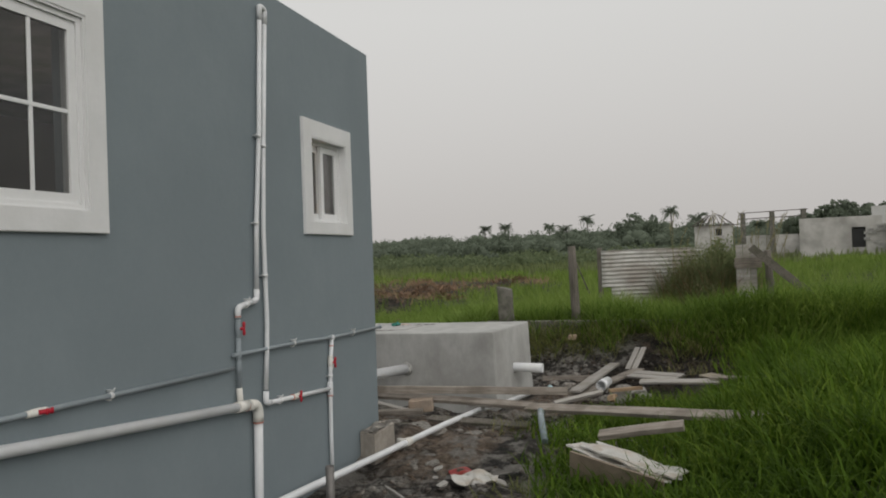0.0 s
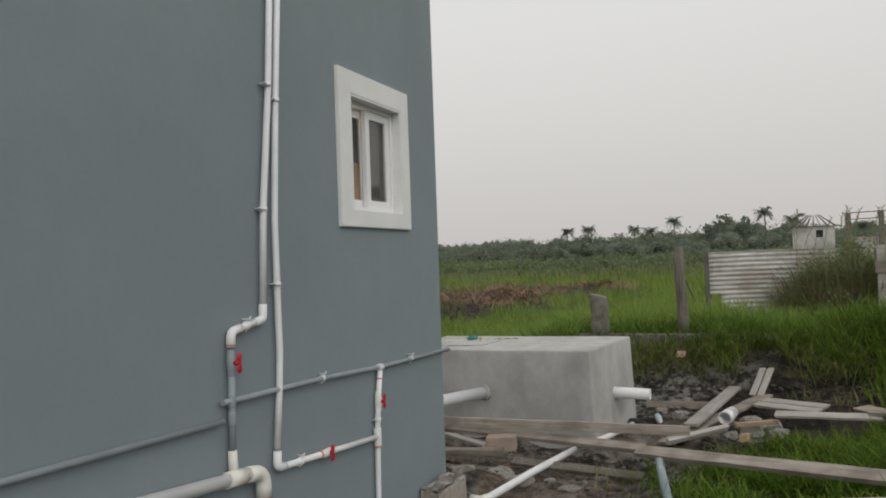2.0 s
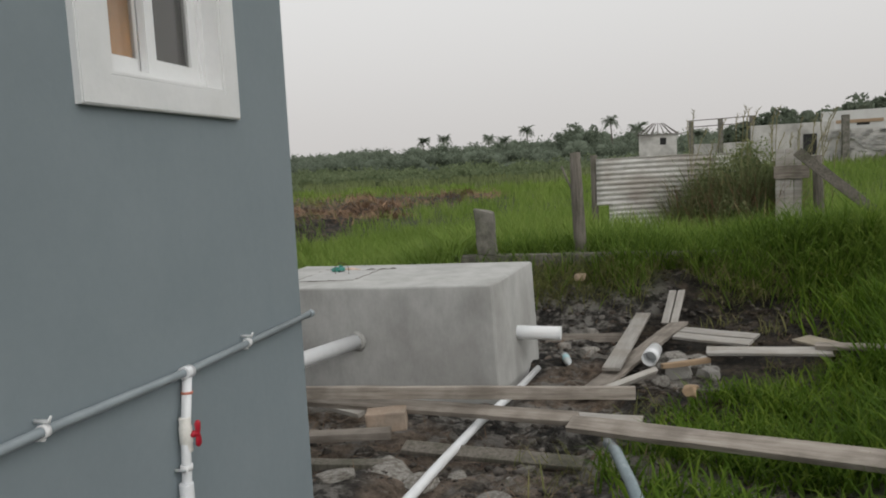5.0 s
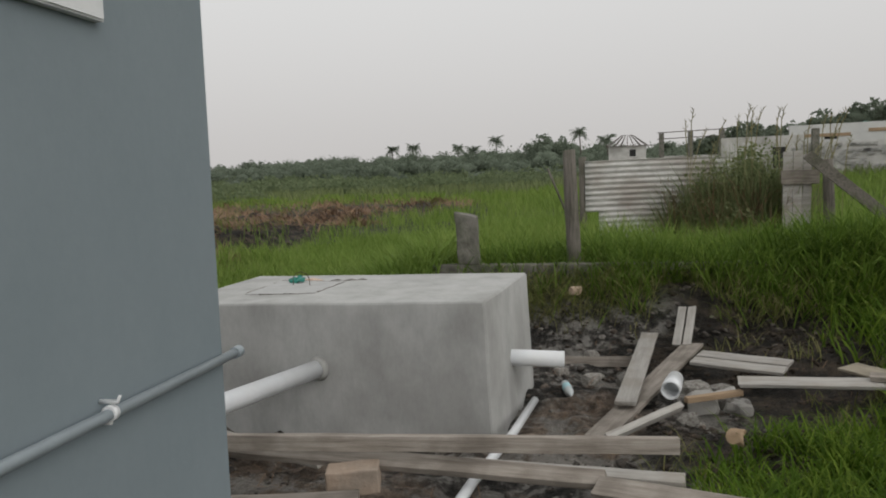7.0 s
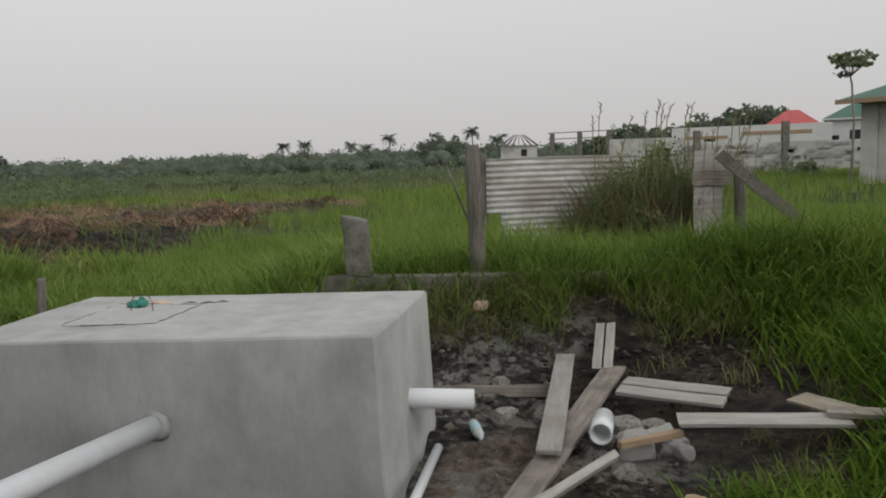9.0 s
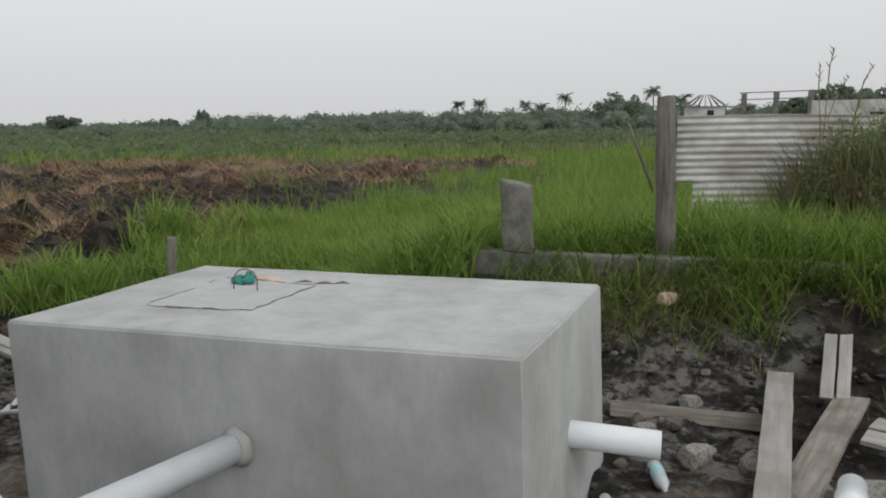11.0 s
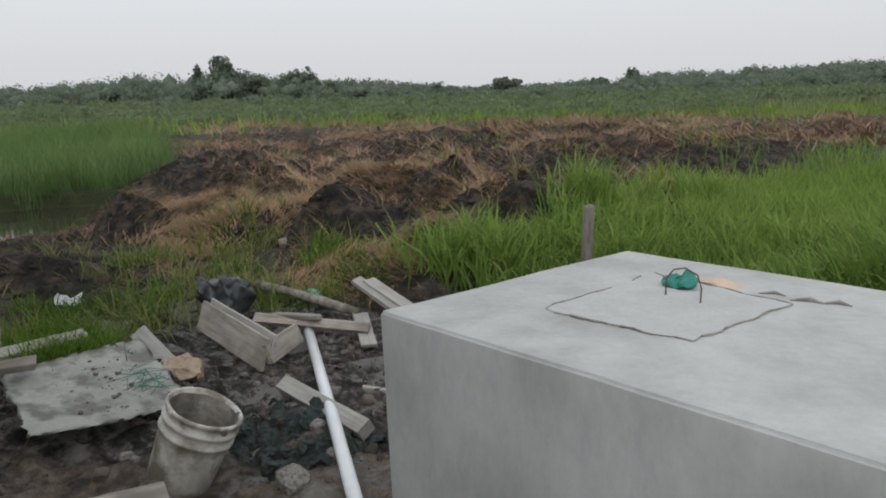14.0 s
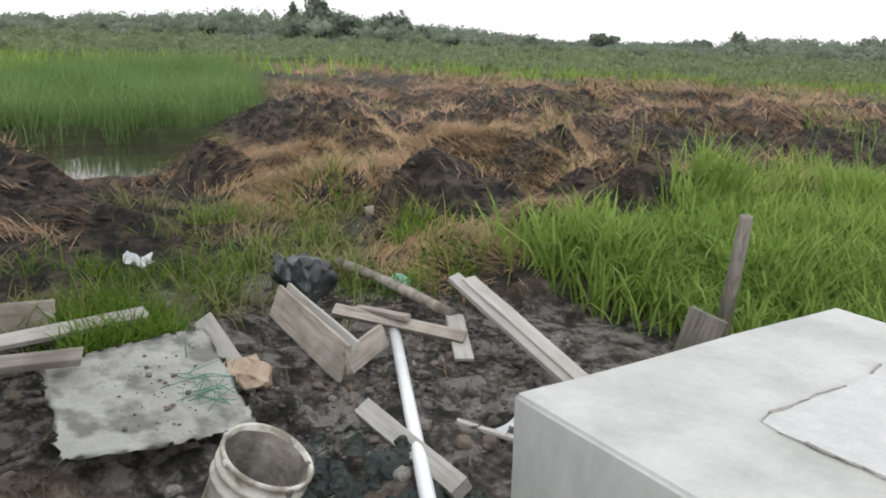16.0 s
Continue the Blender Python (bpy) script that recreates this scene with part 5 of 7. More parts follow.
# dark netting heaped by the bucket
M_NET = material("dark_green_netting", [(0.02, 0.026, 0.024), (0.06, 0.075, 0.068)], scale=50, rough_value=0.9, bump=0.9, bump_scale=80)
bm = bmesh.new()
bmesh.ops.create_grid(bm, x_segments=64, y_segments=56, size=1, matrix=Matrix.Diagonal((0.36, 0.30, 1, 1)))
for v in bm.verts:
    e = max(0, 1 - (v.co.x / 0.36) ** 2) * max(0, 1 - (v.co.y / 0.30) ** 2)
    v.co.z += 0.12 * e ** 0.5 * (0.4 + 1.5 * noise.noise(v.co * 9)) - 0.03
rough(bm, 0.05, 16)
rough(bm, 0.022, 48)
net = part("netting", bm, M_NET)
net.location = (-5.35, 9.25, gz(-5.35, 9.25) + 0.0)
tagged(net, "heap of dark green netting caked in mud", "net")


# crumbled clods all over the mud and the dug peat
def clods(name, label, xy, size, mat, seed):
    rng = np.random.default_rng(seed)
    bm = bmesh.new()
    bmesh.ops.create_icosphere(bm, subdivisions=1, radius=1)
    base = np.array([v.co[:] for v in bm.verts])
    tri = np.array([[v.index for v in f.verts] for f in bm.faces])
    bm.free()
    n = len(xy)
    V = base[None] * (1 + 0.42 * rng.normal(0, 1, (n, len(base), 1)).clip(-1.7, 1.7))
    V = V * size[:, None, None] * (0.7 + 0.6 * rng.random((n, 1, 3))) * np.array([1, 1, 0.6])
    a = rng.random(n) * 6.28
    c, s = np.cos(a)[:, None], np.sin(a)[:, None]
    V = np.stack([V[..., 0] * c - V[..., 1] * s, V[..., 0] * s + V[..., 1] * c, V[..., 2]], -1)
    V += np.stack([xy[:, 0], xy[:, 1], height(xy[:, 0], xy[:, 1]) + size * 0.12], -1)[:, None]
    F = tri[None] + (np.arange(n) * len(base))[:, None, None]
    ob = np_mesh(name, V.reshape(-1, 3), F.reshape(-1, 3), mat, smooth=seed == 3)
    return tagged(ob, label, "clods", kind="stuff")


M_CLOD = material("crumbly_mud_clod", [(0.03, 0.026, 0.022), (0.085, 0.074, 0.064), (0.20, 0.18, 0.16)], scale=9, rough_value=0.95, bump=0.9, bump_scale=45, bump_distance=0.02, per_island=0.35)
M_PEATCLOD = material("black_peat_clod", [(0.014, 0.012, 0.010), (0.035, 0.028, 0.021), (0.075, 0.055, 0.038)], scale=9, rough_value=0.95, bump=0.9, bump_scale=30, bump_distance=0.03, per_island=0.4)
crng = np.random.default_rng(77)


def spots(n, x0, x1, y0, y1):
    return np.stack([x0 + (x1 - x0) * crng.random(n), y0 + (y1 - y0) * crng.random(n)], -1)


def in_tank(p):
    return (p[:, 0] > -4.35) & (p[:, 0] < -1.95) & (p[:, 1] > 8.85) & (p[:, 1] < 10.3)


p = np.concatenate([spots(5200, -7.6, -4.3, 8.0, 11.0), spots(1500, -2.3, -0.9, 4.5, 8.6), spots(1800, -2.0, 0.4, 8.6, 11.9), spots(700, -4.3, -2.3, 6.6, 8.8)])
p = p[crng.random(len(p)) < sstep(0.35, 0.65, bumps(p[:, 0], p[:, 1], 0.5, 91))]
p = p[~in_tank(p)]
clods("mud_clods", "crumbled clods of dark wet mud", p, 0.006 + 0.030 * crng.random(len(p)) ** 4, M_CLOD, 1)
p = np.concatenate([spots(900, -3.0, 4.0, 11.0, 11.9), spots(900, -1.2, 0.3, 8.4, 9.2), spots(700, -0.5, 1.0, 10.3, 11.3)])
clods("bank_clods", "dark clods of soil on the bank", p, 0.005 + 0.022 * crng.random(len(p)) ** 4, M_PEATCLOD, 2)
q = spots(13000, -18.5, -6.6, 8.0, 21.0)
weight = np.zeros(len(q))
for cx, cy, rx, ry, top, turn in HEAPS:
    weight = np.maximum(weight, hump(q[:, 0], q[:, 1], cx, cy, rx * 1.2, ry * 1.2, turn) ** 0.4)
weight = np.maximum(weight, 0.35 * sstep(-7.6, -8.6, q[:, 0]) * sstep(11.6, 10.6, q[:, 1]) * sstep(-13.4, -12.4, q[:, 0]))
weight = np.maximum(weight, 0.25 * bare(q[:, 0], q[:, 1]))
q = q[crng.random(len(q)) < weight]
clods("peat_clods", "black crumbling clods of dug peat", q, 0.008 + 0.04 * crng.random(len(q)) ** 4, M_PEATCLOD, 3)


# ---- fences and posts ----
fence = thing("plinth_fence", "weathered concrete fence plinth with broken post stub", "fence", (-2.0, 12.13, 0.5))


def at_fence(bm):
    bm.transform(Matrix.Translation((2.0, -12.13, -0.5)))
    return bm


for a, b in ((-3.16, -2.02), (-2.015, -0.85), (-0.845, 0.4)):
    bm = box_bm(a, b, 12.06, 12.20, 0.42, 0.752, 0.012)
    bmesh.ops.subdivide_edges(bm, edges=bm.edges[:], cuts=3, use_grid_fill=True)
    part("beam", at_fence(rough(bm, 0.012, 5)), M_OLDCONC, fence)
bm = box_bm(-2.815, -2.60, 12.05, 12.21, 0.752, 1.262, 0.012)
bmesh.ops.subdivide_edges(bm, edges=bm.edges[:], cuts=3, use_grid_fill=True)
for v in bm.verts:
    up = (v.co.z - 0.752) / 0.51
    v.co.x += -0.03 * up + 0.02 * (v.co.x + 2.7) * up
    v.co.z -= 0.28 * (v.co.x + 2.72) * max(up - 0.5, 0) * 2
part("post_stub", at_fence(rough(bm, 0.02, 5)), M_OLDCONC, fence)
bm = tube_bm([(-1.64, 12.28, 0.2), (-1.65, 12.29, 0.9), (-1.67, 12.3, 1.5), (-1.68, 12.3, 1.89)], [0.075, 0.072, 0.068, 0.066], 6)
rough(bm, 0.02, 4)
tagged(part("fence_post", bm, M_WOODD), "old grey wooden fence post standing in grass", "post")
bm = tube_bm([(-2.0, 14.9, 1.72), (-1.72, 14.95, 1.0)], 0.016, 6)
tagged(part("leaning_pole", bm, M_WOODD), "thin dark pole leaning on a fence", "pole")

# corrugated sheets, ridges lying level
M_ZINC = material("rusty_galvanised_sheet", [(0.34, 0.32, 0.30), (0.53, 0.52, 0.495), (0.64, 0.63, 0.605)], scale=3, detail=9, rough_value=0.75, metal=0.1, bump=0.1, stain=(0.24, 0.19, 0.15), stain_scale=2.2, stain_amount=0.5, stretch=(1, 1, 4))
for x0, x1, z0, z1, y in ((-1.50, 0.55, 1.10, 1.80, 15.12), (-1.32, -0.1, 0.55, 1.13, 15.06)):
    nz, nx = int((z1 - z0) / 0.0095), 16
    V = []
    for j in range(nz + 1):
        z = z0 + (z1 - z0) * j / nz
        for i in range(nx + 1):
            u = i / nx
            V.append((x0 + (x1 - x0) * u, y + 0.2 * u + 0.0085 * math.sin(2 * math.pi * z / 0.076) + 0.012 * math.sin(7 * u + z), z + 0.015 * math.sin(3 * u)))
    idx = np.arange((nz + 1) * (nx + 1)).reshape(nz + 1, nx + 1)
    ob = np_mesh("corrugated_sheet", V, np.stack([idx[:-1, :-1], idx[:-1, 1:], idx[1:, 1:], idx[1:, :-1]], -1).reshape(-1, 4), M_ZINC, smooth=True)
    tagged(ob, "rust-stained corrugated zinc sheet fencing in tall grass", "fence sheet", "zinc fence sheets")
    ob.modifiers.new("thickness", "SOLIDIFY").thickness = 0.003
bm = tube_bm([(-1.52, 15.2, 0.3), (-1.53, 15.2, 1.86)], 0.05, 6)
tagged(part("fence_post", rough(bm, 0.015, 5), M_WOODD), "brown post behind the zinc sheets", "post")

# old board gate and its braced post
gate = thing("board_gate", "old grey board gate leaning in the grass", "gate", (1.05, 14.2, 0.4))
for k, (x, w, h) in enumerate(((0.90, 0.105, 1.82), (1.01, 0.105, 1.83), (1.12, 0.10, 1.78))):
    bm = box_bm(x - 1.05 - w / 2, x - 1.05 + w / 2, -0.012, 0.012, 0.0, h - 0.4, 0.002)
    part("board", rough(bm, 0.01, 5, 3, k), M_WOODP, gate)
part("rail", rough(box_bm(-0.23, 0.20, -0.045, -0.015, 1.03, 1.20, 0.003), 0.006, 6, 2), M_WOOD, gate)
bm = tube_bm([(1.35, 14.15, 0.3), (1.36, 14.15, 1.0), (1.33, 14.15, 1.72)], [0.07, 0.065, 0.06], 7)
tagged(part("gate_post", rough(bm, 0.02, 5), M_WOODD), "dark wooden gate post in the grass", "post")
plank((1.07, 14.02, 1.78), (2.1, 13.7, 0.82), 0.13, 0.035, M_WOODD, "brown diagonal brace leaning on the gate post", lean=80)


# ---- grass ----
def blades(name, label, xy, h, w, lean, mat, segs=3, seed=1, droop=0.5, sink=0.02, category="grass", comb=0.0, flat=False):
    """Many blades as one mesh: roots xy (n, 2), lengths h, widths w, lean 0 upright to 1 flat."""
    rng = np.random.default_rng(seed)
    n = len(xy)
    x, y = xy[:, 0], xy[:, 1]
    z = height(x, y) - sink
    phi = rng.random(n) * 2 * np.pi
    if comb:
        phi = comb * 12.6 * bumps(x, y, 1.1, seed + 60) + (rng.random(n) - 0.5) * 1.6
    tilt = lean * ((0.75 + 0.35 * rng.random(n)) if flat else (0.35 + 0.9 * rng.random(n)))
    bend = droop * (0.4 + 1.1 * rng.random(n))
    dx, dy = np.cos(phi), np.sin(phi)
    face = phi + np.pi / 2 + (rng.random(n) - 0.5) * 1.2
    sx, sy = np.cos(face), np.sin(face)
    P = np.stack([x, y, z], -1)
    levels = []
    ang = tilt.copy()
    for k in range(segs + 1):
        f = k / segs
        half = w * 0.5 * (1 - f) ** 0.7 * (0.75 + 0.5 * min(f * 3, 1))
        if k < segs:
            levels.append(P + np.stack([sx * half, sy * half, 0 * half], -1))
            levels.append(P - np.stack([sx * half, sy * half, 0 * half], -1))
        else:
            levels.append(P.copy())
        step = h / segs
        P = P + np.stack([dx * np.sin(ang) * step, dy * np.sin(ang) * step, np.cos(ang) * step], -1)
        ang = ang + bend * (0.5 + f)
    k = len(levels)
    V = np.stack(levels, 1).reshape(-1, 3)
    base = (np.arange(n) * k)[:, None]
    tris = []
    for s in range(segs - 1):
        a = 2 * s
        tris += [[a, a + 1, a + 3], [a, a + 3, a + 2]]
    tris.append([2 * segs - 2, 2 * segs - 1, 2 * segs])
    F = (base[:, None, :] + np.array(tris)[None]).reshape(-1, 3)
    ob = np_mesh(name, V, F, mat)
    return tagged(ob, label, category, kind="stuff")


def scatter(rng, n, x0, x1, y0, y1, keep, clump=0.0):
    """n random roots in a rectangle, kept by chance keep(x, y); clump: size of tufts."""
    x, y = x0 + (x1 - x0) * rng.random(n), y0 + (y1 - y0) * rng.random(n)
    if clump:
        c = np.floor(rng.random(n) * n / 14).astype(int)
        x, y = x[c] + rng.normal(0, clump, n), y[c] + rng.normal(0, clump, n)
    ok = rng.random(n) < keep(x, y)
    return np.stack([x[ok], y[ok]], -1)


def edge_right(y):
    return np.interp(y, [0, 2, 5, 6.3, 7.3, 8, 8.5, 8.8, 9.1, 9.5, 10.0, 11.0, 11.5, 12.0], [0.1, -0.2, -0.95, -1.3, -1.35, -1.1, -0.9, -0.55, 0.0, 0.3, 0.35, 0.1, -2.6, -3.4])


def dark_heap(x, y):
    m = np.zeros_like(x)
    for k in (0, 1, 3, 5, 6, 7, 10, 12):
        cx, cy, rx, ry, top, turn = HEAPS[k]
        m = np.maximum(m, hump(x, y, cx + 0.15, cy - 0.15, rx, ry, turn) ** 0.5)
    return 1 - 0.72 * m


M_GRASS = blade_material("fresh_green_grass", (0.033, 0.066, 0.008), (0.095, 0.170, 0.018), (0.26, 0.34, 0.055), 0.42)
M_GRASSF = blade_material("field_grass", (0.115, 0.18, 0.035), (0.19, 0.285, 0.06), (0.32, 0.39, 0.11), 0.42)
M_GRASSM = blade_material("rank_bank_grass", (0.050, 0.090, 0.014), (0.125, 0.205, 0.032), (0.27, 0.35, 0.075), 0.42)
# far grass: haze put into the colour, duller and greyer than field grass
M_GRASSFAR = blade_material("hazed_swamp_grass", (0.14, 0.17, 0.075), (0.19, 0.23, 0.10), (0.25, 0.28, 0.135), 0.4)
# reed green shifted towards blue, painting in the haze before the far bank
M_REED = blade_material("hazed_ditch_reed", (0.085, 0.14, 0.045), (0.145, 0.225, 0.075), (0.23, 0.30, 0.12), 0.42)
M_GRASSY = blade_material("yellowing_grass", (0.11, 0.13, 0.04), (0.20, 0.21, 0.075), (0.33, 0.28, 0.14), 0.35)
M_STRAW = blade_material("dead_straw", (0.147, 0.095, 0.053), (0.315, 0.210, 0.121), (0.483, 0.357, 0.210), 0.15)
M_RUSTY = blade_material("rotting_brown_straw", (0.093, 0.062, 0.043), (0.232, 0.147, 0.093), (0.419, 0.279, 0.171), 0.15)

rng = np.random.default_rng(5)


def rand_h(n, a, b):
    return a + (b - a) * rng.random(n)


# bank beside the path: low at the edge, tall further in
xy = scatter(rng, 90000, -1.6, 6.0, 1.2, 11.9, lambda x, y: np.clip((x - edge_right(y)) * 2.4 + 0.05, 0, 1) * sstep(9, 4, x) * (0.35 + 0.65 * bumps(x, y, 0.35, 21)) * np.where(y > 10.8, sstep(0.2, 1.4, x), 1) * (1 - 0.85 * (np.abs((x + 1.53) * 0.478 + (y - 7.60) * 0.878 + 0.05) < 0.16) * (x < 0.7)), 0.05)
far_in = np.clip((xy[:, 0] - edge_right(xy[:, 1]) - 0.95) / 1.5, 0, 1)
far_in = np.where(xy[:, 1] > 8.8, np.clip((xy[:, 0] - edge_right(xy[:, 1])) / 0.7, 0, 1), far_in)
hh = rand_h(len(xy), 0.12, 0.26) + 0.38 * far_in * (0.4 + 0.6 * rng.random(len(xy)))
hh = hh * (0.6 + 0.85 * bumps(xy[:, 0], xy[:, 1], 0.75, 51))
blades("bank_grass", "dense bright green broad-bladed grass on the bank", xy, hh, rand_h(len(xy), 0.009, 0.023), 0.6, M_GRASS, 3, 2, 0.6)
# fresh clumps along the edge of the bank
xy = scatter(rng, 15000, -1.5, 1.0, 4.6, 9.2, lambda x, y: np.clip((x - edge_right(y) + 0.12) * 3, 0, 1) * (bumps(x, y, 0.3, 96) > 0.36) * (np.abs((x + 1.53) * 0.478 + (y - 7.60) * 0.878 + 0.02) > 0.15), 0.05)
blades("bank_grass", "fresh green grass clumps along the edge of the mud", xy, rand_h(len(xy), 0.13, 0.32) * (0.7 + 0.6 * bumps(xy[:, 0], xy[:, 1], 0.4, 97)), rand_h(len(xy), 0.007, 0.016), 0.6, M_GRASS, 3, 98, 0.7)
# thinner grass behind the start and out to the side
xy = scatter(rng, 12000, -1.0, 10.0, -5.0, 9.0, lambda x, y: np.clip(np.maximum(sstep(2.0, 0.8, y), sstep(4.5, 6.5, x)), 0, 1) * np.clip((x - edge_right(y)) * 1.6, 0, 1) * sstep(10, 8, x) * sstep(-5, -3, y), 0.08)
blades("bank_grass", "dense bright green broad-bladed grass on the bank", xy, rand_h(len(xy), 0.2, 0.5), rand_h(len(xy), 0.012, 0.028), 0.6, M_GRASS, 2, 61, 0.6)
# weeds creeping into the mud
xy = scatter(rng, 9000, -1.9, 0.8, 3.5, 11.4, lambda x, y: np.clip(1 - np.abs(x - edge_right(y)) / 0.5, 0, 1) * (bumps(x, y, 0.4, 23) > 0.5), 0.06)
blades("edge_weeds", "thin yellowing weeds at the edge of the mud", xy, rand_h(len(xy), 0.10, 0.25), rand_h(len(xy), 0.005, 0.010), 0.6, M_GRASSY, 3, 3, 0.5)
# loose straws and roots on the mud
xy = scatter(rng, 2600, -7.6, 0.2, 4.6, 11.4, lambda x, y: ~((x > -4.4) & (x < -1.9) & (y > 8.8) & (y < 10.4)) * 0.9, 0.12)
blades("mud_straw", "loose dead straws and roots on the mud", xy, rand_h(len(xy), 0.06, 0.22), rand_h(len(xy), 0.002, 0.005), 1.45, M_RUSTY, 3, 31, 0.15, -0.012, flat=True)
# bank under the plinth, hanging forward
xy = scatter(rng, 26000, -2.9, 5.0, 11.35, 13.2, lambda x, y: np.clip((y - 11.35 + 0.25 * (x + 1.5 > 0)) * 1.4, 0, 1) * np.where(x < -1.2, np.where(y > 12.25, 0.9, 0.16), np.where(y > 11.95, 0.9, 0.45)) * (((x + 0.66) / 0.34) ** 2 + ((y - 11.2) / 0.75) ** 2 > 1), 0.05)
blades("plinth_grass", "rank grass overhanging the fence plinth", xy, rand_h(len(xy), 0.30, 0.62) * (1 + 0.45 * sstep(-0.6, 1.2, xy[:, 0])), rand_h(len(xy), 0.009, 0.018), 0.6, M_GRASSM, 3, 4, 0.7)
xy = scatter(rng, 8000, -2.6, 4.5, 11.4, 12.1, lambda x, y: 0.75 * (((x + 0.66) / 0.34) ** 2 + ((y - 11.2) / 0.75) ** 2 > 1), 0.06)
blades("bank_straw", "dry straw hanging down the muddy bank", xy, rand_h(len(xy), 0.25, 0.5), rand_h(len(xy), 0.005, 0.010), 0.9, M_GRASSY, 3, 5, 0.9)
# rank stand of broad-bladed grass where the bank turns
xy = scatter(rng, 15000, -0.2, 5.5, 10.6, 13.0, lambda x, y: sstep(0.35, 1.3, x + 0.5 * (y - 11.6) + 0.8 * (bumps(x, y, 0.6, 81) - 0.5)) * sstep(5.5, 4.0, x), 0.06)
blades("bank_reeds", "tall green broad-bladed grass on the bank", xy, rand_h(len(xy), 0.35, 0.72) * (0.7 + 0.6 * bumps(xy[:, 0], xy[:, 1], 0.8, 82)), rand_h(len(xy), 0.012, 0.026), 0.5, M_GRASSM, 3, 83, 0.75)
# meadow behind the fence
xy = scatter(rng, 95000, -8.2, 9.0, 12.3, 21.0, lambda x, y: np.clip((x - np.interp(y, [12, 14, 17, 21], [-6.5, -7.4, -7.9, -7.0])) * 1.5, 0, 1) * (0.5 + 0.5 * bumps(x, y, 0.6, 25)), 0.06)
blades("meadow_grass", "bright green meadow grass beyond the fence", xy, rand_h(len(xy), 0.26, 0.56) * (0.6 + 0.8 * bumps(xy[:, 0], xy[:, 1], 1.1, 53)), rand_h(len(xy), 0.010, 0.02), 0.55, M_GRASSF, 2, 6, 0.7)
# behind the tank
xy = scatter(rng, 26000, -8.1, -3.1, 10.9, 14.0, lambda x, y: np.clip((y - np.interp(x, [-8, -7.2, -6.4, -4.4, -3], [11.75, 11.25, 11.35, 11.42, 11.6])) * 2.6, 0, 1) * np.clip((x - np.interp(y, [10.8, 11.5, 12.5, 14], [-7.6, -7.3, -6.9, -7.3])) * 2, 0, 1), 0.05)
blades("tank_grass", "tall green grass behind the tank", xy, rand_h(len(xy), 0.30, 0.66) * (0.7 + 0.6 * bumps(xy[:, 0], xy[:, 1], 0.7, 85)), rand_h(len(xy), 0.012, 0.026), 0.5, M_GRASSF, 3, 7, 0.65)
# grass beside the fibre sheet and among the boards
xy = scatter(rng, 3800, -7.7, -6.35, 8.35, 9.15, lambda x, y: np.clip(1.1 - ((x + 6.95) / 0.65) ** 2 - ((y - 8.78) / 0.34) ** 2, 0, 1), 0.05)
blades("tuft_grass", "green grass tuft growing over the boards", xy, rand_h(len(xy), 0.18, 0.36), rand_h(len(xy), 0.007, 0.013), 0.55, M_GRASS, 3, 8, 0.6)
xy = scatter(rng, 9000, -10.5, -6.9, 8.0, 11.4, lambda x, y: np.clip(sstep(-6.9, -7.6, x) * sstep(-9.2, -8.6, x) + sstep(9.6, 10.4, y), 0, 1) * (bumps(x, y, 0.55, 27) > 0.58) * sstep(-8.8, -8.1, x), 0.07)
blades("trampled_grass", "flattened yellow-green grass at the edge of the peat", xy, rand_h(len(xy), 0.18, 0.42), rand_h(len(xy), 0.006, 0.012), 0.95, M_GRASSY, 3, 9, 0.6)
xy = scatter(rng, 6000, -10.0, -6.9, 8.4, 11.4, lambda x, y: (bumps(x, y, 0.5, 28) > 0.55) * 0.9 * sstep(-8.7, -8.1, x), 0.06)
blades("trampled_grass", "flattened yellow-green grass at the edge of the peat", xy, rand_h(len(xy), 0.15, 0.35), rand_h(len(xy), 0.006, 0.012), 0.7, M_GRASS, 3, 10, 0.6)
# green and yellow tufts growing through the straw in front of the heaps
xy = scatter(rng, 4200, -10.4, -7.2, 9.4, 11.8, lambda x, y: dark_heap(x, y) ** 4 * (bumps(x, y, 0.45, 88) > 0.5) * sstep(-11.2, -10.2, x) * 0.85, 0.07)
blades("tuft_grass", "yellow-green tufts growing through dead straw", xy, rand_h(len(xy), 0.16, 0.40), rand_h(len(xy), 0.005, 0.011), 0.85, M_GRASSY, 3, 89, 0.7)
xy = scatter(rng, 2200, -9.8, -7.2, 9.6, 11.8, lambda x, y: dark_heap(x, y) ** 4 * (bumps(x, y, 0.4, 90) > 0.58) * 0.9, 0.06)
blades("tuft_grass", "green tufts growing through dead straw", xy, rand_h(len(xy), 0.16, 0.36), rand_h(len(xy), 0.006, 0.013), 0.6, M_GRASSM, 3, 92, 0.7)
# straw on the dug peat, thick near, thin far
xy = scatter(rng, 80000, -13.5, -6.8, 10.6, 17.5, lambda x, y: bare(x, y) * dark_heap(x, y) * (0.05 + 0.95 * (bumps(x, y, 0.9, 31) > 0.5) * (0.25 + 0.75 * (bumps(x, y, 0.33, 87) > 0.42))), 0.09)
blades("dead_straw", "matted tan straw on the dug peat", xy, rand_h(len(xy), 0.16, 0.42), rand_h(len(xy), 0.004, 0.009), 1.2, M_STRAW, 3, 11, 0.55, -0.02, comb=1.0, flat=True)
xy = scatter(rng, 30000, -26, -6.5, 14, 34, lambda x, y: bare(x, y) * dark_heap(x, y) * (0.1 + 0.9 * (bumps(x, y, 1.4, 32) > 0.5)), 0.14)
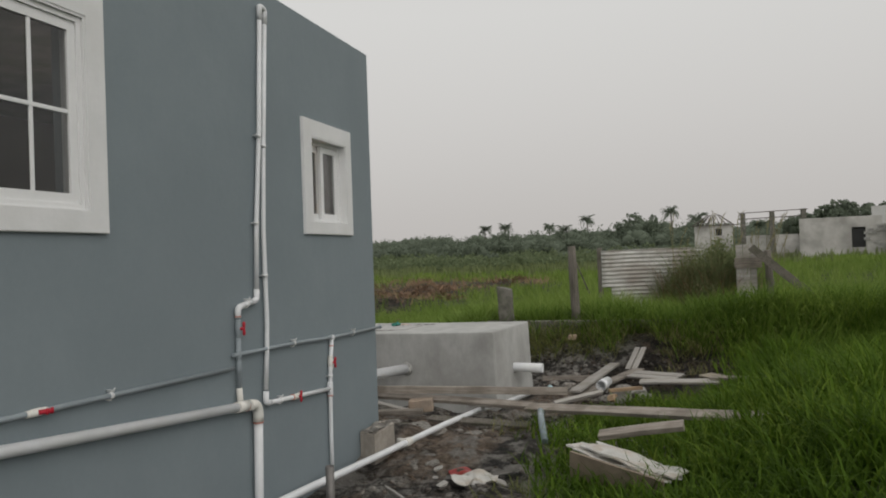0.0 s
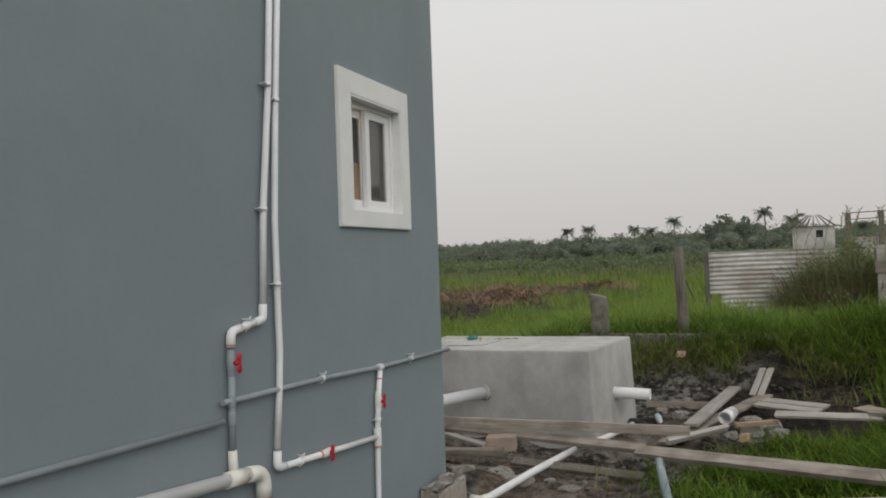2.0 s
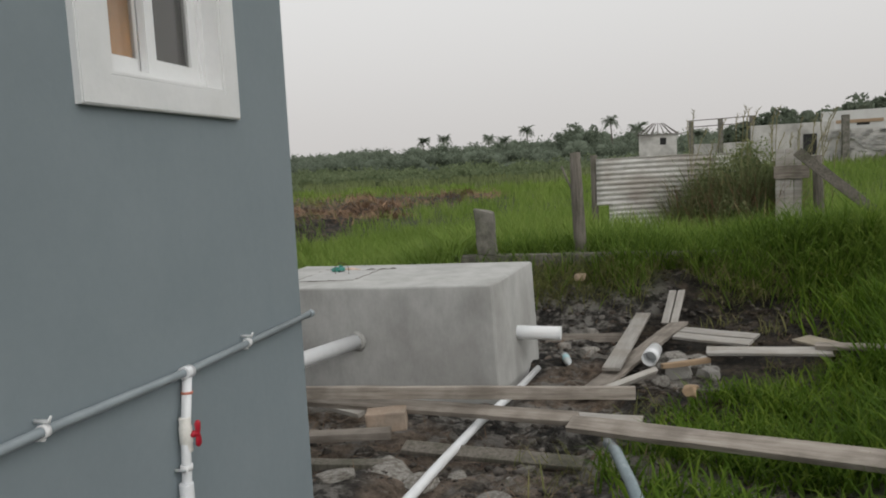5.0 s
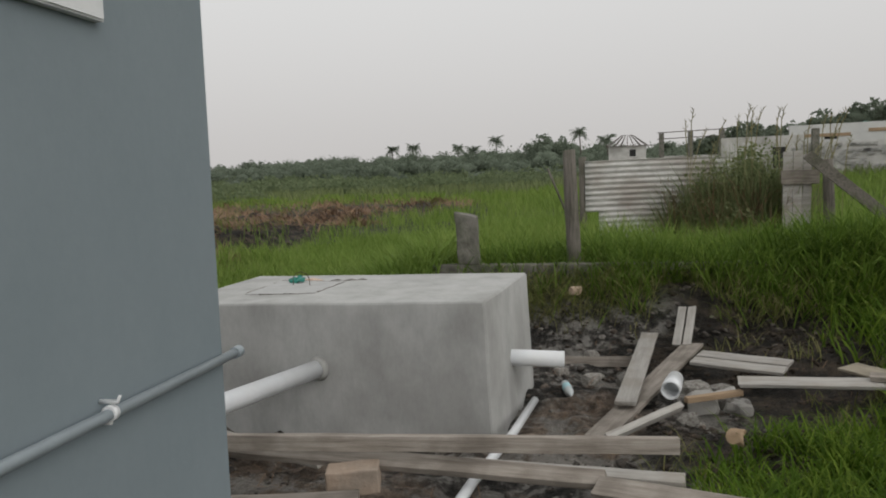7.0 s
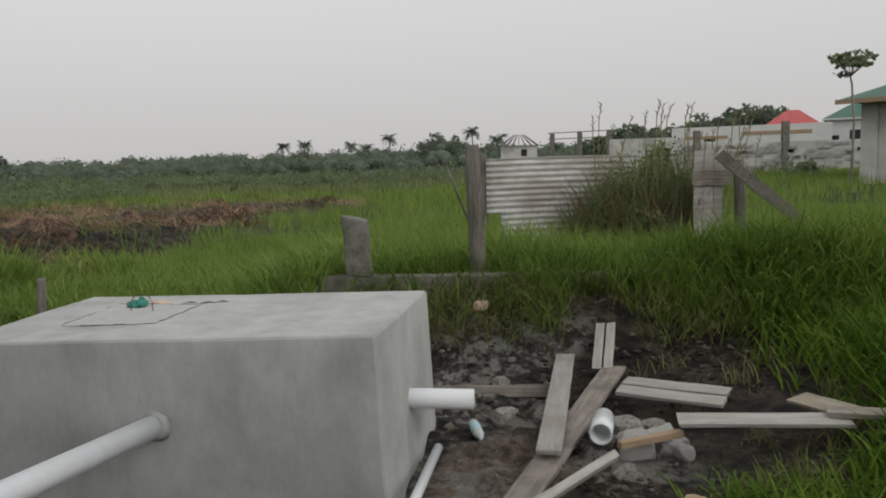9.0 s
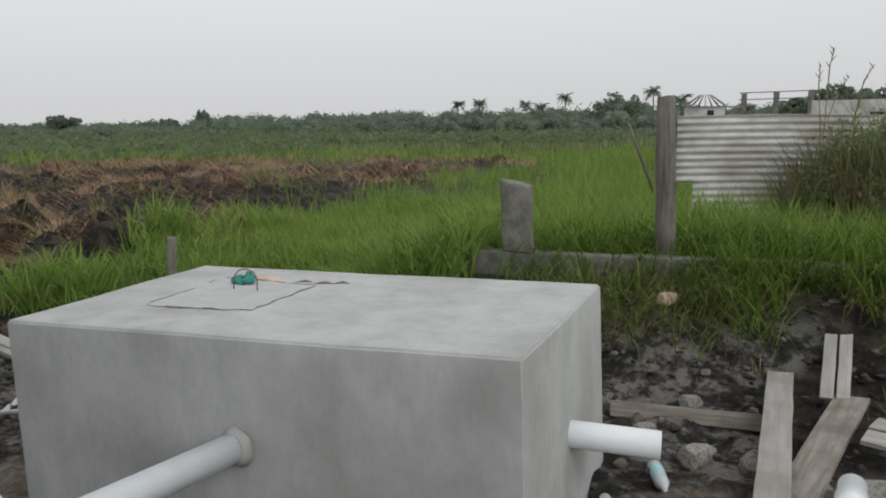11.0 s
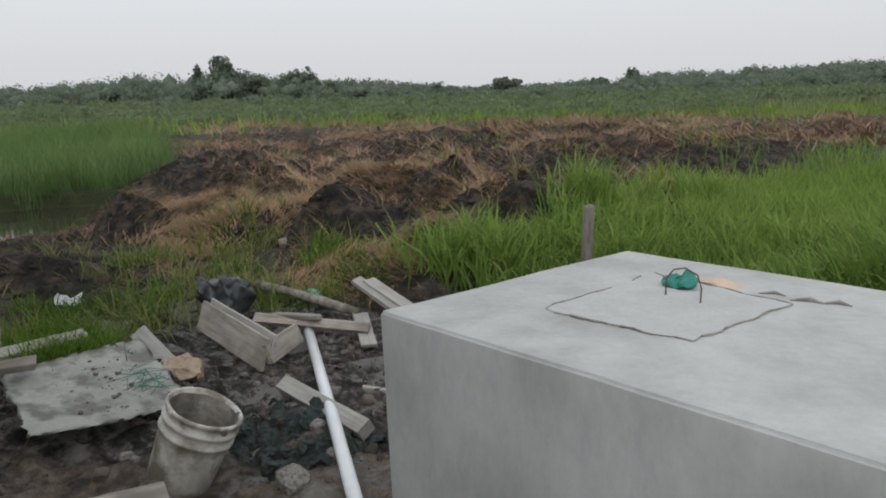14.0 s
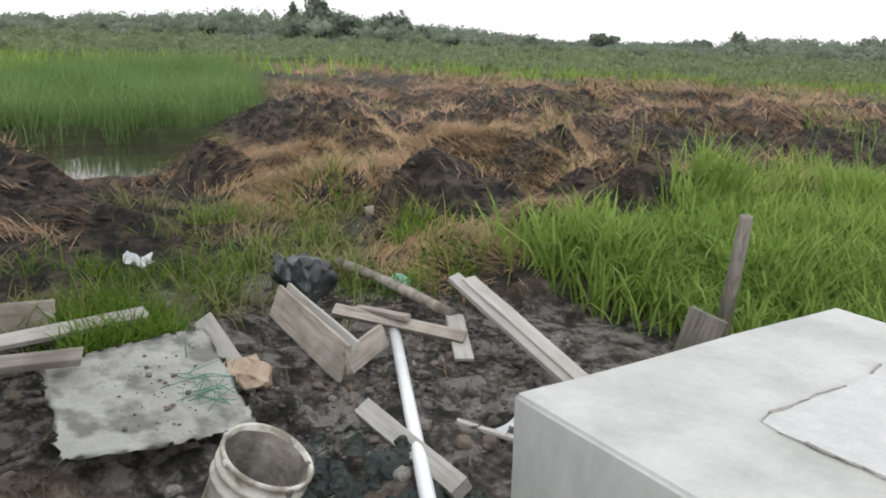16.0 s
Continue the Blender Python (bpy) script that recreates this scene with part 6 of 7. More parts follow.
blades("brown_straw", "rotting brown straw on the dug peat", xy, rand_h(len(xy), 0.25, 0.6), rand_h(len(xy), 0.014, 0.03), 1.25, M_RUSTY, 2, 12, 0.3, -0.02, comb=1.0, flat=True)
xy = scatter(rng, 12000, -14.0, -7.2, 8.0, 14.0, lambda x, y: np.clip(bare(x, y) + sstep(-8.6, -9.4, x), 0, 1) * (bumps(x, y, 0.6, 33) > 0.45), 0.08)
blades("brown_straw", "rotting brown straw on the dug peat", xy, rand_h(len(xy), 0.15, 0.4), rand_h(len(xy), 0.006, 0.012), 1.3, M_RUSTY, 2, 13, 0.3, -0.02, comb=1.0, flat=True)
xy = scatter(rng, 60000, -62, -6, 24, 74, lambda x, y: bare(x, y) * (0.2 + 0.8 * (bumps(x, y, 2.2, 35) > 0.5)), 0.25)
blades("brown_straw", "rotting brown straw on the dug peat", xy, rand_h(len(xy), 0.3, 0.8), rand_h(len(xy), 0.03, 0.06), 1.2, M_RUSTY, 2, 14, 0.3, -0.02, comb=0.5, flat=True)
# scattered green on the peat
xy = scatter(rng, 24000, -40, -6.5, 11, 50, lambda x, y: bare(x, y) * (bumps(x, y, 2.6, 37) > 0.62) * sstep(6, 20, y + 0.3 * (-x)), 0.14)
blades("peat_weeds", "green weeds regrowing on the peat", xy, rand_h(len(xy), 0.2, 0.45), rand_h(len(xy), 0.008, 0.018), 0.6, M_GRASSY, 2, 15, 0.6)
# tall grass across the ditch
xy = scatter(rng, 80000, -34, -15.6, 5.5, 22.0, lambda x, y: sstep(0.0, 0.5, np.interp(y, [4, 9.8, 12.5, 14], [-17.0, -16.5, -16.1, -16.6]) - x) * sstep(0.6, -0.4, y - 13.0 - 0.418 * (-16 - x) - 1.6 * (bumps(x, y, 1.2, 73) - 0.5)), 0.10)
blades("ditch_grass", "tall bright reeds across the ditch", xy, rand_h(len(xy), 0.5, 1.0) * (0.75 + 0.5 * bumps(xy[:, 0], xy[:, 1], 1.4, 86)), rand_h(len(xy), 0.010, 0.019), 0.5, M_REED, 2, 16, 0.8)
# far fields
xy = scatter(rng, 110000, -36, 40, 20, 62, lambda x, y: (1 - bare(x, y)) * (0.45 + 0.55 * bumps(x, y, 1.6, 39)), 0.15)
blades("field_grass", "green swamp grass of the far field", xy, rand_h(len(xy), 0.35, 0.68), rand_h(len(xy), 0.0007, 0.0013) * np.hypot(xy[:, 0] + 2, xy[:, 1] - 7), 0.42, M_GRASSF, 2, 17, 0.5)
xy = scatter(rng, 60000, -120, 60, 50, 150, lambda x, y: (0.4 + 0.6 * bumps(x, y, 5, 41)) * (1 - bare(x, y)) * sstep(-120, -70, x), 0.4)
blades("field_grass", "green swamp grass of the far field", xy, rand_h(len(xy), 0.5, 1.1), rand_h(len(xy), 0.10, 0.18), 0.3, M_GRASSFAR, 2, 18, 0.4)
xy = scatter(rng, 24000, -60, -28, 8, 55, lambda x, y: (0.3 + 0.7 * bumps(x, y, 4, 43)) * (1 - bare(x, y)) * sstep(62, 36, np.hypot(x, y)), 0.3)
blades("field_grass", "green swamp grass of the far field", xy, rand_h(len(xy), 0.5, 1.0), rand_h(len(xy), 0.07, 0.12), 0.3, M_GRASSF, 2, 19, 0.4)
xy = scatter(rng, 16000, 4, 30, 6, 22, lambda x, y: 0.4 + 0.6 * bumps(x, y, 0.8, 45), 0.1)
blades("field_grass", "green swamp grass of the far field", xy, rand_h(len(xy), 0.35, 0.6), rand_h(len(xy), 0.02, 0.04), 0.35, M_GRASSF, 2, 20, 0.4)

# rank bush over the end of the zinc sheets, with seeding stalks
# creeper green made lighter to hold the haze seen over the bush
M_CREEPER = blade_material("hazed_creeper_leaf", (0.10, 0.13, 0.06), (0.185, 0.225, 0.105), (0.31, 0.325, 0.17), 0.45)
BUSH = ((0.02, 14.85, 0.95, 0.4), (0.38, 14.8, 1.3, 0.36), (0.70, 14.8, 1.4, 0.28), (0.3, 14.5, 0.8, 0.4), (0.60, 14.95, 1.5, 0.28), (0.1, 14.95, 1.25, 0.32), (0.88, 14.75, 1.15, 0.26))
parts = [scatter(rng, 520, bx - r, bx + r, by - r, by + r, lambda x, y: 0.8 + 0 * x, 0.07) for bx, by, top, r in BUSH]
xy = np.concatenate(parts)
dome = np.concatenate([np.full(len(p), b[2]) for p, b in zip(parts, BUSH)])
blades("fence_bush", "rank mass of tall grass and creeper over the zinc fence", xy, rand_h(len(xy), 0.45, 1.25) * dome, rand_h(len(xy), 0.008, 0.016), 0.32, M_CREEPER, 3, 21, 0.55, category="bush")
xy = xy[rng.random(len(xy)) < 0.4]
blades("fence_bush", "rank mass of tall grass and creeper over the zinc fence", xy, rand_h(len(xy), 0.7, 1.5), rand_h(len(xy), 0.005, 0.011), 0.45, M_RUSTY, 3, 22, 0.7, category="bush")
stalk_rng = random.Random(4)
bm = bmesh.new()
for k in range(26):
    x, y = stalk_rng.uniform(-0.5, 1.6), stalk_rng.uniform(14.3, 15.3)
    lean_x, top_z = stalk_rng.uniform(-0.1, 0.3), stalk_rng.uniform(1.9, 2.45)
    p = [Vector((x, y, 0.4)), Vector((x + lean_x * 0.4, y, 0.4 + (top_z - 0.4) * 0.6)), Vector((x + lean_x, y, top_z - 0.18)), Vector((x + lean_x * 1.3 + 0.03, y, top_z))]
    tube_bm(p, [0.005, 0.004, 0.007, 0.002], 4, bm)
    for q in range(7):
        c = p[2].lerp(p[3], q / 7)
        tube_bm([c, c + Vector((stalk_rng.uniform(-0.05, 0.05), stalk_rng.uniform(-0.04, 0.04), 0.05))], [0.007, 0.001], 3, bm)
M_STALK = material("dry_seed_stalk", [(0.16, 0.15, 0.07), (0.28, 0.25, 0.13)], scale=8, rough_value=0.8, bump=0)
tagged(part("seed_stalks", bm, M_STALK), "tall dry seeding grass stalks above the fence", "grass", kind="stuff")

# ditch water
M_WATER = bpy.data.materials.new("still_ditch_water")
M_WATER.use_nodes = True
wb = M_WATER.node_tree.nodes["Principled BSDF"]
wb.inputs["Base Color"].default_value = (0.035, 0.032, 0.022, 1)
wb.inputs["Roughness"].default_value = 0.06
wb.inputs["Specular IOR Level"].default_value = 0.5
wt = M_WATER.node_tree.nodes.new("ShaderNodeTexNoise")
wt.inputs["Scale"].default_value = 3.0
wbump = M_WATER.node_tree.nodes.new("ShaderNodeBump")
wbump.inputs["Strength"].default_value, wbump.inputs["Distance"].default_value = 0.15, 0.01
M_WATER.node_tree.links.new(wt.outputs["Fac"], wbump.inputs["Height"])
M_WATER.node_tree.links.new(wbump.outputs[0], wb.inputs["Normal"])
bm = bmesh.new()
bmesh.ops.create_circle(bm, cap_ends=True, segments=40, radius=1, matrix=Matrix.Translation((-14.5, 9.8, -0.17)) @ pose(0, 0, 0, 0, 0, 105) @ Matrix.Diagonal((3.3, 2.5, 1, 1)))
tagged(part("water", bm, M_WATER), "still brown ditch water reflecting the sky", "water", kind="structure")


# ---- woods, palms and far trees ----
def polar(az, dist):
    """A place by degrees left of straight ahead and metres away."""
    return -1.5 - math.sin(radians(az)) * dist, 5.0 + math.cos(radians(az)) * dist


def leaf_cloud(rng, centre, radii, n, size, lumps=7, low=0.0, reach=2.0):
    """Leaf cards on lumpy shells: arrays of verts (n*4, 3)."""
    cx, cy, cz = centre
    rx, ry, rz = radii
    lc = rng.normal(0, 0.45, (lumps, 3))
    lc /= np.maximum(1, np.linalg.norm(lc, axis=1) / reach)[:, None]
    lc[:, 2] = np.abs(lc[:, 2]) * 0.9 - 0.15
    lr = 0.35 + 0.35 * rng.random(lumps)
    which = rng.integers(0, lumps, n)
    d = rng.normal(0, 1, (n, 3))
    d /= np.linalg.norm(d, axis=1)[:, None]
    p = lc[which] + d * (lr[which] * (0.65 + 0.4 * rng.random(n)))[:, None]
    p[:, 2] = np.maximum(p[:, 2], -0.75 + low)
    p = p * np.array([rx, ry, rz]) + np.array([cx, cy, cz])
    a = rng.normal(0, 1, (n, 3))
    a /= np.linalg.norm(a, axis=1)[:, None]
    b = np.cross(a, rng.normal(0, 1, (n, 3)))
    b /= np.linalg.norm(b, axis=1)[:, None]
    s = (size * (0.5 + rng.random(n)))[:, None]
    return np.stack([p - a * s, p - b * s * 0.6, p + a * s, p + b * s * 0.6], 1).reshape(-1, 3)


_bm = bmesh.new()
bmesh.ops.create_icosphere(_bm, subdivisions=1, radius=1)
ICO_V = np.array([v.co[:] for v in _bm.verts])
ICO_F = np.array([[v.index for v in f.verts] for f in _bm.faces])
_bm.free()


def crown(rng, centre, radii, lumps, n, size, spread=0.45, limit=0.72):
    """A leafy crown: inner clumps (verts) and the leaf cards that cover them."""
    lc = rng.normal(0, spread, (lumps, 3))
    lc /= np.maximum(1, np.linalg.norm(lc, axis=1) / limit)[:, None]
    lc[:, 2] = np.abs(lc[:, 2]) * 0.9 - 0.25
    lr = 0.16 + 0.20 * rng.random(lumps)
    cores = max(2, lumps // 5)
    V = ICO_V[None] * (0.34 + 0.03 * rng.normal(0, 1, (cores, len(ICO_V), 1)))
    V = (V + 0.55 * lc[:cores, None]) * np.array(radii) + np.array(centre)
    which = rng.integers(0, lumps, n)
    d = rng.normal(0, 1, (n, 3))
    d /= np.linalg.norm(d, axis=1)[:, None]
    p = (lc[which] + d * (lr[which] * (0.8 + 0.3 * rng.random(n)))[:, None]) * np.array(radii) + np.array(centre)
    u = rng.normal(0, 1, (n, 3))
    u /= np.linalg.norm(u, axis=1)[:, None]
    w = np.cross(u, d + 0.5 * rng.normal(0, 1, (n, 3)))
    w /= np.linalg.norm(w, axis=1)[:, None]
    s = (size * (0.5 + rng.random(n)))[:, None]
    return V.reshape(-1, 3), np.stack([p - u * s, p - w * s * 0.7, p + u * s, p + w * s * 0.7], 1).reshape(-1, 3)


def cards(name, chunks, mat, parent=None, label=""):
    V = np.concatenate(chunks)
    return np_mesh(name, V, np.arange(len(V)).reshape(-1, 4), mat, parent, label)


# distance haze is mixed into this leaf colour: paler and greyer than the leaves
M_FAR = blade_material("hazed_far_foliage", (0.155, 0.188, 0.138), (0.173, 0.207, 0.152), (0.192, 0.228, 0.167), 0.55)
# brush green lifted and greyed to carry the haze in its colour
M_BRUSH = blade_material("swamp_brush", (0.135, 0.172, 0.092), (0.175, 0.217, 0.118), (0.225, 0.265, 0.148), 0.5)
M_BARK = material("grey_bark", [(0.09, 0.08, 0.07), (0.17, 0.15, 0.13)], scale=2, rough_value=0.9, bump=0.3, stretch=(4, 4, 0.5))
# darker copy of the hazed leaf colour: shade inside the crowns is painted in
M_FARMASS = material("shaded_leaf_mass", [(0.096, 0.116, 0.086), (0.120, 0.144, 0.106)], scale=0.9, detail=10, rough_value=0.95, bump=0.3, bump_scale=2.2, bump_distance=0.3, grain=0.2, specular=0.1)
rng = np.random.default_rng(17)

# treetops of the skyline, degrees up, by degrees left of ahead
SKY_AZ = [-60, -30, -19, -9, -4, 0, 2, 6, 12, 21, 29, 34, 38, 44, 48, 52, 57, 62, 69, 74, 82, 100]
SKY_EL = [2.2, 2.6, 2.6, 2.3, 2.1, 2.6, 2.7, 2.2, 2.1, 1.8, 1.6, 1.3, 1.0, 0.8, 1.2, 1.7, 2.3, 2.5, 2.1, 1.6, 1.1, 1.0]
chunks, lumps = [], []
for k in range(860):
    az = rng.uniform(-44, 96)
    front = k % 2
    dist = rng.uniform(140, 180) if front else rng.uniform(170, 230)
    share = rng.uniform(0.45, 0.8) if front else rng.uniform(0.8, 1.05)
    top = 1.6 + dist * math.tan(radians(float(np.interp(az, SKY_AZ, SKY_EL)))) * share
    x, y = polar(az, dist)
    r = rng.uniform(3.0, 5.5) if front else rng.uniform(3.2, 6.5)
    core, leaves = crown(rng, (x, y, top * 0.52), (r, r * 0.8, top * 0.62), 26, 520, 0.23, 0.42)
    lumps.append(core)
    chunks.append(leaves)
for k in range(330):
    x, y = polar(rng.uniform(-44, 96), rng.uniform(128, 165))
    top = rng.uniform(2.2, 3.6)
    r = rng.uniform(2.0, 4.5)
    core, leaves = crown(rng, (x, y, top * 0.4), (r, r * 0.7, top * 0.7), 16, 240, 0.21, 0.42)
    lumps.append(core)
    chunks.append(leaves)
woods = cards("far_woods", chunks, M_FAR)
LV = np.concatenate(lumps)
LF = (ICO_F[None] + (np.arange(len(LV) // len(ICO_V)) * len(ICO_V))[:, None, None]).reshape(-1, 3)
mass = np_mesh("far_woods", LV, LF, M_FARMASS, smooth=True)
tagged(mass, "hazy grey-green line of far swamp woods", "woods", kind="stuff")
tagged(woods, "hazy grey-green line of far swamp woods", "woods", kind="stuff")
chunks = []
for k in range(2300):
    az = rng.uniform(-40, 96)
    dist = (38 if az > 24 else 78) + (112 if az > 24 else 75) * rng.random() ** 1.1
    x, y = polar(az, dist)
    if float(bare(x, y)) > 0.4:
        continue
    top = (rng.uniform(0.5, 1.0) + 0.013 * max(dist - 50, 0)) * rng.uniform(0.7, 1.25)
    chunks.append(leaf_cloud(rng, (x, y, top * 0.45), (rng.uniform(0.8, 2.2), rng.uniform(0.8, 2.2), top * 0.6), 95, 0.10 + 0.0012 * dist, 6))
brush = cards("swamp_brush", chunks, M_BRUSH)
tagged(brush, "low tangled green brush of the swamp", "brush", kind="stuff")


def broad_tree(az, dist, top, spread, label, n=900, size=0.30, lift=0.45, kind_name="tree"):
    x, y = polar(az, dist)
    t = thing(kind_name, label, "tree", (x, y, 0))
    bm = tube_bm([(0, 0, -0.2), (0.1, 0, top * lift), (0.0, 0.1, top * 0.75)], [0.28, 0.2, 0.08], 7)
    for k in range(6):
        a = k * 1.05 + rng.uniform(0, 0.4)
        tube_bm([(0.08, 0, top * lift), (math.cos(a) * spread * 0.4, math.sin(a) * spread * 0.4, top * 0.66), (math.cos(a) * spread * 0.75, math.sin(a) * spread * 0.75, top * 0.8)], [0.12, 0.07, 0.03], 5, bm)
    part("trunk", bm, M_BARK, t)
    core, leaves = crown(rng, (0, 0, top * (0.5 + lift * 0.5)), (spread * 1.2, spread * 1.2, top * (1 - lift) * 0.72), 20, n, size, 0.6, 0.95)
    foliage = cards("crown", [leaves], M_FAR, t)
    LF = (ICO_F[None] + (np.arange(4) * len(ICO_V))[:, None, None]).reshape(-1, 3)
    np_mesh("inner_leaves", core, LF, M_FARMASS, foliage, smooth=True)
    return t


def palm(az, dist, top, label, fronds=40, reach=2.5):
    x, y = polar(az, dist)
    t = thing("palm_tree", label, "palm", (x, y, 0), "far palms")
    bend = rng.uniform(-0.6, 0.6)
    part("trunk", tube_bm([(0, 0, -0.2), (bend * 0.3, 0, top * 0.5), (bend, 0, top - 1.4)], [0.22, 0.16, 0.12], 7), M_BARK, t)
    V = []
    for k in range(fronds):
        a = k * 2.4 + rng.uniform(-0.2, 0.2)
        rise = rng.uniform(-0.3, 1.9)
        crown_at = Vector((bend, 0, top - 1.4))
        long = reach * rng.uniform(0.7, 1.05)
        prev = crown_at
        d = Vector((math.cos(a), math.sin(a), 0))
        side = Vector((-d.y, d.x, 0))
        for s in range(8):
            f = (s + 1) / 8
            p = crown_at + d * long * f * (1 - 0.12 * f) + Vector((0, 0, rise * f * 1.5 - 1.7 * f * f))
            # paired drooping leaflets with gaps between them
            q = prev.lerp(p, 0.55)
            for sign in (-1, 1):
                out = side * sign * 0.5 * (1 - 0.6 * f) + d * 0.16 + Vector((0, 0, -0.20))
                V += [prev, q, q + out, prev + out * 0.95]
            V += [prev, p, p + Vector((0, 0, -0.05)), prev + Vector((0, 0, -0.05))]
            prev = p
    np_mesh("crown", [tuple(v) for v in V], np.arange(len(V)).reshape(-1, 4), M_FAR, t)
    return t


for az, dist, top in ((13.9, 190, 9.6), (12.4, 190, 10.0), (9.0, 195, 9.8), (7.9, 190, 9.0), (6.0, 185, 11.0), (-0.2, 170, 11.4), (-2.2, 150, 8.8), (46.0, 160, 4.9), (53.7, 150, 5.4), (-6.5, 150, 7.0)):
    palm(az, dist, top, "hazy coconut palm above the far woods")
for az, dist, top, spread, lift in ((2.0, 160, 9.2, 3.4, 0.35), (3.2, 165, 7.6, 3.8, 0.3), (61.3, 150, 9.4, 2.0, 0.35), (63.0, 155, 8.0, 1.0, 0.35), (60.2, 150, 6.8, 3.2, 0.3), (58.3, 152, 6.2, 3.4, 0.3), (55.8, 150, 7.0, 2.6, 0.4), (41.1, 165, 5.0, 2.4, 0.5), (32.1, 190, 7.2, 1.5, 0.2), (34.6, 190, 4.8, 2.0, 0.5), (24.0, 190, 6.4, 3.4, 0.3), (-16.2, 125, 8.8, 4.6, 0.25), (-18.6, 128, 9.6, 5.2, 0.25), (-20.6, 125, 9.0, 4.6, 0.25), (-12.5, 120, 7.6, 4.4, 0.25), (-10.4, 125, 6.8, 4.0, 0.25)):
    dense = spread > 3.9
    broad_tree(az, dist, top, spread, "dark broad-crowned tree in the far woods", n=2600 if dense else 1100, size=0.34 if dense else 0.28, lift=lift)
# bare-branched tree
x, y = polar(47.8, 160)
bare_tree = thing("dead_tree", "pale leafless tree in the far woods", "tree", (x, y, 0))
bm = tube_bm([(0, 0, 0), (0, 0, 2.5)], [0.2, 0.14], 6)
for k in range(16):
    a, s = k * 0.9, rng.uniform(0.8, 2.2)
    tube_bm([(0, 0, 1.8 + 0.05 * k), (math.cos(a) * s * 0.5, math.sin(a) * s * 0.5, 3.2), (math.cos(a) * s, math.sin(a) * s, rng.uniform(3.8, 5.2))], [0.08, 0.05, 0.02], 4, bm)
part("trunk", bm, M_BARK, bare_tree)

# ---- far buildings on the right ----
M_BLOCKWALL = material("grey_block_wall", [(0.442, 0.429, 0.403), (0.598, 0.585, 0.559)], scale=1.2, rough_value=0.95, bump=0.2, stain=(0.24, 0.23, 0.21), stain_scale=0.5, stain_amount=0.6)
M_PALE = material("pale_house_paint", [(0.55, 0.55, 0.53), (0.64, 0.64, 0.62)], scale=0.8, rough_value=0.8, bump=0.1)
M_ROOFRED = material("faded_red_roof", [(0.42, 0.09, 0.09), (0.52, 0.13, 0.12)], scale=1.5, rough_value=0.6, bump=0.1)
M_ROOFGREEN = material("green_sheet_roof", [(0.06, 0.13, 0.10), (0.10, 0.18, 0.14)], scale=1.5, rough_value=0.6, bump=0.1)
M_DARK = material("dark_opening", [(0.025, 0.025, 0.025), (0.04, 0.04, 0.04)], scale=1, bump=0)


def building(name, label, az, dist, width, depth, eave, roof_h, wall_mat, roof_mat, turn, openings=(), base=0.2, over=0.4, hip=True, fascia_mat=None):
    """A house: walls with recessed openings, a hipped roof with eaves. openings: centre, sill, width, height on the front."""
    x, y = polar(az, dist)
    b = thing(name, label, "house", (x, y, base))
    b.rotation_euler = (0, 0, radians(turn))
    h = eave - base
    # front wall, one slab with its openings left out
    cuts = sorted(openings)
    us = sorted({-width / 2, width / 2} | {c + k * w / 2 for c, _, w, _ in cuts for k in (-1, 1)})
    vs = sorted({-0.6, h} | {z for _, sill, _, hh in cuts for z in (sill, sill + hh)})
    skip = {(i, j) for i in range(len(us) - 1) for j in range(len(vs) - 1) for c, sill, w, hh in cuts if abs((us[i] + us[i + 1]) / 2 - c) < w / 2 and sill < (vs[j] + vs[j + 1]) / 2 < sill + hh}
    bm = plate_bm(us, vs, skip, lambda u, v, side: (u, -depth / 2 + 0.2 * side, v))
    part("wall", bm, wall_mat, b)
    part("wall", box_bm(-width / 2, -width / 2 + 0.2, -depth / 2 + 0.2, depth / 2, -0.6, h), wall_mat, b)
    part("wall", box_bm(width / 2 - 0.2, width / 2, -depth / 2 + 0.2, depth / 2, -0.6, h), wall_mat, b)
    part("wall", box_bm(-width / 2 + 0.2, width / 2 - 0.2, depth / 2 - 0.2, depth / 2, -0.6, h), wall_mat, b)
    for c, sill, w, hh in cuts:
        part("window", box_bm(c - w / 2, c + w / 2, -depth / 2 + 0.12, -depth / 2 + 0.16, sill, sill + hh), M_DARK, b)
    if roof_mat:
        bm = bmesh.new()
        hw, hd = width / 2 + over, depth / 2 + over
        rdg = max(hw - hd, 0.01) if hip else hw
        low = [bm.verts.new(p) for p in ((-hw, -hd, h), (hw, -hd, h), (hw, hd, h), (-hw, hd, h))]
        r0, r1 = bm.verts.new((-rdg, 0, h + roof_h)), bm.verts.new((rdg, 0, h + roof_h))
        for f in ((low[0], low[1], r1, r0), (low[2], low[3], r0, r1), (low[1], low[2], r1), (low[3], low[0], r0), low[::-1]):
            bm.faces.new(f)
        bmesh.ops.recalc_face_normals(bm, faces=bm.faces)
        part("roof", bm, roof_mat, b)
        part("fascia", box_bm(-hw, hw, -hd - 0.03, -hd + 0.03, h - 0.15, h + 0.04), fascia_mat or wall_mat, b)
    return b


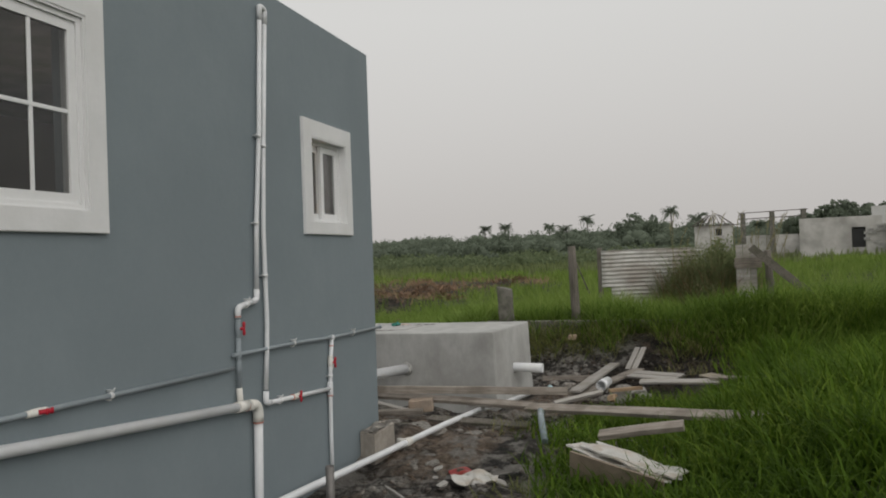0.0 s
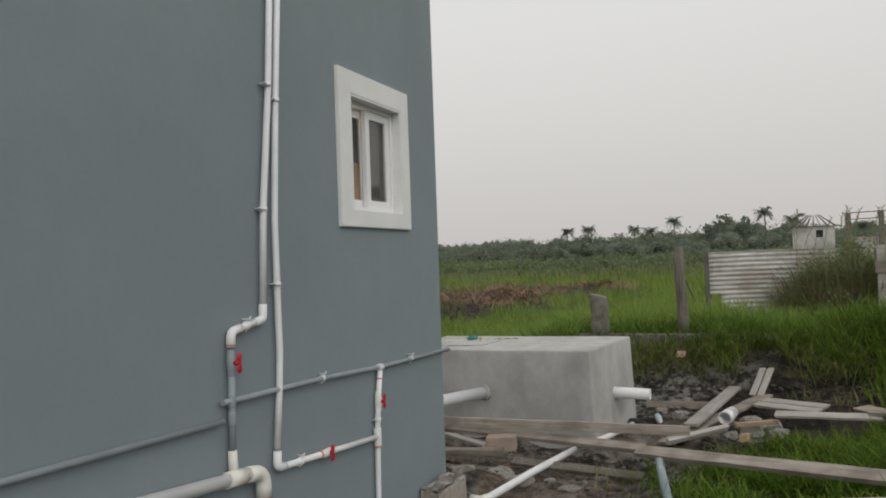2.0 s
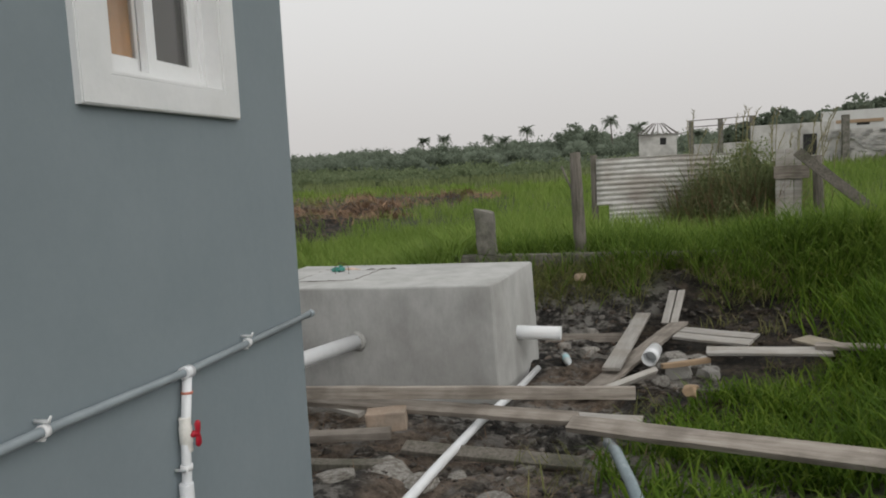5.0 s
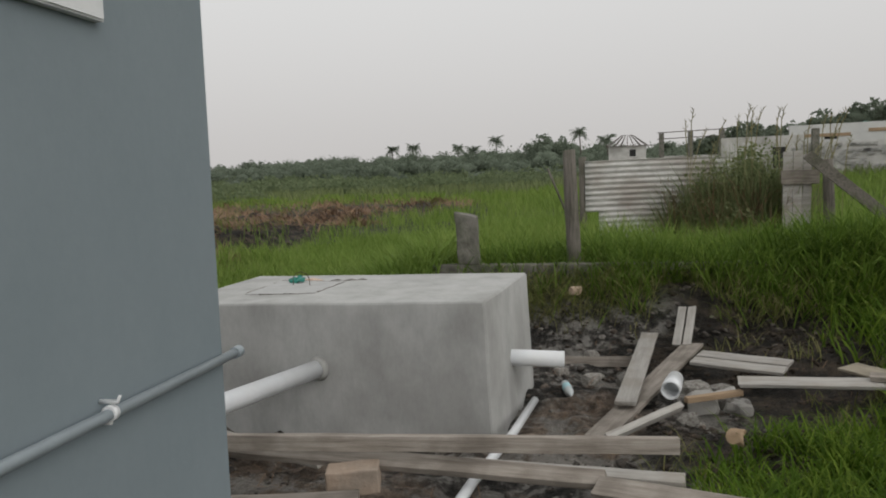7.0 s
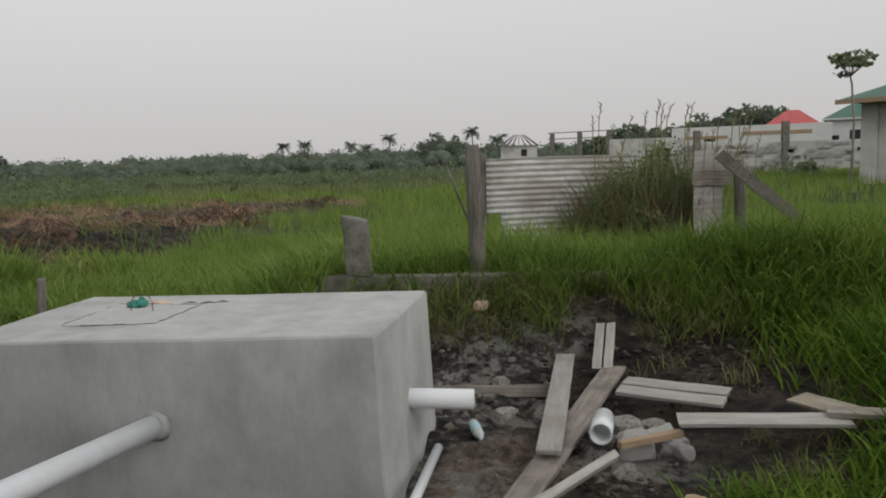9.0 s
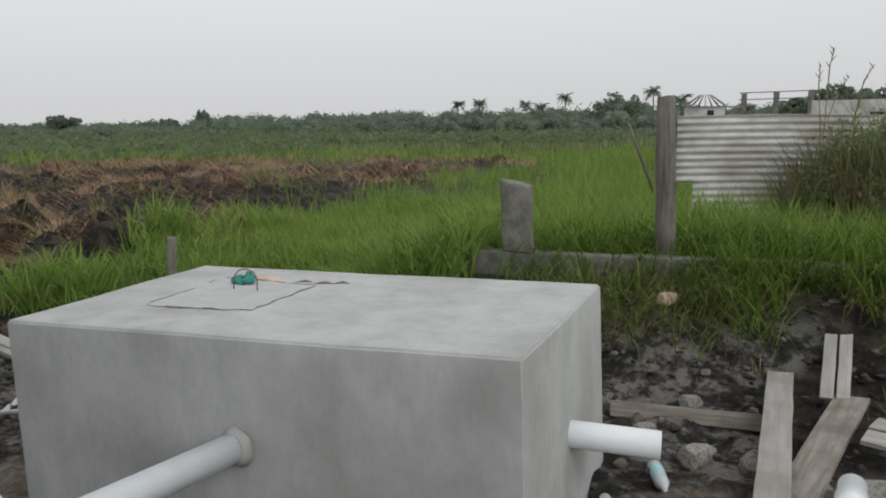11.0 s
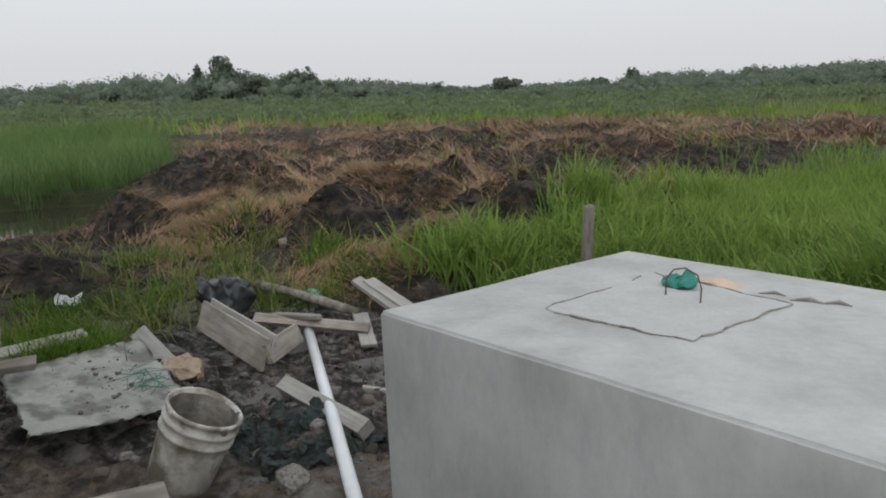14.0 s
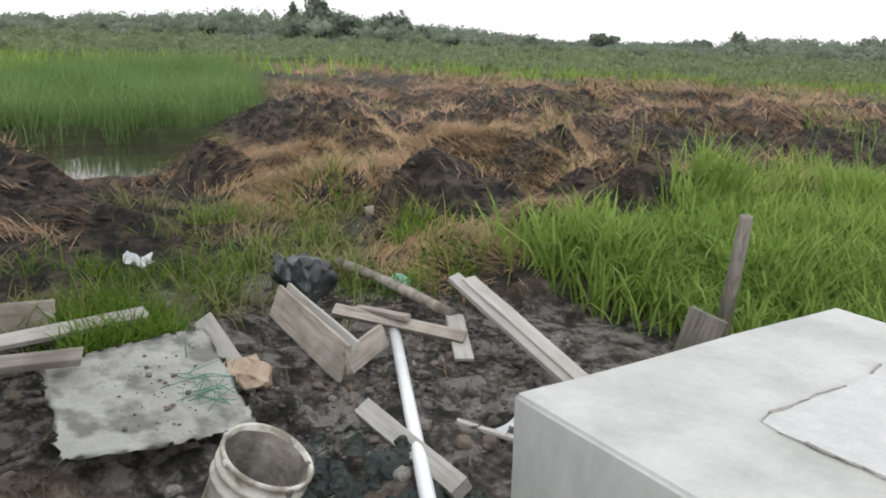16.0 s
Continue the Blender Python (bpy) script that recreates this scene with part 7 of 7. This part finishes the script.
building("house", "far red-roofed pale house", -22.3, 112, 7.5, 6, 5.9, 2.6, M_PALE, M_ROOFRED, -22, ((-2, 2.8, 1.0, 1.2), (2, 2.8, 1.0, 1.2)))
building("house", "far small red-roofed house", -16.8, 115, 4.0, 5, 5.4, 1.0, M_PALE, M_ROOFRED, -17)
building("house", "far green-roofed pale house with arched porch", -26.4, 92, 6.5, 6, 6.0, 2.0, M_PALE, M_ROOFGREEN, -26, ((-2.4, 3.0, 0.7, 1.1), (-0.5, 3.2, 1.2, 1.4), (1.6, 3.2, 1.0, 1.4), (-1.0, 0.8, 1.6, 1.3)))
near_house = building("house", "unfinished grey block house with green roof", -34.7, 38.7, 9.5, 8, 4.1, 2.0, M_BLOCKWALL, M_ROOFGREEN, -45, ((-3.1, 1.0, 0.9, 1.5), (0.2, 0.9, 1.4, 1.3)), base=0.75, over=0.8, fascia_mat=M_ORANGEWOOD)
part("pilaster", box_bm(-4.78, -4.15, -4.12, -3.98, -0.6, 3.2), M_BLOCKWALL, near_house)
part("sill", box_bm(-3.65, -2.55, -4.08, -3.98, 0.9, 1.0), M_PALE, near_house)
building("house", "far unfinished house with grey block walls", -3.5, 92, 4.2, 4, 4.3, 0.0, M_BLOCKWALL, None, -4, ((0.6, 2.9, 0.7, 0.8),))
# its open rafters
x, y = polar(-3.5, 92)
rafters = thing("roof_frame", "bare timber rafters over a far unfinished house", "rafters", (x, y, 4.3))
rafters.rotation_euler = (0, 0, radians(-4))
for k in range(7):
    u = -2.3 + 4.6 * k / 6
    part("rafter", tube_bm([(u, -2.2, 0), (u * 0.25, 0, 1.35)], 0.05, 4), M_BARK, rafters)
    part("rafter", tube_bm([(u, 2.2, 0), (u * 0.25, 0, 1.35)], 0.05, 4), M_BARK, rafters)
part("ridge_beam", tube_bm([(-2.4, -2.2, 0.0), (2.8, -2.2, 0.0)], 0.06, 4), M_BARK, rafters)
building("house", "far unfinished grey block building", -12.6, 62, 5.5, 5, 3.7, 0.0, M_BLOCKWALL, None, -12, ((1.2, 1.0, 0.9, 1.5),), base=0.4)
building("house", "long unfinished pale building behind a wall", -19.5, 70, 12, 6, 4.7, 0.0, M_PALE, None, -20, ((-3.0, 3.1, 0.9, 0.4), (2.6, 2.7, 0.5, 0.7)), base=0.4)

long_house = bpy.data.objects[[o.name for o in bpy.data.objects if o.type == "EMPTY" and o.get("label", "").startswith("long unfinished")][0]]
for a, b, z in ((-4.9, -1.6, 3.3), (-0.4, 4.6, 3.55)):
    part("timber_lintel", box_bm(a, b, -3.06, -2.98, z, z + 0.26, 0.01), M_ORANGEWOOD, long_house, "brown timber lintel board")
building("house", "far green-roofed house behind the yard wall", -18.9, 108, 6.0, 6, 5.0, 1.7, M_PALE, M_ROOFGREEN, -19)

# block wall with columns and open frame
yard = thing("yard_wall", "long grey block yard wall with raised columns", "wall", (0, 0, 0))
for az0, az1, dist, z0, z1 in ((-5.9, -10.2, 70, 0.2, 2.7), (-14.5, -27.5, 55, 0.3, 3.0)):
    (xa, ya), (xb, yb) = polar(az0, dist), polar(az1, dist)
    d = Vector((xb - xa, yb - ya, 0))
    bm = box_bm(0, d.length, -0.1, 0.1, z0, z1)
    ob = part("wall", bm, M_BLOCKWALL, yard)
    ob.matrix_basis = Matrix.Translation((xa, ya, 0)) @ Matrix.Rotation(math.atan2(d.y, d.x), 4, "Z")
for az, dist, top in ((-5.9, 69.6, 4.7), (-7.9, 69.6, 4.8), (-10.0, 69.6, 4.9), (-21.7, 54.6, 4.3), (-16.0, 54.6, 3.9)):
    x, y = polar(az, dist)
    part("column", box_bm(x - 0.2, x + 0.2, y - 0.2, y + 0.2, 0, top), M_OLDCONC, yard)
(xa, ya), (xb, yb) = polar(-5.6, 69.5), polar(-10.3, 69.5)
for z in (4.2, 4.75):
    part("rail", tube_bm([(xa, ya, z), (xb, yb, z + 0.1)], 0.05, 4), M_BARK, yard)
# single blocks of the yard wall, proud of its face
rngb = random.Random(8)
(xa, ya), (xb, yb) = polar(-14.5, 54.85), polar(-27.5, 54.85)
me = bpy.data.meshes.new("block")
bmb = box_bm(-0.19, 0.19, -0.05, 0.05, -0.09, 0.09, 0)
bmb.to_mesh(me)
bmb.free()
me.materials.append(M_BLOCK)
wall_len = math.hypot(xb - xa, yb - ya)
for k in range(150):
    col, row = rngb.randrange(int(wall_len / 0.4)), rngb.randrange(4, 13)
    u = (col + 0.5 * (row % 2)) * 0.4 / wall_len
    ob = new("block", me)
    ob.parent = yard
    ob.matrix_basis = Matrix.Translation((xa + (xb - xa) * u, ya + (yb - ya) * u, 0.4 + row * 0.2)) @ Matrix.Rotation(math.atan2(yb - ya, xb - xa), 4, "Z")

# leaves of the creeper on the zinc fence
chunks = [leaf_cloud(rng, (bx, by - 0.1, 0.45 + top * 0.55), (r * 0.9, r * 0.8, top * 0.55), 2000, 0.024, 20, 0.0, 0.7) for bx, by, top, r in BUSH]
tagged(cards("creeper", chunks, M_CREEPER), "dusty green creeper leaves smothering the zinc fence", "creeper", kind="stuff")

# papaya-like tree in front of the houses
M_STEM = material("pale_green_grey_stem", [(0.20, 0.20, 0.165), (0.28, 0.27, 0.23)], scale=3, rough_value=0.85, bump=0.2)
x, y = polar(-25.4, 30)
papaya = thing("papaya_tree", "slim bare-stemmed tree with a flat leafy head", "tree", (x, y, 0.75))
part("trunk", tube_bm([(0, 0, -0.6), (0.05, 0, 2.2), (-0.06, 0, 3.5), (-0.15, 0, 3.9)], [0.055, 0.042, 0.034, 0.028], 7), M_STEM, papaya)
bm = bmesh.new()
chunks = []
for k in range(18):
    a = k * 2.4
    reach, up = rng.uniform(0.2, 0.85), rng.uniform(-0.1, 0.6)
    tip = (-0.15 + math.cos(a) * reach, math.sin(a) * reach, 3.95 + up)
    tube_bm([(-0.13, 0, 3.75), tip], [0.016, 0.008], 4, bm)
    chunks.append(leaf_cloud(rng, tip, (0.24, 0.24, 0.13), 34, 0.085, 6))
part("branches", bm, M_STEM, papaya)
cards("crown", chunks, M_BRUSH, papaya)
x, y = polar(-22.8, 45)
shrub = thing("shrub", "green shrub before the yard wall", "shrub", (x, y, 0.4))
cards("leaves", [leaf_cloud(rng, (0, 0, 0.6), (1.2, 1.0, 0.9), 400, 0.14, 9)], M_BRUSH, shrub)
part("stem", tube_bm([(0, 0, -0.3), (0, 0, 0.8)], 0.05, 6), M_BARK, shrub)
